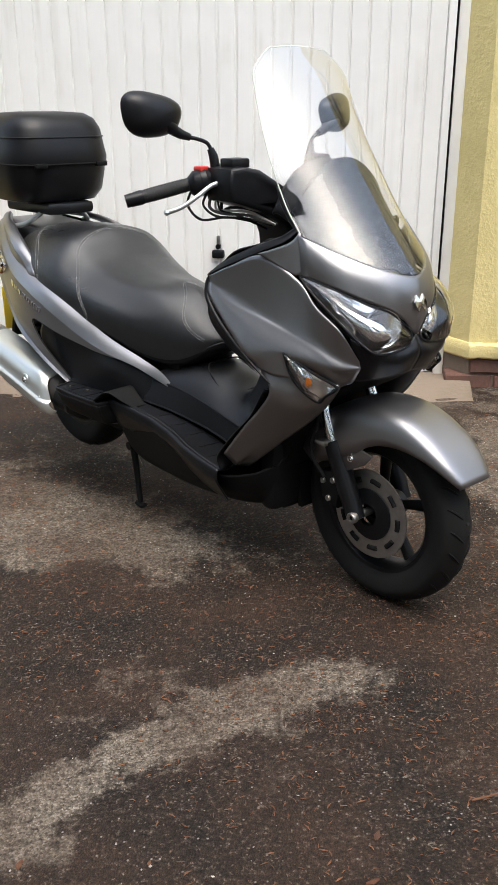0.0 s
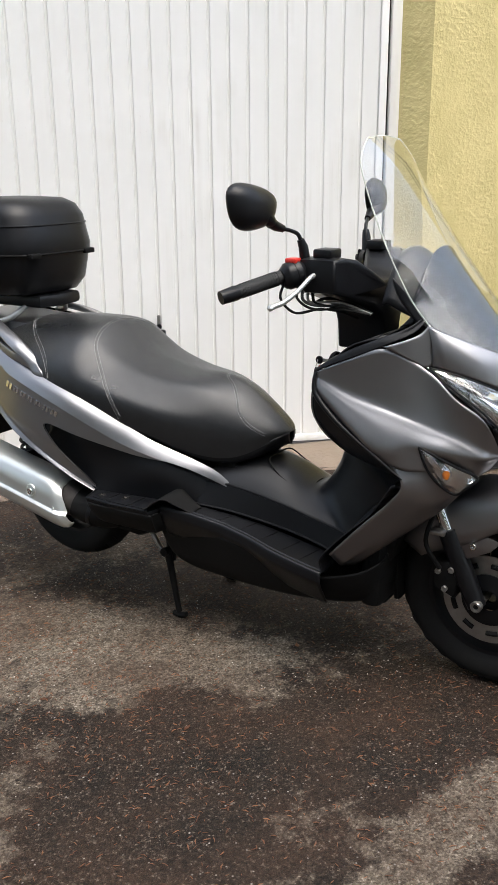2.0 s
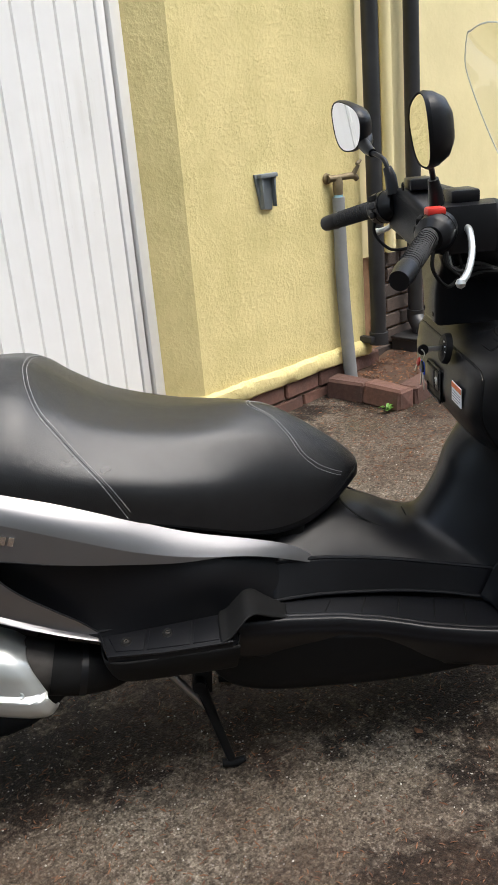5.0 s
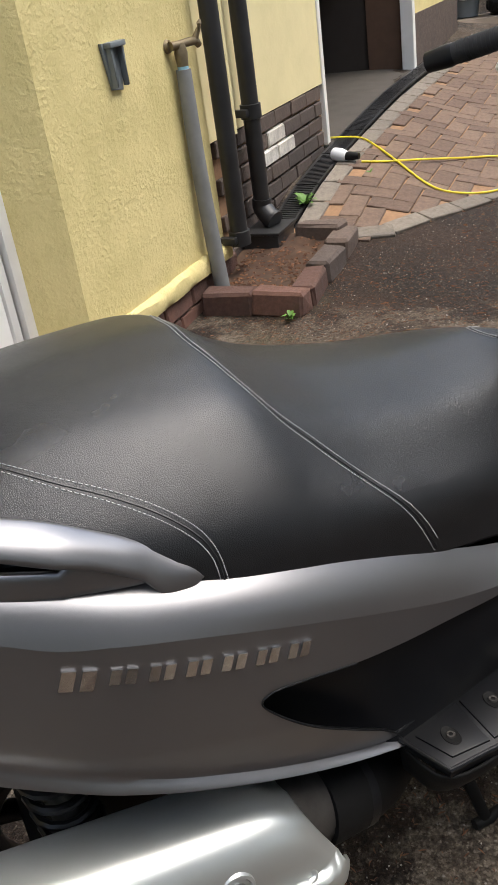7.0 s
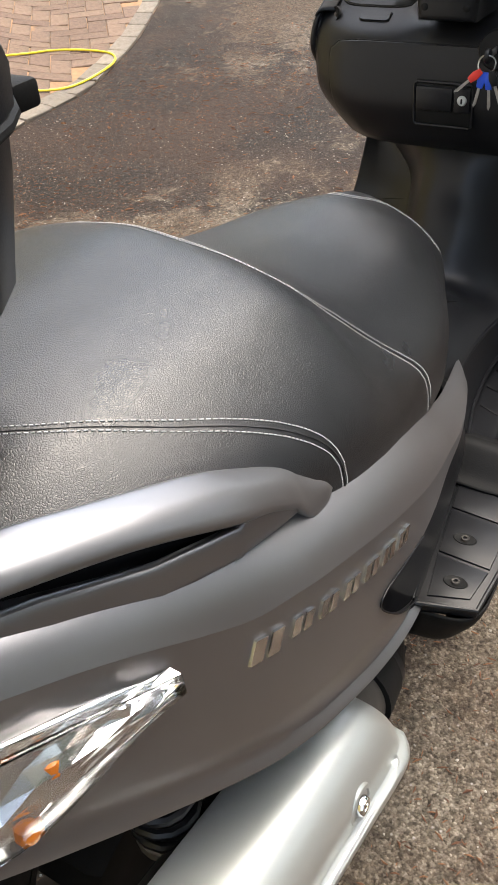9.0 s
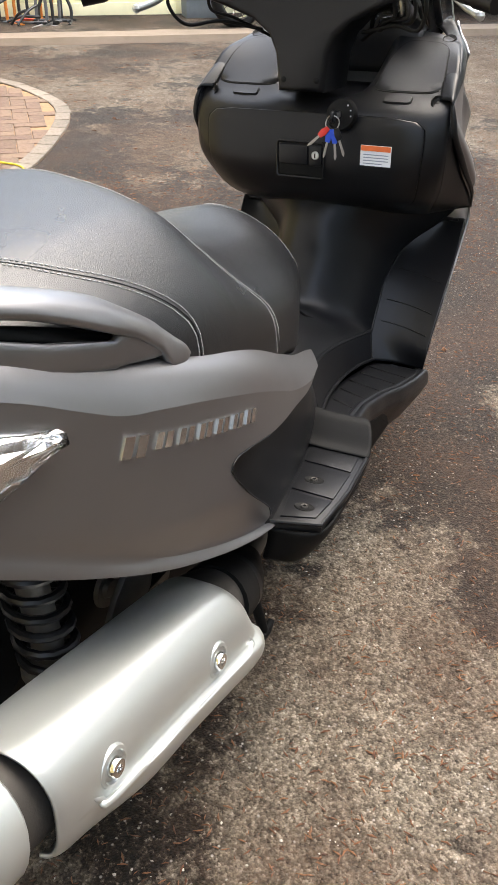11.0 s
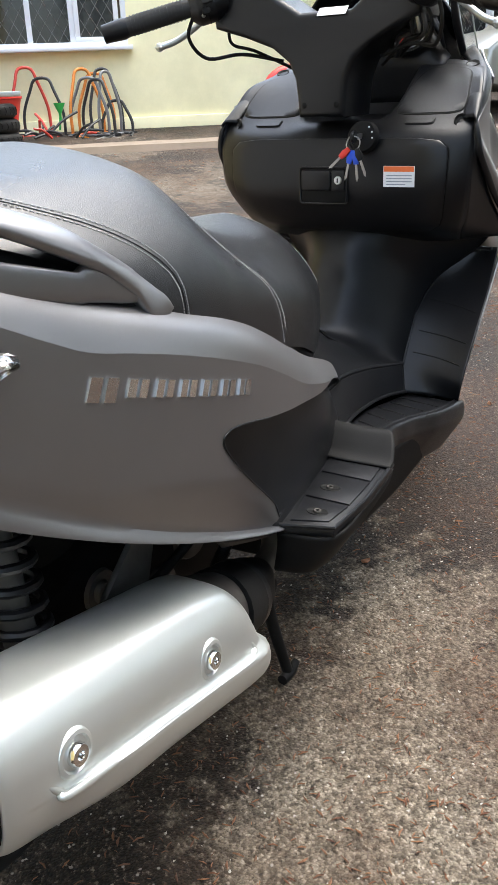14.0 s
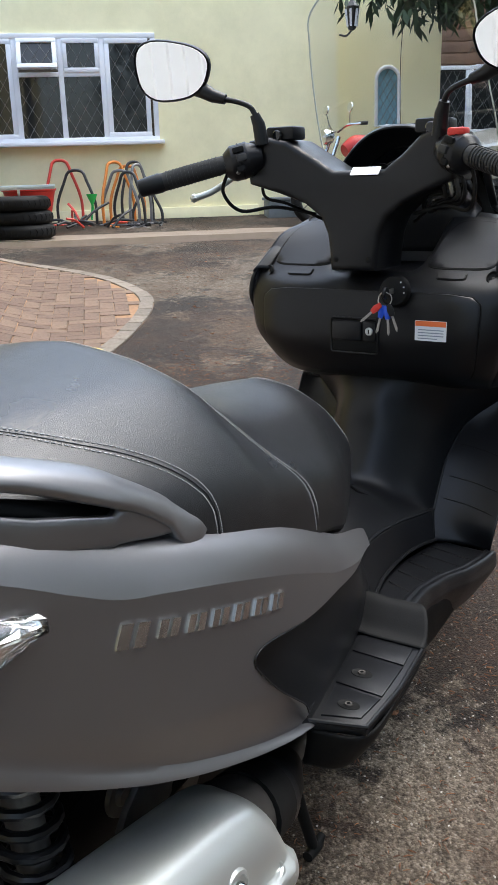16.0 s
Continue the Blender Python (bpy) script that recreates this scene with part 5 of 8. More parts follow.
# -- seat --
SEAT = np.array([  # x, top, edge height, half width
    (-1.640, 0.822, 0.810, 0.100), (-1.60, 0.856, 0.795, 0.155), (-1.52, 0.876, 0.768, 0.205), (-1.42, 0.886, 0.728, 0.248), (-1.31, 0.890, 0.690, 0.268), (-1.238, 0.890, 0.668, 0.266),
    (-1.185, 0.844, 0.654, 0.259), (-1.12, 0.799, 0.642, 0.249), (-1.05, 0.778, 0.620, 0.238), (-0.97, 0.761, 0.598, 0.219), (-0.90, 0.758, 0.571, 0.198), (-0.84, 0.760, 0.548, 0.173),
    (-0.78, 0.748, 0.537, 0.144), (-0.725, 0.715, 0.543, 0.122), (-0.675, 0.676, 0.566, 0.098), (-0.635, 0.642, 0.594, 0.066), (-0.615, 0.620, 0.604, 0.035), (-0.609, 0.612, 0.606, 0.012)])


def seat_at(x, s):
    top, edge_z, w = [float(np.interp(x, SEAT[:, 0], SEAT[:, k])) for k in (1, 2, 3)]
    a = abs(s)
    rider, nose = step(-1.24, -1.12, x), step(-0.92, -0.76, x)
    fy = float(np.interp(a, [0, 0.3, 0.55, 0.75, 0.9, 1], [0, 0.33, 0.60, 0.82, 0.98, 0.94]))
    back, front, tip = [1.0, 0.945, 0.845, 0.60, 0.32, 0.0], [1.0, 0.953, 0.885, 0.609, 0.44, 0.0], [1.0, 0.929, 0.828, 0.665, 0.403, 0.0]
    gz = float(np.interp(a, [0, 0.3, 0.55, 0.75, 0.9, 1], [p * (1 - rider) + (q * (1 - nose) + r * nose) * rider for p, q, r in zip(back, front, tip)]))
    return Vector((x, math.copysign(w * fy, s), edge_z + (top - edge_z) * gz))


def seat():
    xs = smooth_line([(v, 0, 0) for v in SEAT[:, 0]], 90)
    raw = [[seat_at(p[0], s) for s in np.linspace(-1, 1, 61)] for p in xs]
    a = np.array([[tuple(q) for q in r] for r in raw])
    for _ in range(6):  # relax the kinks of the control lines
        b = a.copy()
        b[1:-1, :, 1:] = 0.5 * a[1:-1, :, 1:] + 0.25 * (a[:-2, :, 1:] + a[2:, :, 1:])
        b[:, 1:-1, 1:] = 0.5 * b[:, 1:-1, 1:] + 0.25 * (b[:, :-2, 1:] + b[:, 2:, 1:])
        a = b
    st = part("seat", grid_bm([[tuple(q) for q in r] for r in a]), LEATHER, scooter, "grained black stepped seat with pale stitching")
    sx, ss = a[:, 30, 0], np.linspace(-1, 1, 61)

    def on(x, s, lift=0.0):
        i = min(len(sx) - 2, max(0, int(np.searchsorted(sx, x)) - 1))
        f = (x - sx[i]) / (sx[i + 1] - sx[i])
        u = (s + 1) / 2 * 60
        j = min(59, int(u))
        g = u - j
        p = (a[i, j] * (1 - f) + a[i + 1, j] * f) * (1 - g) + (a[i, j + 1] * (1 - f) + a[i + 1, j + 1] * f) * g
        return Vector((x, p[1] * (1 + lift * 2), p[2] + lift))

    def seam(path, n, name, two=True):
        pts = smooth_line([(x, s, 0) for x, s in path], n)
        piping = part("seam_groove", tube_bm([on(p[0], p[1], 0.0) for p in pts], 0.0011, 6), LEATHER, st, "sewn seam")
        bm = bmesh.new()
        for off in ((-0.0034, 0.0034) if two else (0.003,)):
            for k in range(0, n - 1):
                q, r = pts[k], pts[k + 1]
                d = Vector((r[0] - q[0], (r[1] - q[1]) * 0.2, 0))
                if d.length < 1e-6:
                    continue
                nn = Vector((-d.y, d.x, 0)).normalized() * off
                e0 = on(q[0] + nn.x, max(-0.99, min(0.99, q[1] + nn.y * 5)), 0.0006)
                e1 = on(q[0] * 0.35 + r[0] * 0.65 + nn.x, max(-0.99, min(0.99, q[1] * 0.35 + r[1] * 0.65 + nn.y * 5)), 0.0006)
                tube_bm([e0, e1], 0.00055, 5, bm)
        part("stitching", bm, THREAD, st, "pale grey twin stitching")
    half = [(-1.236, 0.12), (-1.230, 0.25), (-1.219, 0.40), (-1.20, 0.545), (-1.169, 0.64), (-1.138, 0.73), (-1.109, 0.82), (-1.08, 0.91), (-1.056, 0.98)]
    seam([(x, -a) for x, a in half[::-1]] + [(-1.236, 0)] + half, 220, "cross")
    rear = [(-1.542, 0.15), (-1.528, 0.32), (-1.503, 0.46), (-1.474, 0.56), (-1.435, 0.655), (-1.39, 0.73), (-1.355, 0.79), (-1.330, 0.845), (-1.319, 0.89), (-1.315, 0.94), (-1.313, 0.985)]
    seam([(x, -a) for x, a in rear[::-1]] + [(-1.546, 0)] + rear, 220, "rear")
    nose = [(-0.812, 0.10), (-0.778, 0.25), (-0.750, 0.46), (-0.728, 0.66), (-0.702, 0.76), (-0.674, 0.82), (-0.650, 0.88)]
    seam([(x, -a) for x, a in nose[::-1]] + [(-0.820, 0)] + nose, 130, "nose")
    base = [[(x, -w * 0.90, e + 0.004), (x, -w * 0.82, e - 0.016), (x, 0, e - 0.03), (x, w * 0.82, e - 0.016), (x, w * 0.90, e + 0.004)] for x, t, e, w in SEAT]
    shell("seat_pan", base, BLACK, st, "black seat base", 50, 16, 0.003)


seat()


# -- side panels --
HALF = [(-1.86, 0.10), (-1.75, 0.165), (-1.60, 0.226), (-1.49, 0.259), (-1.434, 0.272), (-1.386, 0.279), (-1.3, 0.284), (-1.217, 0.281), (-1.142, 0.270), (-1.05, 0.251), (-0.95, 0.232), (-0.83, 0.195), (-0.71, 0.146)]
CREASE = [(-1.86, 0.852), (-1.75, 0.836), (-1.60, 0.790), (-1.49, 0.735), (-1.434, 0.719), (-1.386, 0.706), (-1.334, 0.690), (-1.278, 0.671), (-1.217, 0.648), (-1.142, 0.615), (-1.05, 0.574), (-0.95, 0.543), (-0.83, 0.512), (-0.71, 0.456)]


def curve_of(table):
    """A smooth line through (x, value) pairs, as a function of x."""
    q = np.array(smooth_line([(a, b, 0) for a, b in table], 240))
    return lambda x: float(np.interp(x, q[:, 0], q[:, 1]))


half_at, crease_at = curve_of(HALF), curve_of(CREASE)


def flank_y(x, z):
    d = crease_at(x) - z
    return -(half_at(x) + 0.001 * math.sin(min(1, max(0, d / 0.16)) * math.pi) - 0.55 * max(0, d - 0.13) ** 1.3)


def side_panel(s):
    xs = [-1.86, -1.75, -1.66, -1.57, -1.49, -1.40, -1.337, -1.263, -1.197, -1.121, -1.036, -0.95, -0.83, -0.76, -0.71]
    top_y = [0.06, 0.13, 0.16, 0.185, 0.208, 0.229, 0.243, 0.250, 0.246, 0.235, 0.219, 0.202, 0.174, 0.156, 0.141]
    top_z = [0.872, 0.866, 0.852, 0.825, 0.794, 0.758, 0.736, 0.713, 0.689, 0.656, 0.617, 0.579, 0.537, 0.506, 0.462]
    ty_at, tz_at = curve_of(list(zip(xs, top_y))), curve_of(list(zip(xs, top_z)))
    rows = []
    for x in np.linspace(-1.86, -0.71, 90):
        ty, tz, cy, cz = ty_at(x), tz_at(x), half_at(x), crease_at(x)
        row = []
        for f in np.linspace(0, 1, 13):
            dy, dz = cy - ty, tz - cz
            b = 0.12 * math.sin(math.pi * f) * (1 - 0.6 * step(-1.2, -0.95, x))
            row.append((x, -(ty * (1 - f) + cy * f) - b * dz, tz * (1 - f) + cz * f + b * dy))
        rows.append(row)
    bm = grid_bm(flip_rows(rows, s))
    bmesh.ops.recalc_face_normals(bm, faces=bm.faces)
    band = part("side_panel", bm, PAINT, scooter, "satin grey rear side panel with a bright upper band")
    w = band.modifiers.new("wall", "SOLIDIFY")
    w.thickness, w.offset, w.use_rim = 0.0025, -1, False
    inner = [(-0.90, 0.530), (-1.0, 0.541), (-1.1, 0.560), (-1.2, 0.582), (-1.265, 0.597), (-1.300, 0.600), (-1.309, 0.586), (-1.266, 0.536), (-1.207, 0.486), (-1.17, 0.455), (-1.142, 0.424)]
    top = [-0.90, -1.02, -1.15, -1.30, -1.49, -1.84]
    low = [(-1.78, 0.735), (-1.60, 0.617), (-1.46, 0.542), (-1.30, 0.470), (-1.130, 0.402)]
    n_top = 50
    in_fine = smooth_line([(x, z, 0) for x, z in inner], 101)
    edge_top = [(float(x), crease_at(float(x))) for x in np.interp(np.linspace(0, 5, n_top + 1), range(6), top)]
    edge_low = [(float(q[0]), float(q[1])) for q in smooth_line([(top[-1], crease_at(top[-1]), 0)] + [(x, z, 0) for x, z in low], 51)][1:]
    grid = []
    for (ax, az, _), (bx, bz), k in zip(in_fine, edge_top + edge_low, range(101)):
        row = []
        for f in np.linspace(0, 1, 16):
            x, z = ax * (1 - f) + bx * f, az * (1 - f) + bz * f
            out = 1.25 * step(0.76, 1.0, f) * (step(52, 66, k) if k > 50 else 0)
            row.append((x, flank_y(x, z) - 0.010 * out if f < 1 or k > 50 else -half_at(x), z))
        grid.append(row)
    bm = grid_bm(flip_rows(grid, s))
    bmesh.ops.recalc_face_normals(bm, faces=bm.faces)
    lowp = part("lower_panel", bm, PAINT, band, "lower flank below the crease")
    w = lowp.modifiers.new("wall", "SOLIDIFY")
    w.thickness, w.offset, w.use_rim = 0.0025, -1, False
    part("insert_edge", tube_bm(flip([(x, flank_y(x, z) - 0.001, z) for x, z in inner[3:]], s), 0.001, 8, n=50), BLACK, band)
    # raised name on the flank, as plain slanted chrome bars
    sgn = -1 if s < 0 else 1
    for k in range(7):
        x = -1.484 + 0.0335 * k + (0.008 if k else 0)
        z = 0.699 - 0.0096 * k
        hgt = 0.023 if k == 0 else 0.017
        wdt = 0.034 if k == 0 else 0.0265
        for o0, o1, z0, z1 in ((0.0, 0.34, -0.5, 0.5), (0.50, 0.84, -0.5, 0.5)):
            sl = 0.35
            o = [(x + wdt * o0 + hgt * z0 * sl, z + hgt * z0), (x + wdt * o1 + hgt * z0 * sl, z + hgt * z0), (x + wdt * o1 + hgt * z1 * sl, z + hgt * z1), (x + wdt * o0 + hgt * z1 * sl, z + hgt * z1)]
            o = [(px, pz - (px - x) * 0.29) for px, pz in o]
            ring = [(px, flank_y(px, min(pz, crease_at(px))) * (1 if s < 0 else -1), pz) for px, pz in o]
            if o0 == 0.0:
                bm = bmesh.new()
            a = [bm.verts.new((p[0], p[1] + sgn * 0.0022, p[2])) for p in ring]
            b = [bm.verts.new((p[0], p[1] - sgn * 0.002, p[2])) for p in ring]
            bm.faces.new(a)
            for i in range(4):
                bm.faces.new((a[i], a[(i + 1) % 4], b[(i + 1) % 4], b[i]))
        bmesh.ops.recalc_face_normals(bm, faces=bm.faces)
        part("emblem_bar", bm, CHROME, band, "chrome bar of the raised emblem", smooth=False)


both(side_panel)


def grab_rail(s):
    crest = np.array(smooth_line([(-1.333, -0.246, 0.740), (-1.345, -0.241, 0.755), (-1.38, -0.232, 0.785), (-1.42, -0.226, 0.811), (-1.465, -0.219, 0.836), (-1.54, -0.20, 0.863), (-1.60, -0.18, 0.880), (-1.67, -0.155, 0.890), (-1.78, -0.095, 0.898)], 40))
    outer = np.array(smooth_line([(-1.334, -0.250, 0.735), (-1.345, -0.2525, 0.730), (-1.362, -0.2535, 0.731), (-1.376, -0.253, 0.738), (-1.388, -0.252, 0.757), (-1.402, -0.2515, 0.768), (-1.43, -0.251, 0.787), (-1.465, -0.249, 0.804), (-1.55, -0.226, 0.841), (-1.65, -0.188, 0.864), (-1.78, -0.12, 0.876)], 120))
    rows = []
    for cx, cy, cz in crest:
        oy, oz = [float(np.interp(-cx, -outer[:, 0], outer[:, k])) for k in (1, 2)]
        k = min(1.0, (cz - oz) / 0.026)
        sec = [(cy + 0.013 * k, cz - 0.008 * k), (cy + 0.005 * k, cz - 0.0008 * k), (cy - 0.003 * k, cz - 0.001 * k), (cy * 0.5 + oy * 0.5 - 0.005 * k, cz * 0.5 + oz * 0.5 + 0.006 * k), (oy - 0.001 * k, oz + 0.007 * k), (oy + 0.001 * k, oz),
               (oy + 0.007 * k, oz - 0.001 * k), (oy + 0.018 * k, oz + 0.004 * k), (cy + 0.014 * k, cz - 0.020 * k)]
        rows.append([(cx, q[0], q[1]) for q in smooth_line([(0, a, b) for a, b in sec], 27, True) for q in [(q[1], q[2])]])
    rows.insert(0, [(crest[0][0] + 0.002, crest[0][1], crest[0][2] - 0.002)] * len(rows[0]))
    g = part("grab_rail", grid_bm(rows, False, True), PAINT, scooter, "satin grey passenger grab rail")
    # wall under the slot, joined to the rail at its front end
    wall = [(-1.375, -0.243, 0.757, 0.748), (-1.388, -0.244, 0.772, 0.752), (-1.41, -0.2435, 0.782, 0.756), (-1.44, -0.242, 0.798, 0.763), (-1.452, -0.2405, 0.797, 0.765), (-1.458, -0.240, 0.793, 0.765), (-1.53, -0.224, 0.813, 0.781), (-1.60, -0.200, 0.838, 0.801), (-1.72, -0.150, 0.860, 0.828)]
    ring = [(a, (abs(math.cos(a)) ** 3.5 + abs(math.sin(a)) ** 3.5) ** (-1 / 3.5)) for a in np.linspace(0, 2 * math.pi, 25)[:-1]]
    rows = [[(x, y + 0.006 * math.cos(a) * q, (hi + lo) / 2 + (hi - lo) / 2 * math.sin(a) * q) for a, q in ring] for x, y, hi, lo in wall]
    part("lower_rail", grid_bm(rows, False, True), PAINT, g, "grey wall under the slot of the rail").data.transform(Matrix.Diagonal((1, -s, 1, 1)))
    inner = [[(-1.385, -0.232, 0.728), (-1.5, -0.205, 0.775), (-1.6, -0.18, 0.805), (-1.74, -0.12, 0.84)], [(-1.39, -0.229, 0.748), (-1.50, -0.216, 0.798), (-1.61, -0.178, 0.835), (-1.75, -0.115, 0.862)],
             [(-1.40, -0.224, 0.772), (-1.51, -0.208, 0.818), (-1.62, -0.172, 0.850), (-1.75, -0.11, 0.875)]]
    shell("rail_recess", flip_rows(inner, s), BLACK, g, "dark hollow behind the rail", 8, 16)
    if s > 0:
        g.data.transform(Matrix.Diagonal((1, -1, 1, 1)))
        g.data.flip_normals()


both(grab_rail)

# -- tail --
def tail_light(s):
    top = [(-1.55, -0.246, 0.744), (-1.62, -0.226, 0.768), (-1.70, -0.192, 0.782), (-1.78, -0.145, 0.79)]
    low = [(-1.555, -0.245, 0.736), (-1.61, -0.228, 0.712), (-1.68, -0.205, 0.694), (-1.76, -0.155, 0.692)]
    mid = [tuple((np.array(a) + np.array(b)) / 2 + np.array([-0.004, -0.008, 0])) for a, b in zip(top, low)]
    rows = [[(x, y - 0.006, z) for x, y, z in c] for c in (top, mid, low)]
    t = shell("rear_signal", flip_rows([[(x, y + 0.012, z) for x, y, z in r] for r in rows], s), REFLECT, scooter, "clear rear turn signal with amber bulb beside the red tail light", 10, 14, 0.002)
    random.seed(17)
    bm = grid_bm([[(x + random.uniform(-1, 1) * 0.003, y + (0.006 + random.uniform(-1, 1) * 0.004), z + random.uniform(-1, 1) * 0.003) for x, y, z in r] for r in fine(rows, 8, 11)])
    fc = part("inner_reflector", bm, REFLECT, t, "bright cut facets behind the lens", smooth=False)
    if s > 0:
        fc.data.transform(Matrix.Diagonal((1, -1, 1, 1)))
        fc.data.flip_normals()
    shell("lens", flip_rows(rows, s), LENS, t, "", 14, 18, 0.003)
    for q in ((-1.64, -0.218, 0.742), (-1.665, -0.212, 0.705)):
        part("amber_bulb", lathe_bm([(0, 0.012), (0.008, 0.008), (0.010, 0), (0.007, -0.01), (0, -0.012)], 14, Matrix.Translation(flip([q], s)[0])), AMBER, t)
    red = [[(-1.745, -0.175, 0.797), (-1.80, -0.12, 0.81), (-1.83, -0.02, 0.815)], [(-1.75, -0.172, 0.74), (-1.83, -0.11, 0.745), (-1.86, -0.02, 0.75)], [(-1.745, -0.162, 0.68), (-1.80, -0.10, 0.675), (-1.83, -0.02, 0.675)]]
    shell("tail_lamp", flip_rows(red, s), REDLENS, t, "red tail light lens", 12, 14, 0.003)


both(tail_light)
part("tail_fairing", prism_bm([(-1.80, 0.875), (-1.86, 0.84), (-1.84, 0.66), (-1.74, 0.62), (-1.5, 0.62), (-1.45, 0.70), (-1.5, 0.86)], -0.115, 0.115, "y", 0.02), PAINT, scooter, "grey tail section under the luggage rack")
part("rear_mudguard", prism_bm([(-1.60, 0.66), (-1.80, 0.62), (-1.86, 0.42), (-1.84, 0.41), (-1.77, 0.57), (-1.60, 0.60)], -0.10, 0.10, "y", 0.01), DARK, scooter, "black rear mudguard with a number plate holder")
part("plate_back", box_bm(-1.885, -1.878, -0.11, 0.11, 0.43, 0.60, 0.003), plain("yellow_plate", (0.75, 0.55, 0.05), 0.5, 0, 0.05, 20), scooter, "blank yellow rear number plate")


# -- luggage rack and top box --
BX = (-1.465, -1.875)


def box_section(z, gx, gy, n=40):
    cx = (BX[0] + BX[1]) / 2
    out = []
    for k in range(n):
        a = 2 * math.pi * k / n
        c, s = math.cos(a), math.sin(a)
        e = 3.6
        d = (abs(c) ** e + abs(s) ** e) ** (-1 / e)
        out.append((cx + gx * c * d, gy * s * d, z))
    return out


low_rows = [box_section(*q) for q in ((0.945, 0.14, 0.14), (0.95, 0.165, 0.155), (0.985, 0.192, 0.178), (1.05, 0.203, 0.190), (1.075, 0.205, 0.193))]
bm = grid_bm(low_rows, False, True)
bm.faces.new([v for v in bm.verts][:40][::-1])
tbox = part("top_box", bm, BLACK, scooter, "matt black plastic top box on a rear rack")
lid_rows = [box_section(*q) for q in ((1.078, 0.209, 0.197), (1.10, 0.211, 0.199), (1.13, 0.205, 0.193), (1.19, 0.194, 0.184), (1.225, 0.172, 0.166), (1.243, 0.13, 0.14), (1.248, 0.06, 0.07))]
bm = grid_bm(lid_rows, False, True)
bm.faces.new([v for v in bm.verts][-40:])
part("lid", bm, BLACK, tbox, "domed black lid")
part("lid_seam", tube_bm(box_section(1.0765, 0.2085, 0.1965, 64), 0.0035, 8, closed=True), DARK, tbox)
part("lid_crease", tube_bm(box_section(1.165, 0.199, 0.1885, 64), 0.003, 8, closed=True), BLACK, tbox)
for y in (-0.12, 0.12):
    part("hinge", box_bm(BX[0] - 0.012, BX[0] + 0.008, y - 0.022, y + 0.022, 1.066, 1.082, 0.003), DARK, tbox)
part("reflector", box_bm(BX[1] - 0.008, BX[1] + 0.01, -0.15, 0.15, 1.10, 1.16, 0.006), REDLENS, tbox, "red reflector band")
rack = part("luggage_rack", prism_bm([(-1.49, 0.09), (-1.47, 0.0), (-1.49, -0.09), (-1.78, -0.10), (-1.80, 0.10)], 0.905, 0.946, "z", 0.012), BLACK, scooter, "black rack plate under the top box")
both(lambda s: part("rack_stay", tube_bm([(-1.56, 0.08 * s, 0.91), (-1.60, 0.13 * s, 0.87), (-1.66, 0.15 * s, 0.86)], 0.009, 10, n=10), SILVER, rack, "silver stay of the rack"))


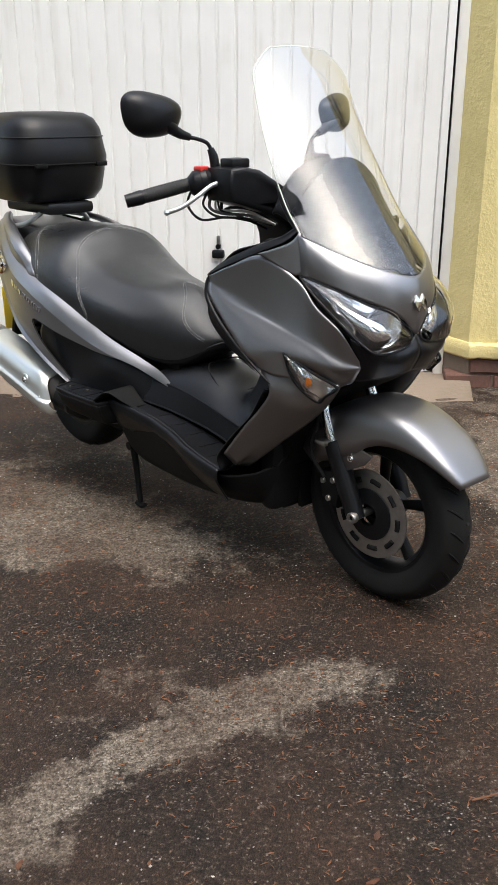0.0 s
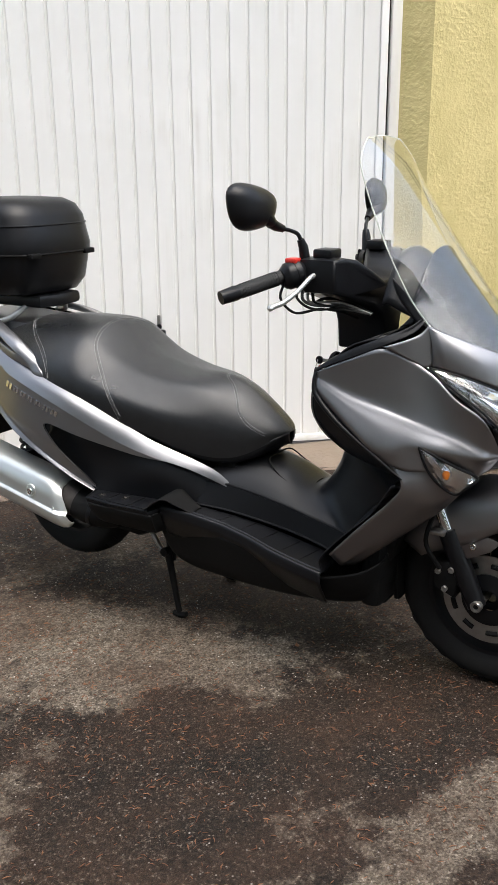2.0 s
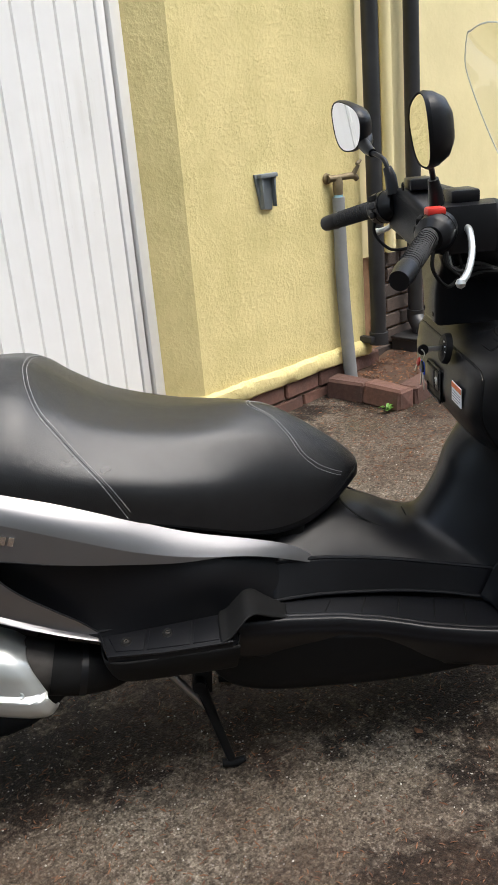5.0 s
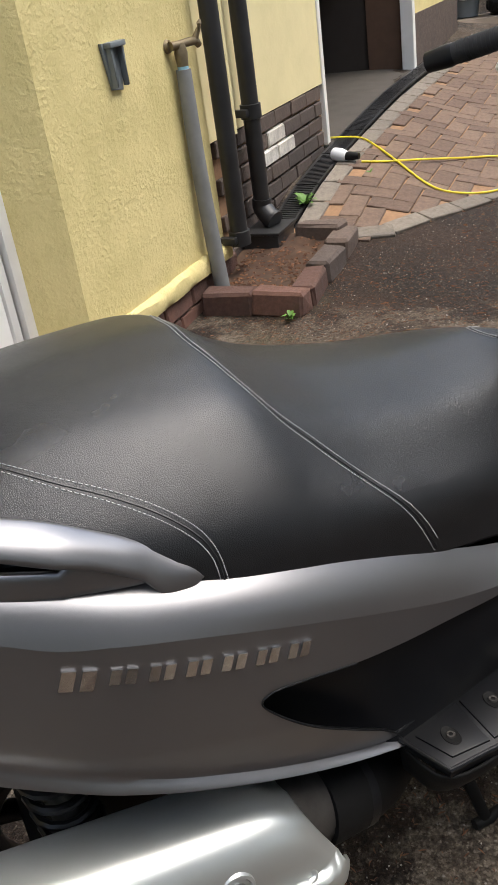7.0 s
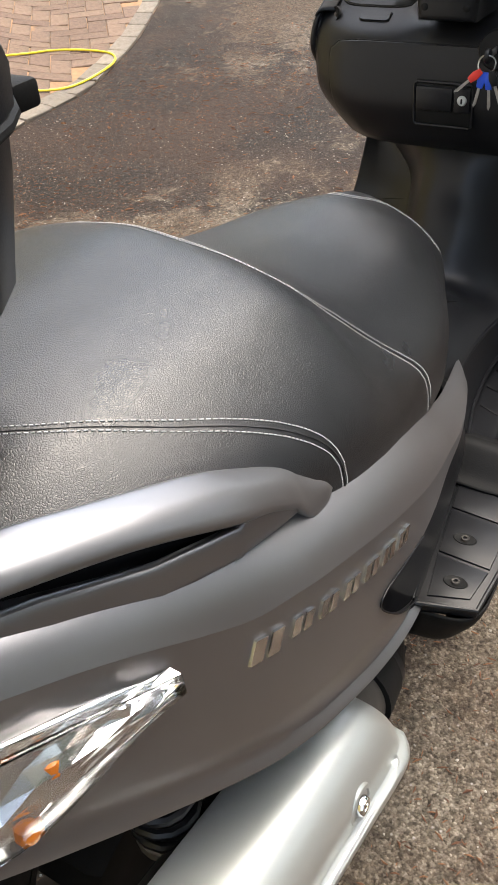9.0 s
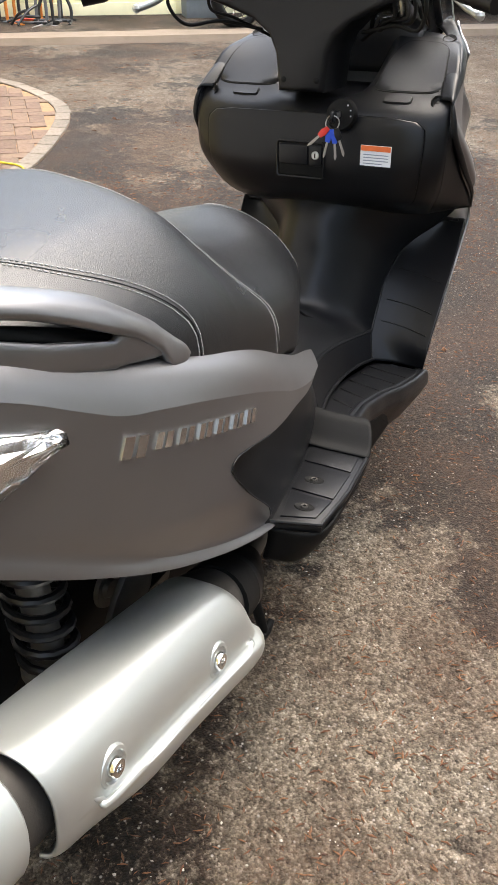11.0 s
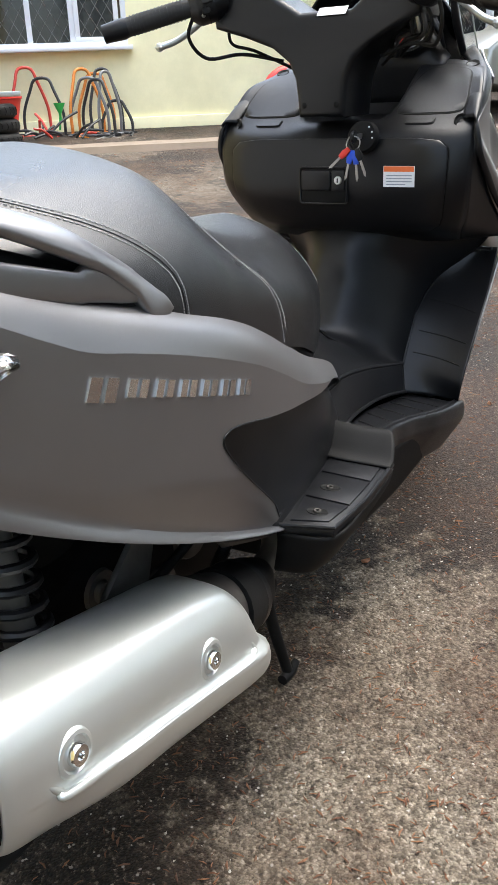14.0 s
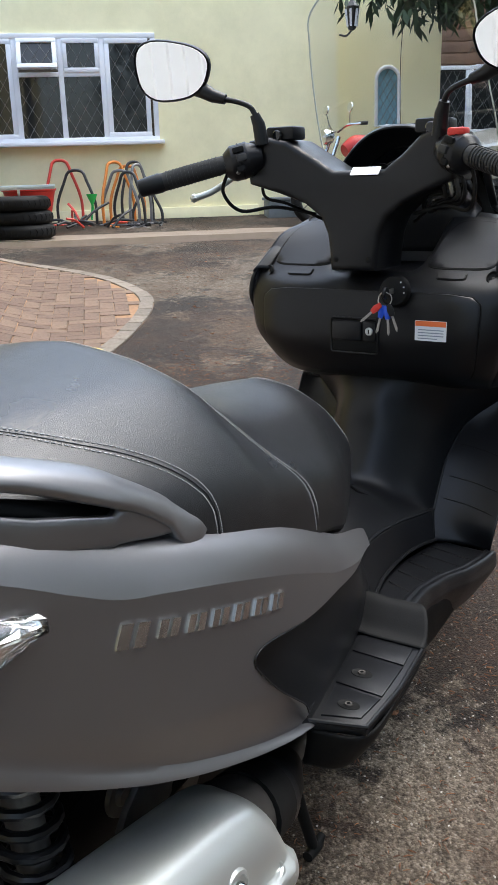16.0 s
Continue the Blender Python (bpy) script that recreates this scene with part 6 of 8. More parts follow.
# -- handlebar, controls and mirrors --
def bars():
    half = [(0.046, 0.884), (0.049, 0.92), (0.053, 0.950), (0.066, 0.980), (0.098, 1.006), (0.145, 1.026), (0.20, 1.044), (0.207, 1.085), (0.20, 1.122), (0.165, 1.127), (0.130, 1.120), (0.088, 1.089), (0.050, 1.064)]
    outline = half + [(-y, z) for y, z in half[::-1]]
    cover = prism_bm(outline, -0.450, -0.315, "x", 0.011, seg=3)
    for v in cover.verts:
        a = abs(v.co.y)
        arm = step(0.05, 0.20, a)
        front = (v.co.x + 0.45) / 0.135
        v.co.x += -0.034 * arm + (0.02 - 0.02 * front) * step(0.98, 1.07, v.co.z) * (1 - arm) - 0.03 * front * arm
    bmesh.ops.recalc_face_normals(cover, faces=cover.faces)
    col = part("handlebar_cover", cover, BLACK, scooter, "black moulded V-shaped handlebar cover")
    for y, z in ((0.047, 0.925), (-0.047, 0.925)):
        part("cover_screw", lathe_bm([(0.0, 0.001), (0.004, 0.001), (0.0055, 0.0)], 12, pose(-0.4505, y * 0.7, z - 0.02, 0, -90, 0)), DARK, col)
    part("rating_label", box_bm(-0.010, 0.010, -0.028, 0.028, 0, 0.0012), WHITEP, col, "small white label").matrix_basis = pose(-0.4285, -0.016, 1.0618, 0, -42, 0)
    for s in (-1, 1):
        f = lambda pts: flip(pts, s)
        part("grip", tube_bm(f([(-0.508, -0.235, 1.082), (-0.545, -0.30, 1.064), (-0.568, -0.338, 1.053)]), [0.0165, 0.0175, 0.017], 18), GRIP, col, "ribbed black rubber grip")
        for q in np.linspace(0.12, 0.92, 15):
            c = Vector((-0.508, -0.235, 1.082)).lerp(Vector((-0.568, -0.338, 1.053)), float(q))
            part("grip_rib", tube_bm(f([tuple(c), tuple(c + Vector((-0.0011, -0.0019, -0.0005)))]), 0.0183, 16), GRIP, col)
        part("bar_end", tube_bm(f([(-0.567, -0.336, 1.0535), (-0.572, -0.345, 1.051), (-0.591, -0.378, 1.042)]), [0.0165, 0.0188, 0.0165], 16), BLACK, col, "black bar-end weight")
        sw = part("switch_housing", tube_bm(f([(-0.470, -0.180, 1.094), (-0.478, -0.190, 1.092), (-0.482, -0.198, 1.090), (-0.4825, -0.1985, 1.0895), (-0.498, -0.225, 1.082), (-0.501, -0.229, 1.081), (-0.507, -0.238, 1.079)]), [0.022, 0.027, 0.031, 0.033, 0.033, 0.030, 0.021], 22), BLACK, col, "round black switch housing with buttons")
        d = Vector(f([(-0.0155, -0.0265, -0.0075)])[0]).normalized()
        mid = Vector(f([(-0.490, -0.2115, 1.086)])[0])
        out = Vector((-1, 0, 0))
        out = (out - d * out.dot(d)).normalized()
        up = out.cross(d)
        up = up if up.z > 0 else -up
        turn = Matrix((d, out, up)).transposed().to_4x4()
        for along, high, l, h, mat, name in ((0.0, 0.017, 0.011, 0.006, DARK, "switch_button"), (-0.003, 0.001, 0.010, 0.007, GRIP, "indicator_switch"), (0.003, -0.017, 0.008, 0.006, DARK, "horn_button")):
            at = mid + d * along + up * high + out * (0.033 ** 2 - high ** 2) ** 0.5
            part(name, box_bm(-l, l, -0.003, 0.005, -h, h, 0.003, m=Matrix.Translation(at) @ turn), mat, sw)
        part("housing_seam", tube_bm([mid + (out * math.cos(q) + up * math.sin(q)) * 0.0331 for q in np.linspace(0, 2 * math.pi, 33)[:-1]], 0.0009, 5, closed=True), DARK, sw)
        part("clamp_screw", lathe_bm([(0.0, 0.002), (0.003, 0.002), (0.004, 0.0)], 10, Matrix.Translation(mid + d * 0.010 - up * 0.022 + out * 0.025) @ (out - up * 0.8).to_track_quat("Z", "Y").to_matrix().to_4x4()), STEEL, sw)
        if s < 0:
            part("stop_switch", box_bm(-0.507, -0.476, -0.224, -0.194, 1.112, 1.126, 0.004), REDP, sw, "red engine stop switch")
        part("reservoir", box_bm(-0.455, -0.405, -0.178 if s < 0 else 0.118, -0.118 if s < 0 else 0.178, 1.122, 1.146, 0.005), BLACK, col, "black brake fluid reservoir with a lid")
        part("sight_glass", lathe_bm([(0, 0.002), (0.008, 0.002), (0.010, 0)], 16, pose(-0.462, -0.15 * (1 if s < 0 else -1), 1.13, 0, -90, 0)), GLOSS, col)
        lever = part("brake_lever", tube_bm(f([(-0.435, -0.195, 1.088), (-0.437, -0.225, 1.08), (-0.445, -0.262, 1.056), (-0.462, -0.298, 1.032), (-0.480, -0.325, 1.021)]), [0.007, 0.006, 0.0058, 0.006, 0.0065], 10, n=20), SILVER, col, "polished silver brake lever")
        part("lever_ball", lathe_bm([(0, 0.009), (0.006, 0.006), (0.0085, 0), (0.006, -0.006), (0, -0.009)], 14, Matrix.Translation(f([(-0.483, -0.329, 1.020)])[0])), SILVER, lever)
        part("cable", tube_bm(f([(-0.50, -0.235, 1.07), (-0.505, -0.245, 1.03), (-0.475, -0.225, 0.995), (-0.435, -0.17, 1.0), (-0.40, -0.10, 0.985)]), 0.0034, 8, n=30), DARK, col, "black control cable")
        part("cable", tube_bm(f([(-0.45, -0.19, 1.06), (-0.44, -0.19, 1.02), (-0.42, -0.15, 1.005), (-0.37, -0.09, 0.97)]), 0.003, 8, n=24), DARK, col)
        if s < 0:
            for q in range(4):
                part("cable", tube_bm([(-0.475 + 0.006 * q, -0.205 + 0.012 * q, 1.062), (-0.474 + 0.008 * q, -0.218 + 0.014 * q, 1.030 - 0.004 * q), (-0.440 + 0.004 * q, -0.200 + 0.013 * q, 1.004 + 0.007 * q), (-0.39, -0.150 + 0.010 * q, 1.000 + 0.006 * q), (-0.33, -0.110 + 0.006 * q, 0.985)], 0.0032 + 0.0008 * (q % 2), 8, n=26), (DARK, GRIP, STEEL, DARK)[q], col, "looped control cable")
        # mirror
        st = part("mirror", tube_bm(f([(-0.478, -0.172, 1.115), (-0.482, -0.176, 1.15), (-0.487, -0.182, 1.168)]), [0.0135, 0.012, 0.009], 14), BLACK, scooter, "black oval mirror on a jointed stem")
        part("stem", tube_bm(f([(-0.486, -0.180, 1.165), (-0.491, -0.190, 1.182), (-0.50, -0.215, 1.192), (-0.51, -0.24, 1.197)]), 0.005, 10, n=14), BLACK, st)
        part("boot", tube_bm(f([(-0.507, -0.232, 1.196), (-0.512, -0.255, 1.203), (-0.516, -0.274, 1.213)]), [0.009, 0.012, 0.014], 14), BLACK, st)
        m = pose(-0.545, 0.325 * s, 1.248, 0, 0, 0) @ pose(0, 0, 0, 0, -6, 14 if s > 0 else -4) @ pose(0, 0, 0, 5 * s, 0, 0)
        def oval(r, back, k=36):
            pts = []
            for i in range(k):
                a = 2 * math.pi * i / k
                c, si = math.cos(a), math.sin(a)
                d = (abs(c) ** 2.7 + abs(si) ** 2.7) ** (-1 / 2.7)
                pts.append(m @ Vector((back, r * (0.072 if s > 0 else 0.081) * c * d * (1 + 0.14 * si), r * 0.051 * si * d * (1 + 0.16 * c * s))))
            return pts
        rows = [oval(1.0, 0.0), oval(1.03, 0.006), oval(0.98, 0.018), oval(0.80, 0.034), oval(0.5, 0.044), oval(0.15, 0.047)]
        bm = grid_bm(rows, False, True)
        bm.faces.new(list(bm.verts)[-36:])
        sh = part("shell", bm, BLACK, st, "black mirror shell")
        bm = bmesh.new()
        bm.faces.new([bm.verts.new(tuple(q)) for q in oval(0.955, 0.001)])
        part("mirror_glass", bm, MIRROR, st, "mirror glass", smooth=False)
        part("mirror_neck", tube_bm([f([(-0.514, -0.268, 1.210)])[0], tuple(m @ Vector((0.024, -0.04 * s, -0.024))), tuple(m @ Vector((0.026, 0.0, 0.0)))], [0.012, 0.018, 0.018], 12, n=8), BLACK, st)

    for ob in scooter.children:
        if ob.name.split(".")[0] in ("handlebar_cover", "mirror"):
            ob.matrix_basis = Matrix.Translation((0, 0.012, -0.003))


bars()


# -- exhaust, engine, shock absorbers, stand --
def exhaust():
    ax = [(-1.22, -0.215, 0.325), (-1.30, -0.218, 0.345), (-1.45, -0.222, 0.375), (-1.62, -0.226, 0.408), (-1.77, -0.228, 0.438)]
    ex = part("exhaust", tube_bm(ax, [0.045, 0.056, 0.058, 0.058, 0.055], 28, n=18), IRON, scooter, "exhaust silencer under a silver heat shield")
    d = Vector((-0.215, -0.002, 0.0435)).normalized()
    up = Vector((0, 0, 1))
    up = (up - d * up.dot(d)).normalized()
    side = Vector((0, -1, 0))
    bolt_a = Vector((-1.379, -0.225, 0.371))

    def shield_ring(f, grow=1.0):
        out = []
        for a in np.linspace(radians(-78), radians(118), 91):
            h = 0.058 * math.sin(a) * grow if a > 0 else -0.080 * abs(math.sin(a)) ** 0.8 * grow
            w = 0.072 * max(-0.35, math.copysign(abs(math.cos(a)) ** (0.62 if a > 0 else 0.36), math.cos(a))) * grow
            if a < 0:
                w *= 1 + 0.09 * max(0, 1 - f * 2.5) * min(1, -2 * math.sin(a))
            w += 0.011 * step(0.0255, 0.031, -h) * (1 - step(0.83, 0.88, f))
            slant = -0.72 * h * (1 - f * 0.7)
            p = bolt_a + d * (-0.112 + f * 0.412 - slant)
            out.append(tuple(p + up * h + side * w))
        return out
    rows = [shield_ring(f, g) for f, g in ((-0.02, 0.70), (0.0, 0.80), (0.04, 0.93), (0.12, 0.99), (0.3, 1.0), (0.5, 1.0), (0.7, 1.0), (0.88, 0.99), (0.97, 0.95), (1.0, 0.90))]
    hs = shell("heat_shield", rows, SILVER, ex, "silver painted exhaust heat shield with two bolts", 60, 150, 0.004)
    # pressed step along the lower side, turning up at the front
    rib = [bolt_a + d * q + up * h + side * y for q, h, y in ((-0.070, -0.002, 0.0690), (-0.096, -0.020, 0.0705), (-0.092, -0.029, 0.0765), (-0.06, -0.031, 0.0785), (0.10, -0.031, 0.0785), (0.225, -0.031, 0.0780), (0.238, -0.026, 0.072), (0.262, -0.006, 0.0685))]
    part("pressed_rib", tube_bm(rib, [0.002, 0.004, 0.0045, 0.0045, 0.0045, 0.0045, 0.004, 0.002], 10, n=60), SILVER, hs, "pressed rib along the shield")
    for q in ((-1.379, -0.2945, 0.371), (-1.594, -0.2965, 0.4145)):
        m = Matrix.Translation(q) @ Vector((0, -1, 0.05)).to_track_quat("Z", "Y").to_matrix().to_4x4()
        part("bolt_dish", lathe_bm([(0.001, 0.002), (0.014, 0.002), (0.0175, 0.0062), (0.021, 0.0052), (0.0245, 0.000)], 26, m), SILVER, hs, "dished bolt seat")
        part("bolt", lathe_bm([(0.0, 0.008), (0.004, 0.008), (0.0045, 0.011), (0.0095, 0.011), (0.011, 0.008), (0.011, 0.0)], 18, m), CHROME, hs)
    part("end_cap", lathe_bm([(0.0, 0.0), (0.04, 0.0), (0.058, -0.008), (0.066, -0.03), (0.066, -0.062), (0.060, -0.068)], 28, Matrix.Translation(ax[-1]) @ d.to_track_quat("Z", "Y").to_matrix().to_4x4()), SILVER, ex)
    part("front_cone", tube_bm([(-1.245, -0.218, 0.332), (-1.19, -0.212, 0.318), (-1.14, -0.202, 0.306), (-1.10, -0.195, 0.302)], [0.053, 0.050, 0.041, 0.026], 24, n=10), DARK, ex, "black front cone of the silencer")
    part("clamp", tube_bm([(-1.195, -0.2125, 0.319), (-1.182, -0.2105, 0.316)], 0.0505, 24), BLACK, ex)
    part("header_pipe", tube_bm([(-1.12, -0.197, 0.303), (-1.03, -0.18, 0.295), (-0.97, -0.15, 0.30), (-0.90, -0.10, 0.31)], 0.019, 14, n=16), ALLOY, ex, "rusty header pipe")


exhaust()


def shock(s):
    a, b = Vector((-1.53, -0.155 * (1 if s < 0 else -1), 0.66)), Vector((-1.50, -0.165 * (1 if s < 0 else -1), 0.34))
    sh = part("shock_absorber", tube_bm([a, b], 0.018, 14), ALLOY, scooter, "rear shock absorber with a black coil spring")
    turns, pts = 8, []
    side = Vector((1, 0, 0))
    fw = Vector((0, 1, 0))
    for k in range(turns * 14 + 1):
        f = k / (turns * 14)
        p = a.lerp(b, 0.12 + 0.62 * f)
        ang = 2 * math.pi * turns * f
        pts.append(p + 0.031 * (math.cos(ang) * side + math.sin(ang) * fw))
    part("spring", tube_bm(pts, 0.0055, 8), BLACK, sh, "black coil spring")
    part("spring_seat", lathe_bm([(0.015, 0.0), (0.036, 0.0), (0.036, 0.012), (0.02, 0.022)], 20, Matrix.Translation(a.lerp(b, 0.78))), ALLOY, sh)
    part("lower_clevis", tube_bm([a.lerp(b, 0.78), b], [0.02, 0.024], 14), ALLOY, sh)


both(shock)

# block coloured near-black, so the shade under the bodywork is painted in
eng = part("engine", prism_bm([(-1.02, 0.40), (-1.0, 0.26), (-1.12, 0.20), (-1.38, 0.21), (-1.56, 0.25), (-1.56, 0.33), (-1.40, 0.40), (-1.20, 0.46)], -0.10, 0.16, "y", 0.02), DARK, scooter, "grimy engine and swing arm, shade under the bodywork put into the dark colour")
for q, r, l in (((-1.12, -0.11, 0.36), 0.045, 0.05), ((-1.20, -0.11, 0.31), 0.035, 0.05), ((-1.05, -0.12, 0.34), 0.028, 0.05), ((-1.32, -0.11, 0.37), 0.03, 0.06)):
    part("engine_boss", lathe_bm([(0, 0.0), (r * 0.4, 0.0), (r * 0.5, -0.006), (r * 0.9, -0.004), (r, -0.014), (r, -l)], 20, pose(*q, 90, 0, 0)), ALLOY, eng)
part("swing_plate", prism_bm([(-1.30, 0.44), (-1.36, 0.39), (-1.40, 0.33), (-1.35, 0.31), (-1.28, 0.36), (-1.26, 0.42)], -0.145, -0.135, "y", 0.003), ALLOY, eng)
part("oil_hose", tube_bm([(-1.02, -0.14, 0.40), (-1.08, -0.16, 0.38), (-1.12, -0.15, 0.33), (-1.10, -0.12, 0.28)], 0.009, 10, n=18), DARK, eng)
part("oil_hose", tube_bm([(-1.10, -0.15, 0.42), (-1.2, -0.16, 0.40), (-1.27, -0.14, 0.36), (-1.3, -0.11, 0.33)], 0.007, 10, n=18), DARK, eng)
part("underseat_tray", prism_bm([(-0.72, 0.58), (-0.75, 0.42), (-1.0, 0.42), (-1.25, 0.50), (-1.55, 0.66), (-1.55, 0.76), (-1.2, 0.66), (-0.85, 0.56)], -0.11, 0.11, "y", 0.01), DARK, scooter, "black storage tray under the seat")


def stand():
    st = part("centre_stand", tube_bm([(-0.975, -0.15, 0.20), (-0.975, 0.15, 0.20)], 0.014, 12), DARK, scooter, "black centre stand, down on the asphalt")
    for s in (-1, 1):
        zf = ground_z(*(SCOOT @ Vector((-0.92, 0.15 * s, 0))).xy)
        leg = part("leg", tube_bm([(-0.975, 0.13 * s, 0.205), (-0.955, 0.135 * s, 0.12), (-0.925, 0.145 * s, zf + 0.02)], [0.013, 0.0105, 0.0095], 12, n=8), DARK, st)
        part("foot", tube_bm([(-0.945, 0.146 * s, zf + 0.012), (-0.915, 0.146 * s, zf + 0.011), (-0.895, 0.147 * s, zf + 0.02)], [0.009, 0.0105, 0.007], 10), DARK, leg)
        part("gusset", prism_bm([(-0.985, 0.23), (-0.945, 0.23), (-0.95, 0.17), (-0.975, 0.16)], 0.118 * s, 0.126 * s, "y", 0.002), DARK, leg)
    part("return_spring", tube_bm([(-0.96, -0.115, 0.12), (-1.06, -0.11, 0.25)], 0.009, 10), STEEL, st)


stand()


# ---- house across the yard ----
WV0, WV1, WZ0, WZ1 = -1.94, 0.95, 1.48, 2.645
house = thing("house", "pale yellow rendered house with white leaded windows", "house", FRONT)
part("wall", box_bm(8.6, 8.9, -4.10, 7.0, 0.2, WZ0), PALE, house)
part("wall", box_bm(8.6, 8.9, -4.10, 7.0, WZ1, 3.4), PALE, house)
part("wall", box_bm(8.6, 8.9, -4.10, WV0, WZ0, WZ1), PALE, house)
part("wall", box_bm(8.6, 8.9, WV1, 7.0, WZ0, WZ1), PALE, house)
part("plinth", box_bm(8.55, 8.6, -3.1, 0.6, 0.40, 0.72, 0.012), PALE, house, "slightly proud rendered plinth")
AV, AZ0, AZ1, AW = -4.93, 1.62, 2.33, 0.155
part("wing_wall", box_bm(9.2, 9.5, -5.65, AV - AW, 0.2, 3.4), PALE, house)
part("wing_wall", box_bm(9.2, 9.5, AV + AW, -4.08, 0.2, 3.4), PALE, house)
part("wing_wall", box_bm(9.2, 9.5, AV - AW, AV + AW, 0.2, AZ0), PALE, house)
part("wing_wall", box_bm(9.2, 9.5, AV - AW, AV + AW, AZ1, 3.4), PALE, house)
part("return_wall", box_bm(8.9, 9.5, -4.10, -3.8, 0.2, 3.4), PALE, house)
# flat back with the room's shade painted in
part("room_back", box_bm(9.9, 9.95, -2.4, 1.4, 0.6, 3.0), DIMWALL, house, "back of the room behind the window, coloured dark for its shade")


def framed(parent, v0, v1, z0, z1, u, t=0.05, d=0.05):
    """A white sash of four bars."""
    f = part("frame", box_bm(u, u + d, v0, v1, z0, z0 + t, 0.006), UPVC, parent)
    part("rail", box_bm(u, u + d, v0, v1, z1 - t, z1, 0.006), UPVC, f)
    part("stile", box_bm(u, u + d, v0, v0 + t, z0 + t, z1 - t, 0.006), UPVC, f)
    part("stile", box_bm(u, u + d, v1 - t, v1, z0 + t, z1 - t, 0.006), UPVC, f)
    return f


def leaded(parent, v0, v1, z0, z1, u, step_v=0.13, step_z=0.21):
    """A dark pane with diamond leading."""
    p = part("pane", box_bm(u, u + 0.006, v0, v1, z0, z1), PANE, parent, "dark leaded pane", smooth=False)
    bm = bmesh.new()
    k = step_z / step_v
    for sgn in (-1, 1):
        c = -8.0
        while c < 8:
            pts = []
            for vv in np.linspace(v0, v1, 40):
                zz = z0 + sgn * k * (vv - v0) + c * step_z
                if z0 <= zz <= z1:
                    pts.append((u - 0.003, vv, zz))
            if len(pts) > 1:
                tube_bm([pts[0], pts[-1]], 0.0035, 4, bm, False)
            c += 1
    part("leading", bm, LEAD, p, "diamond lead strips")["kind"] = "stuff"


def house_window():
    w = thing("window_house", "white four-light window with diamond leaded panes", "window", FRONT, kind="structure")
    framed(w, WV0, WV1, WZ0, WZ1, 8.56, 0.055, 0.09)
    part("sill", box_bm(8.47, 8.62, WV0 - 0.05, WV1 + 0.05, WZ0 - 0.035, WZ0 + 0.01, 0.008), UPVC, w)
    lights = [(-1.885, -1.33), (-1.33, -0.86), (-0.86, -0.36), (-0.36, 0.30), (0.30, 0.895)]
    for k, (a, b) in enumerate(lights):
        part("mullion", box_bm(8.57, 8.64, b - 0.03, b + 0.03, WZ0 + 0.05, WZ1 - 0.05, 0.005), UPVC, w)
        if k in (1, 2):
            part("transom", box_bm(8.57, 8.64, a + 0.02, b - 0.02, 2.19, 2.24, 0.005), UPVC, w)
            leaded(w, a + 0.03, b - 0.03, WZ0 + 0.05, 2.20, 8.60)
            f = framed(w, a + 0.03, b - 0.03, 2.235, WZ1 - 0.055, 8.555, 0.05, 0.05)
            if k == 2:
                f.matrix_basis = Matrix.Translation((8.58, 0, WZ1 - 0.06)) @ Matrix.Rotation(radians(24), 4, "Y") @ Matrix.Translation((-8.58, 0, -(WZ1 - 0.06)))
            leaded(f, a + 0.08, b - 0.08, 2.285, WZ1 - 0.105, 8.58)
        else:
            f = framed(w, a + 0.03, b - 0.03, WZ0 + 0.05, WZ1 - 0.055, 8.56, 0.055, 0.05)
            leaded(f, a + 0.085, b - 0.085, WZ0 + 0.105, WZ1 - 0.11, 8.585)


house_window()


def arched_window():
    w = thing("window_arched", "small white arched window with blue leaded glass", "window", FRONT, kind="structure")
    mid = AZ1 - AW
    prof = [(AV + AW, AZ0)] + [(AV + AW * math.cos(a), mid + AW * math.sin(a)) for a in np.linspace(0, math.pi, 17)] + [(AV - AW, AZ0)]
    part("frame", tube_bm([(9.19, v, z) for v, z in prof + [(AV, AZ0)]], 0.024, 8, closed=True), UPVC, w)
    part("spandrel", prism_bm([(AV + AW, mid)] + [(AV + AW * math.cos(a), mid + AW * math.sin(a)) for a in np.linspace(0, math.pi, 17)][1:-1] + [(AV - AW, mid), (AV - AW - 0.001, AZ1 + 0.002), (AV + AW + 0.001, AZ1 + 0.002)], 9.2, 9.3, "x"), PALE, w, smooth=False)
    bm = prism_bm(prof, 9.215, 9.222, "x")
    pn = part("pane", bm, SKYPANE, w, "pale blue leaded glass", smooth=False)
    bm = bmesh.new()
    for c in np.arange(-6, 7, 1.0):
        for sgn in (-1, 1):
            pts = []
            for vv in np.linspace(AV - AW, AV + AW, 30):
                zz = 1.97 + sgn * 1.55 * (vv - AV) + c * 0.15
                top = mid + math.sqrt(max(0, AW ** 2 - (vv - AV) ** 2))
                if AZ0 <= zz <= top:
                    pts.append((9.211, vv, zz))
            if len(pts) > 1:
                tube_bm([pts[0], pts[-1]], 0.0045, 4, bm, False)
    part("leading", bm, LEAD, pn)["kind"] = "stuff"


arched_window()

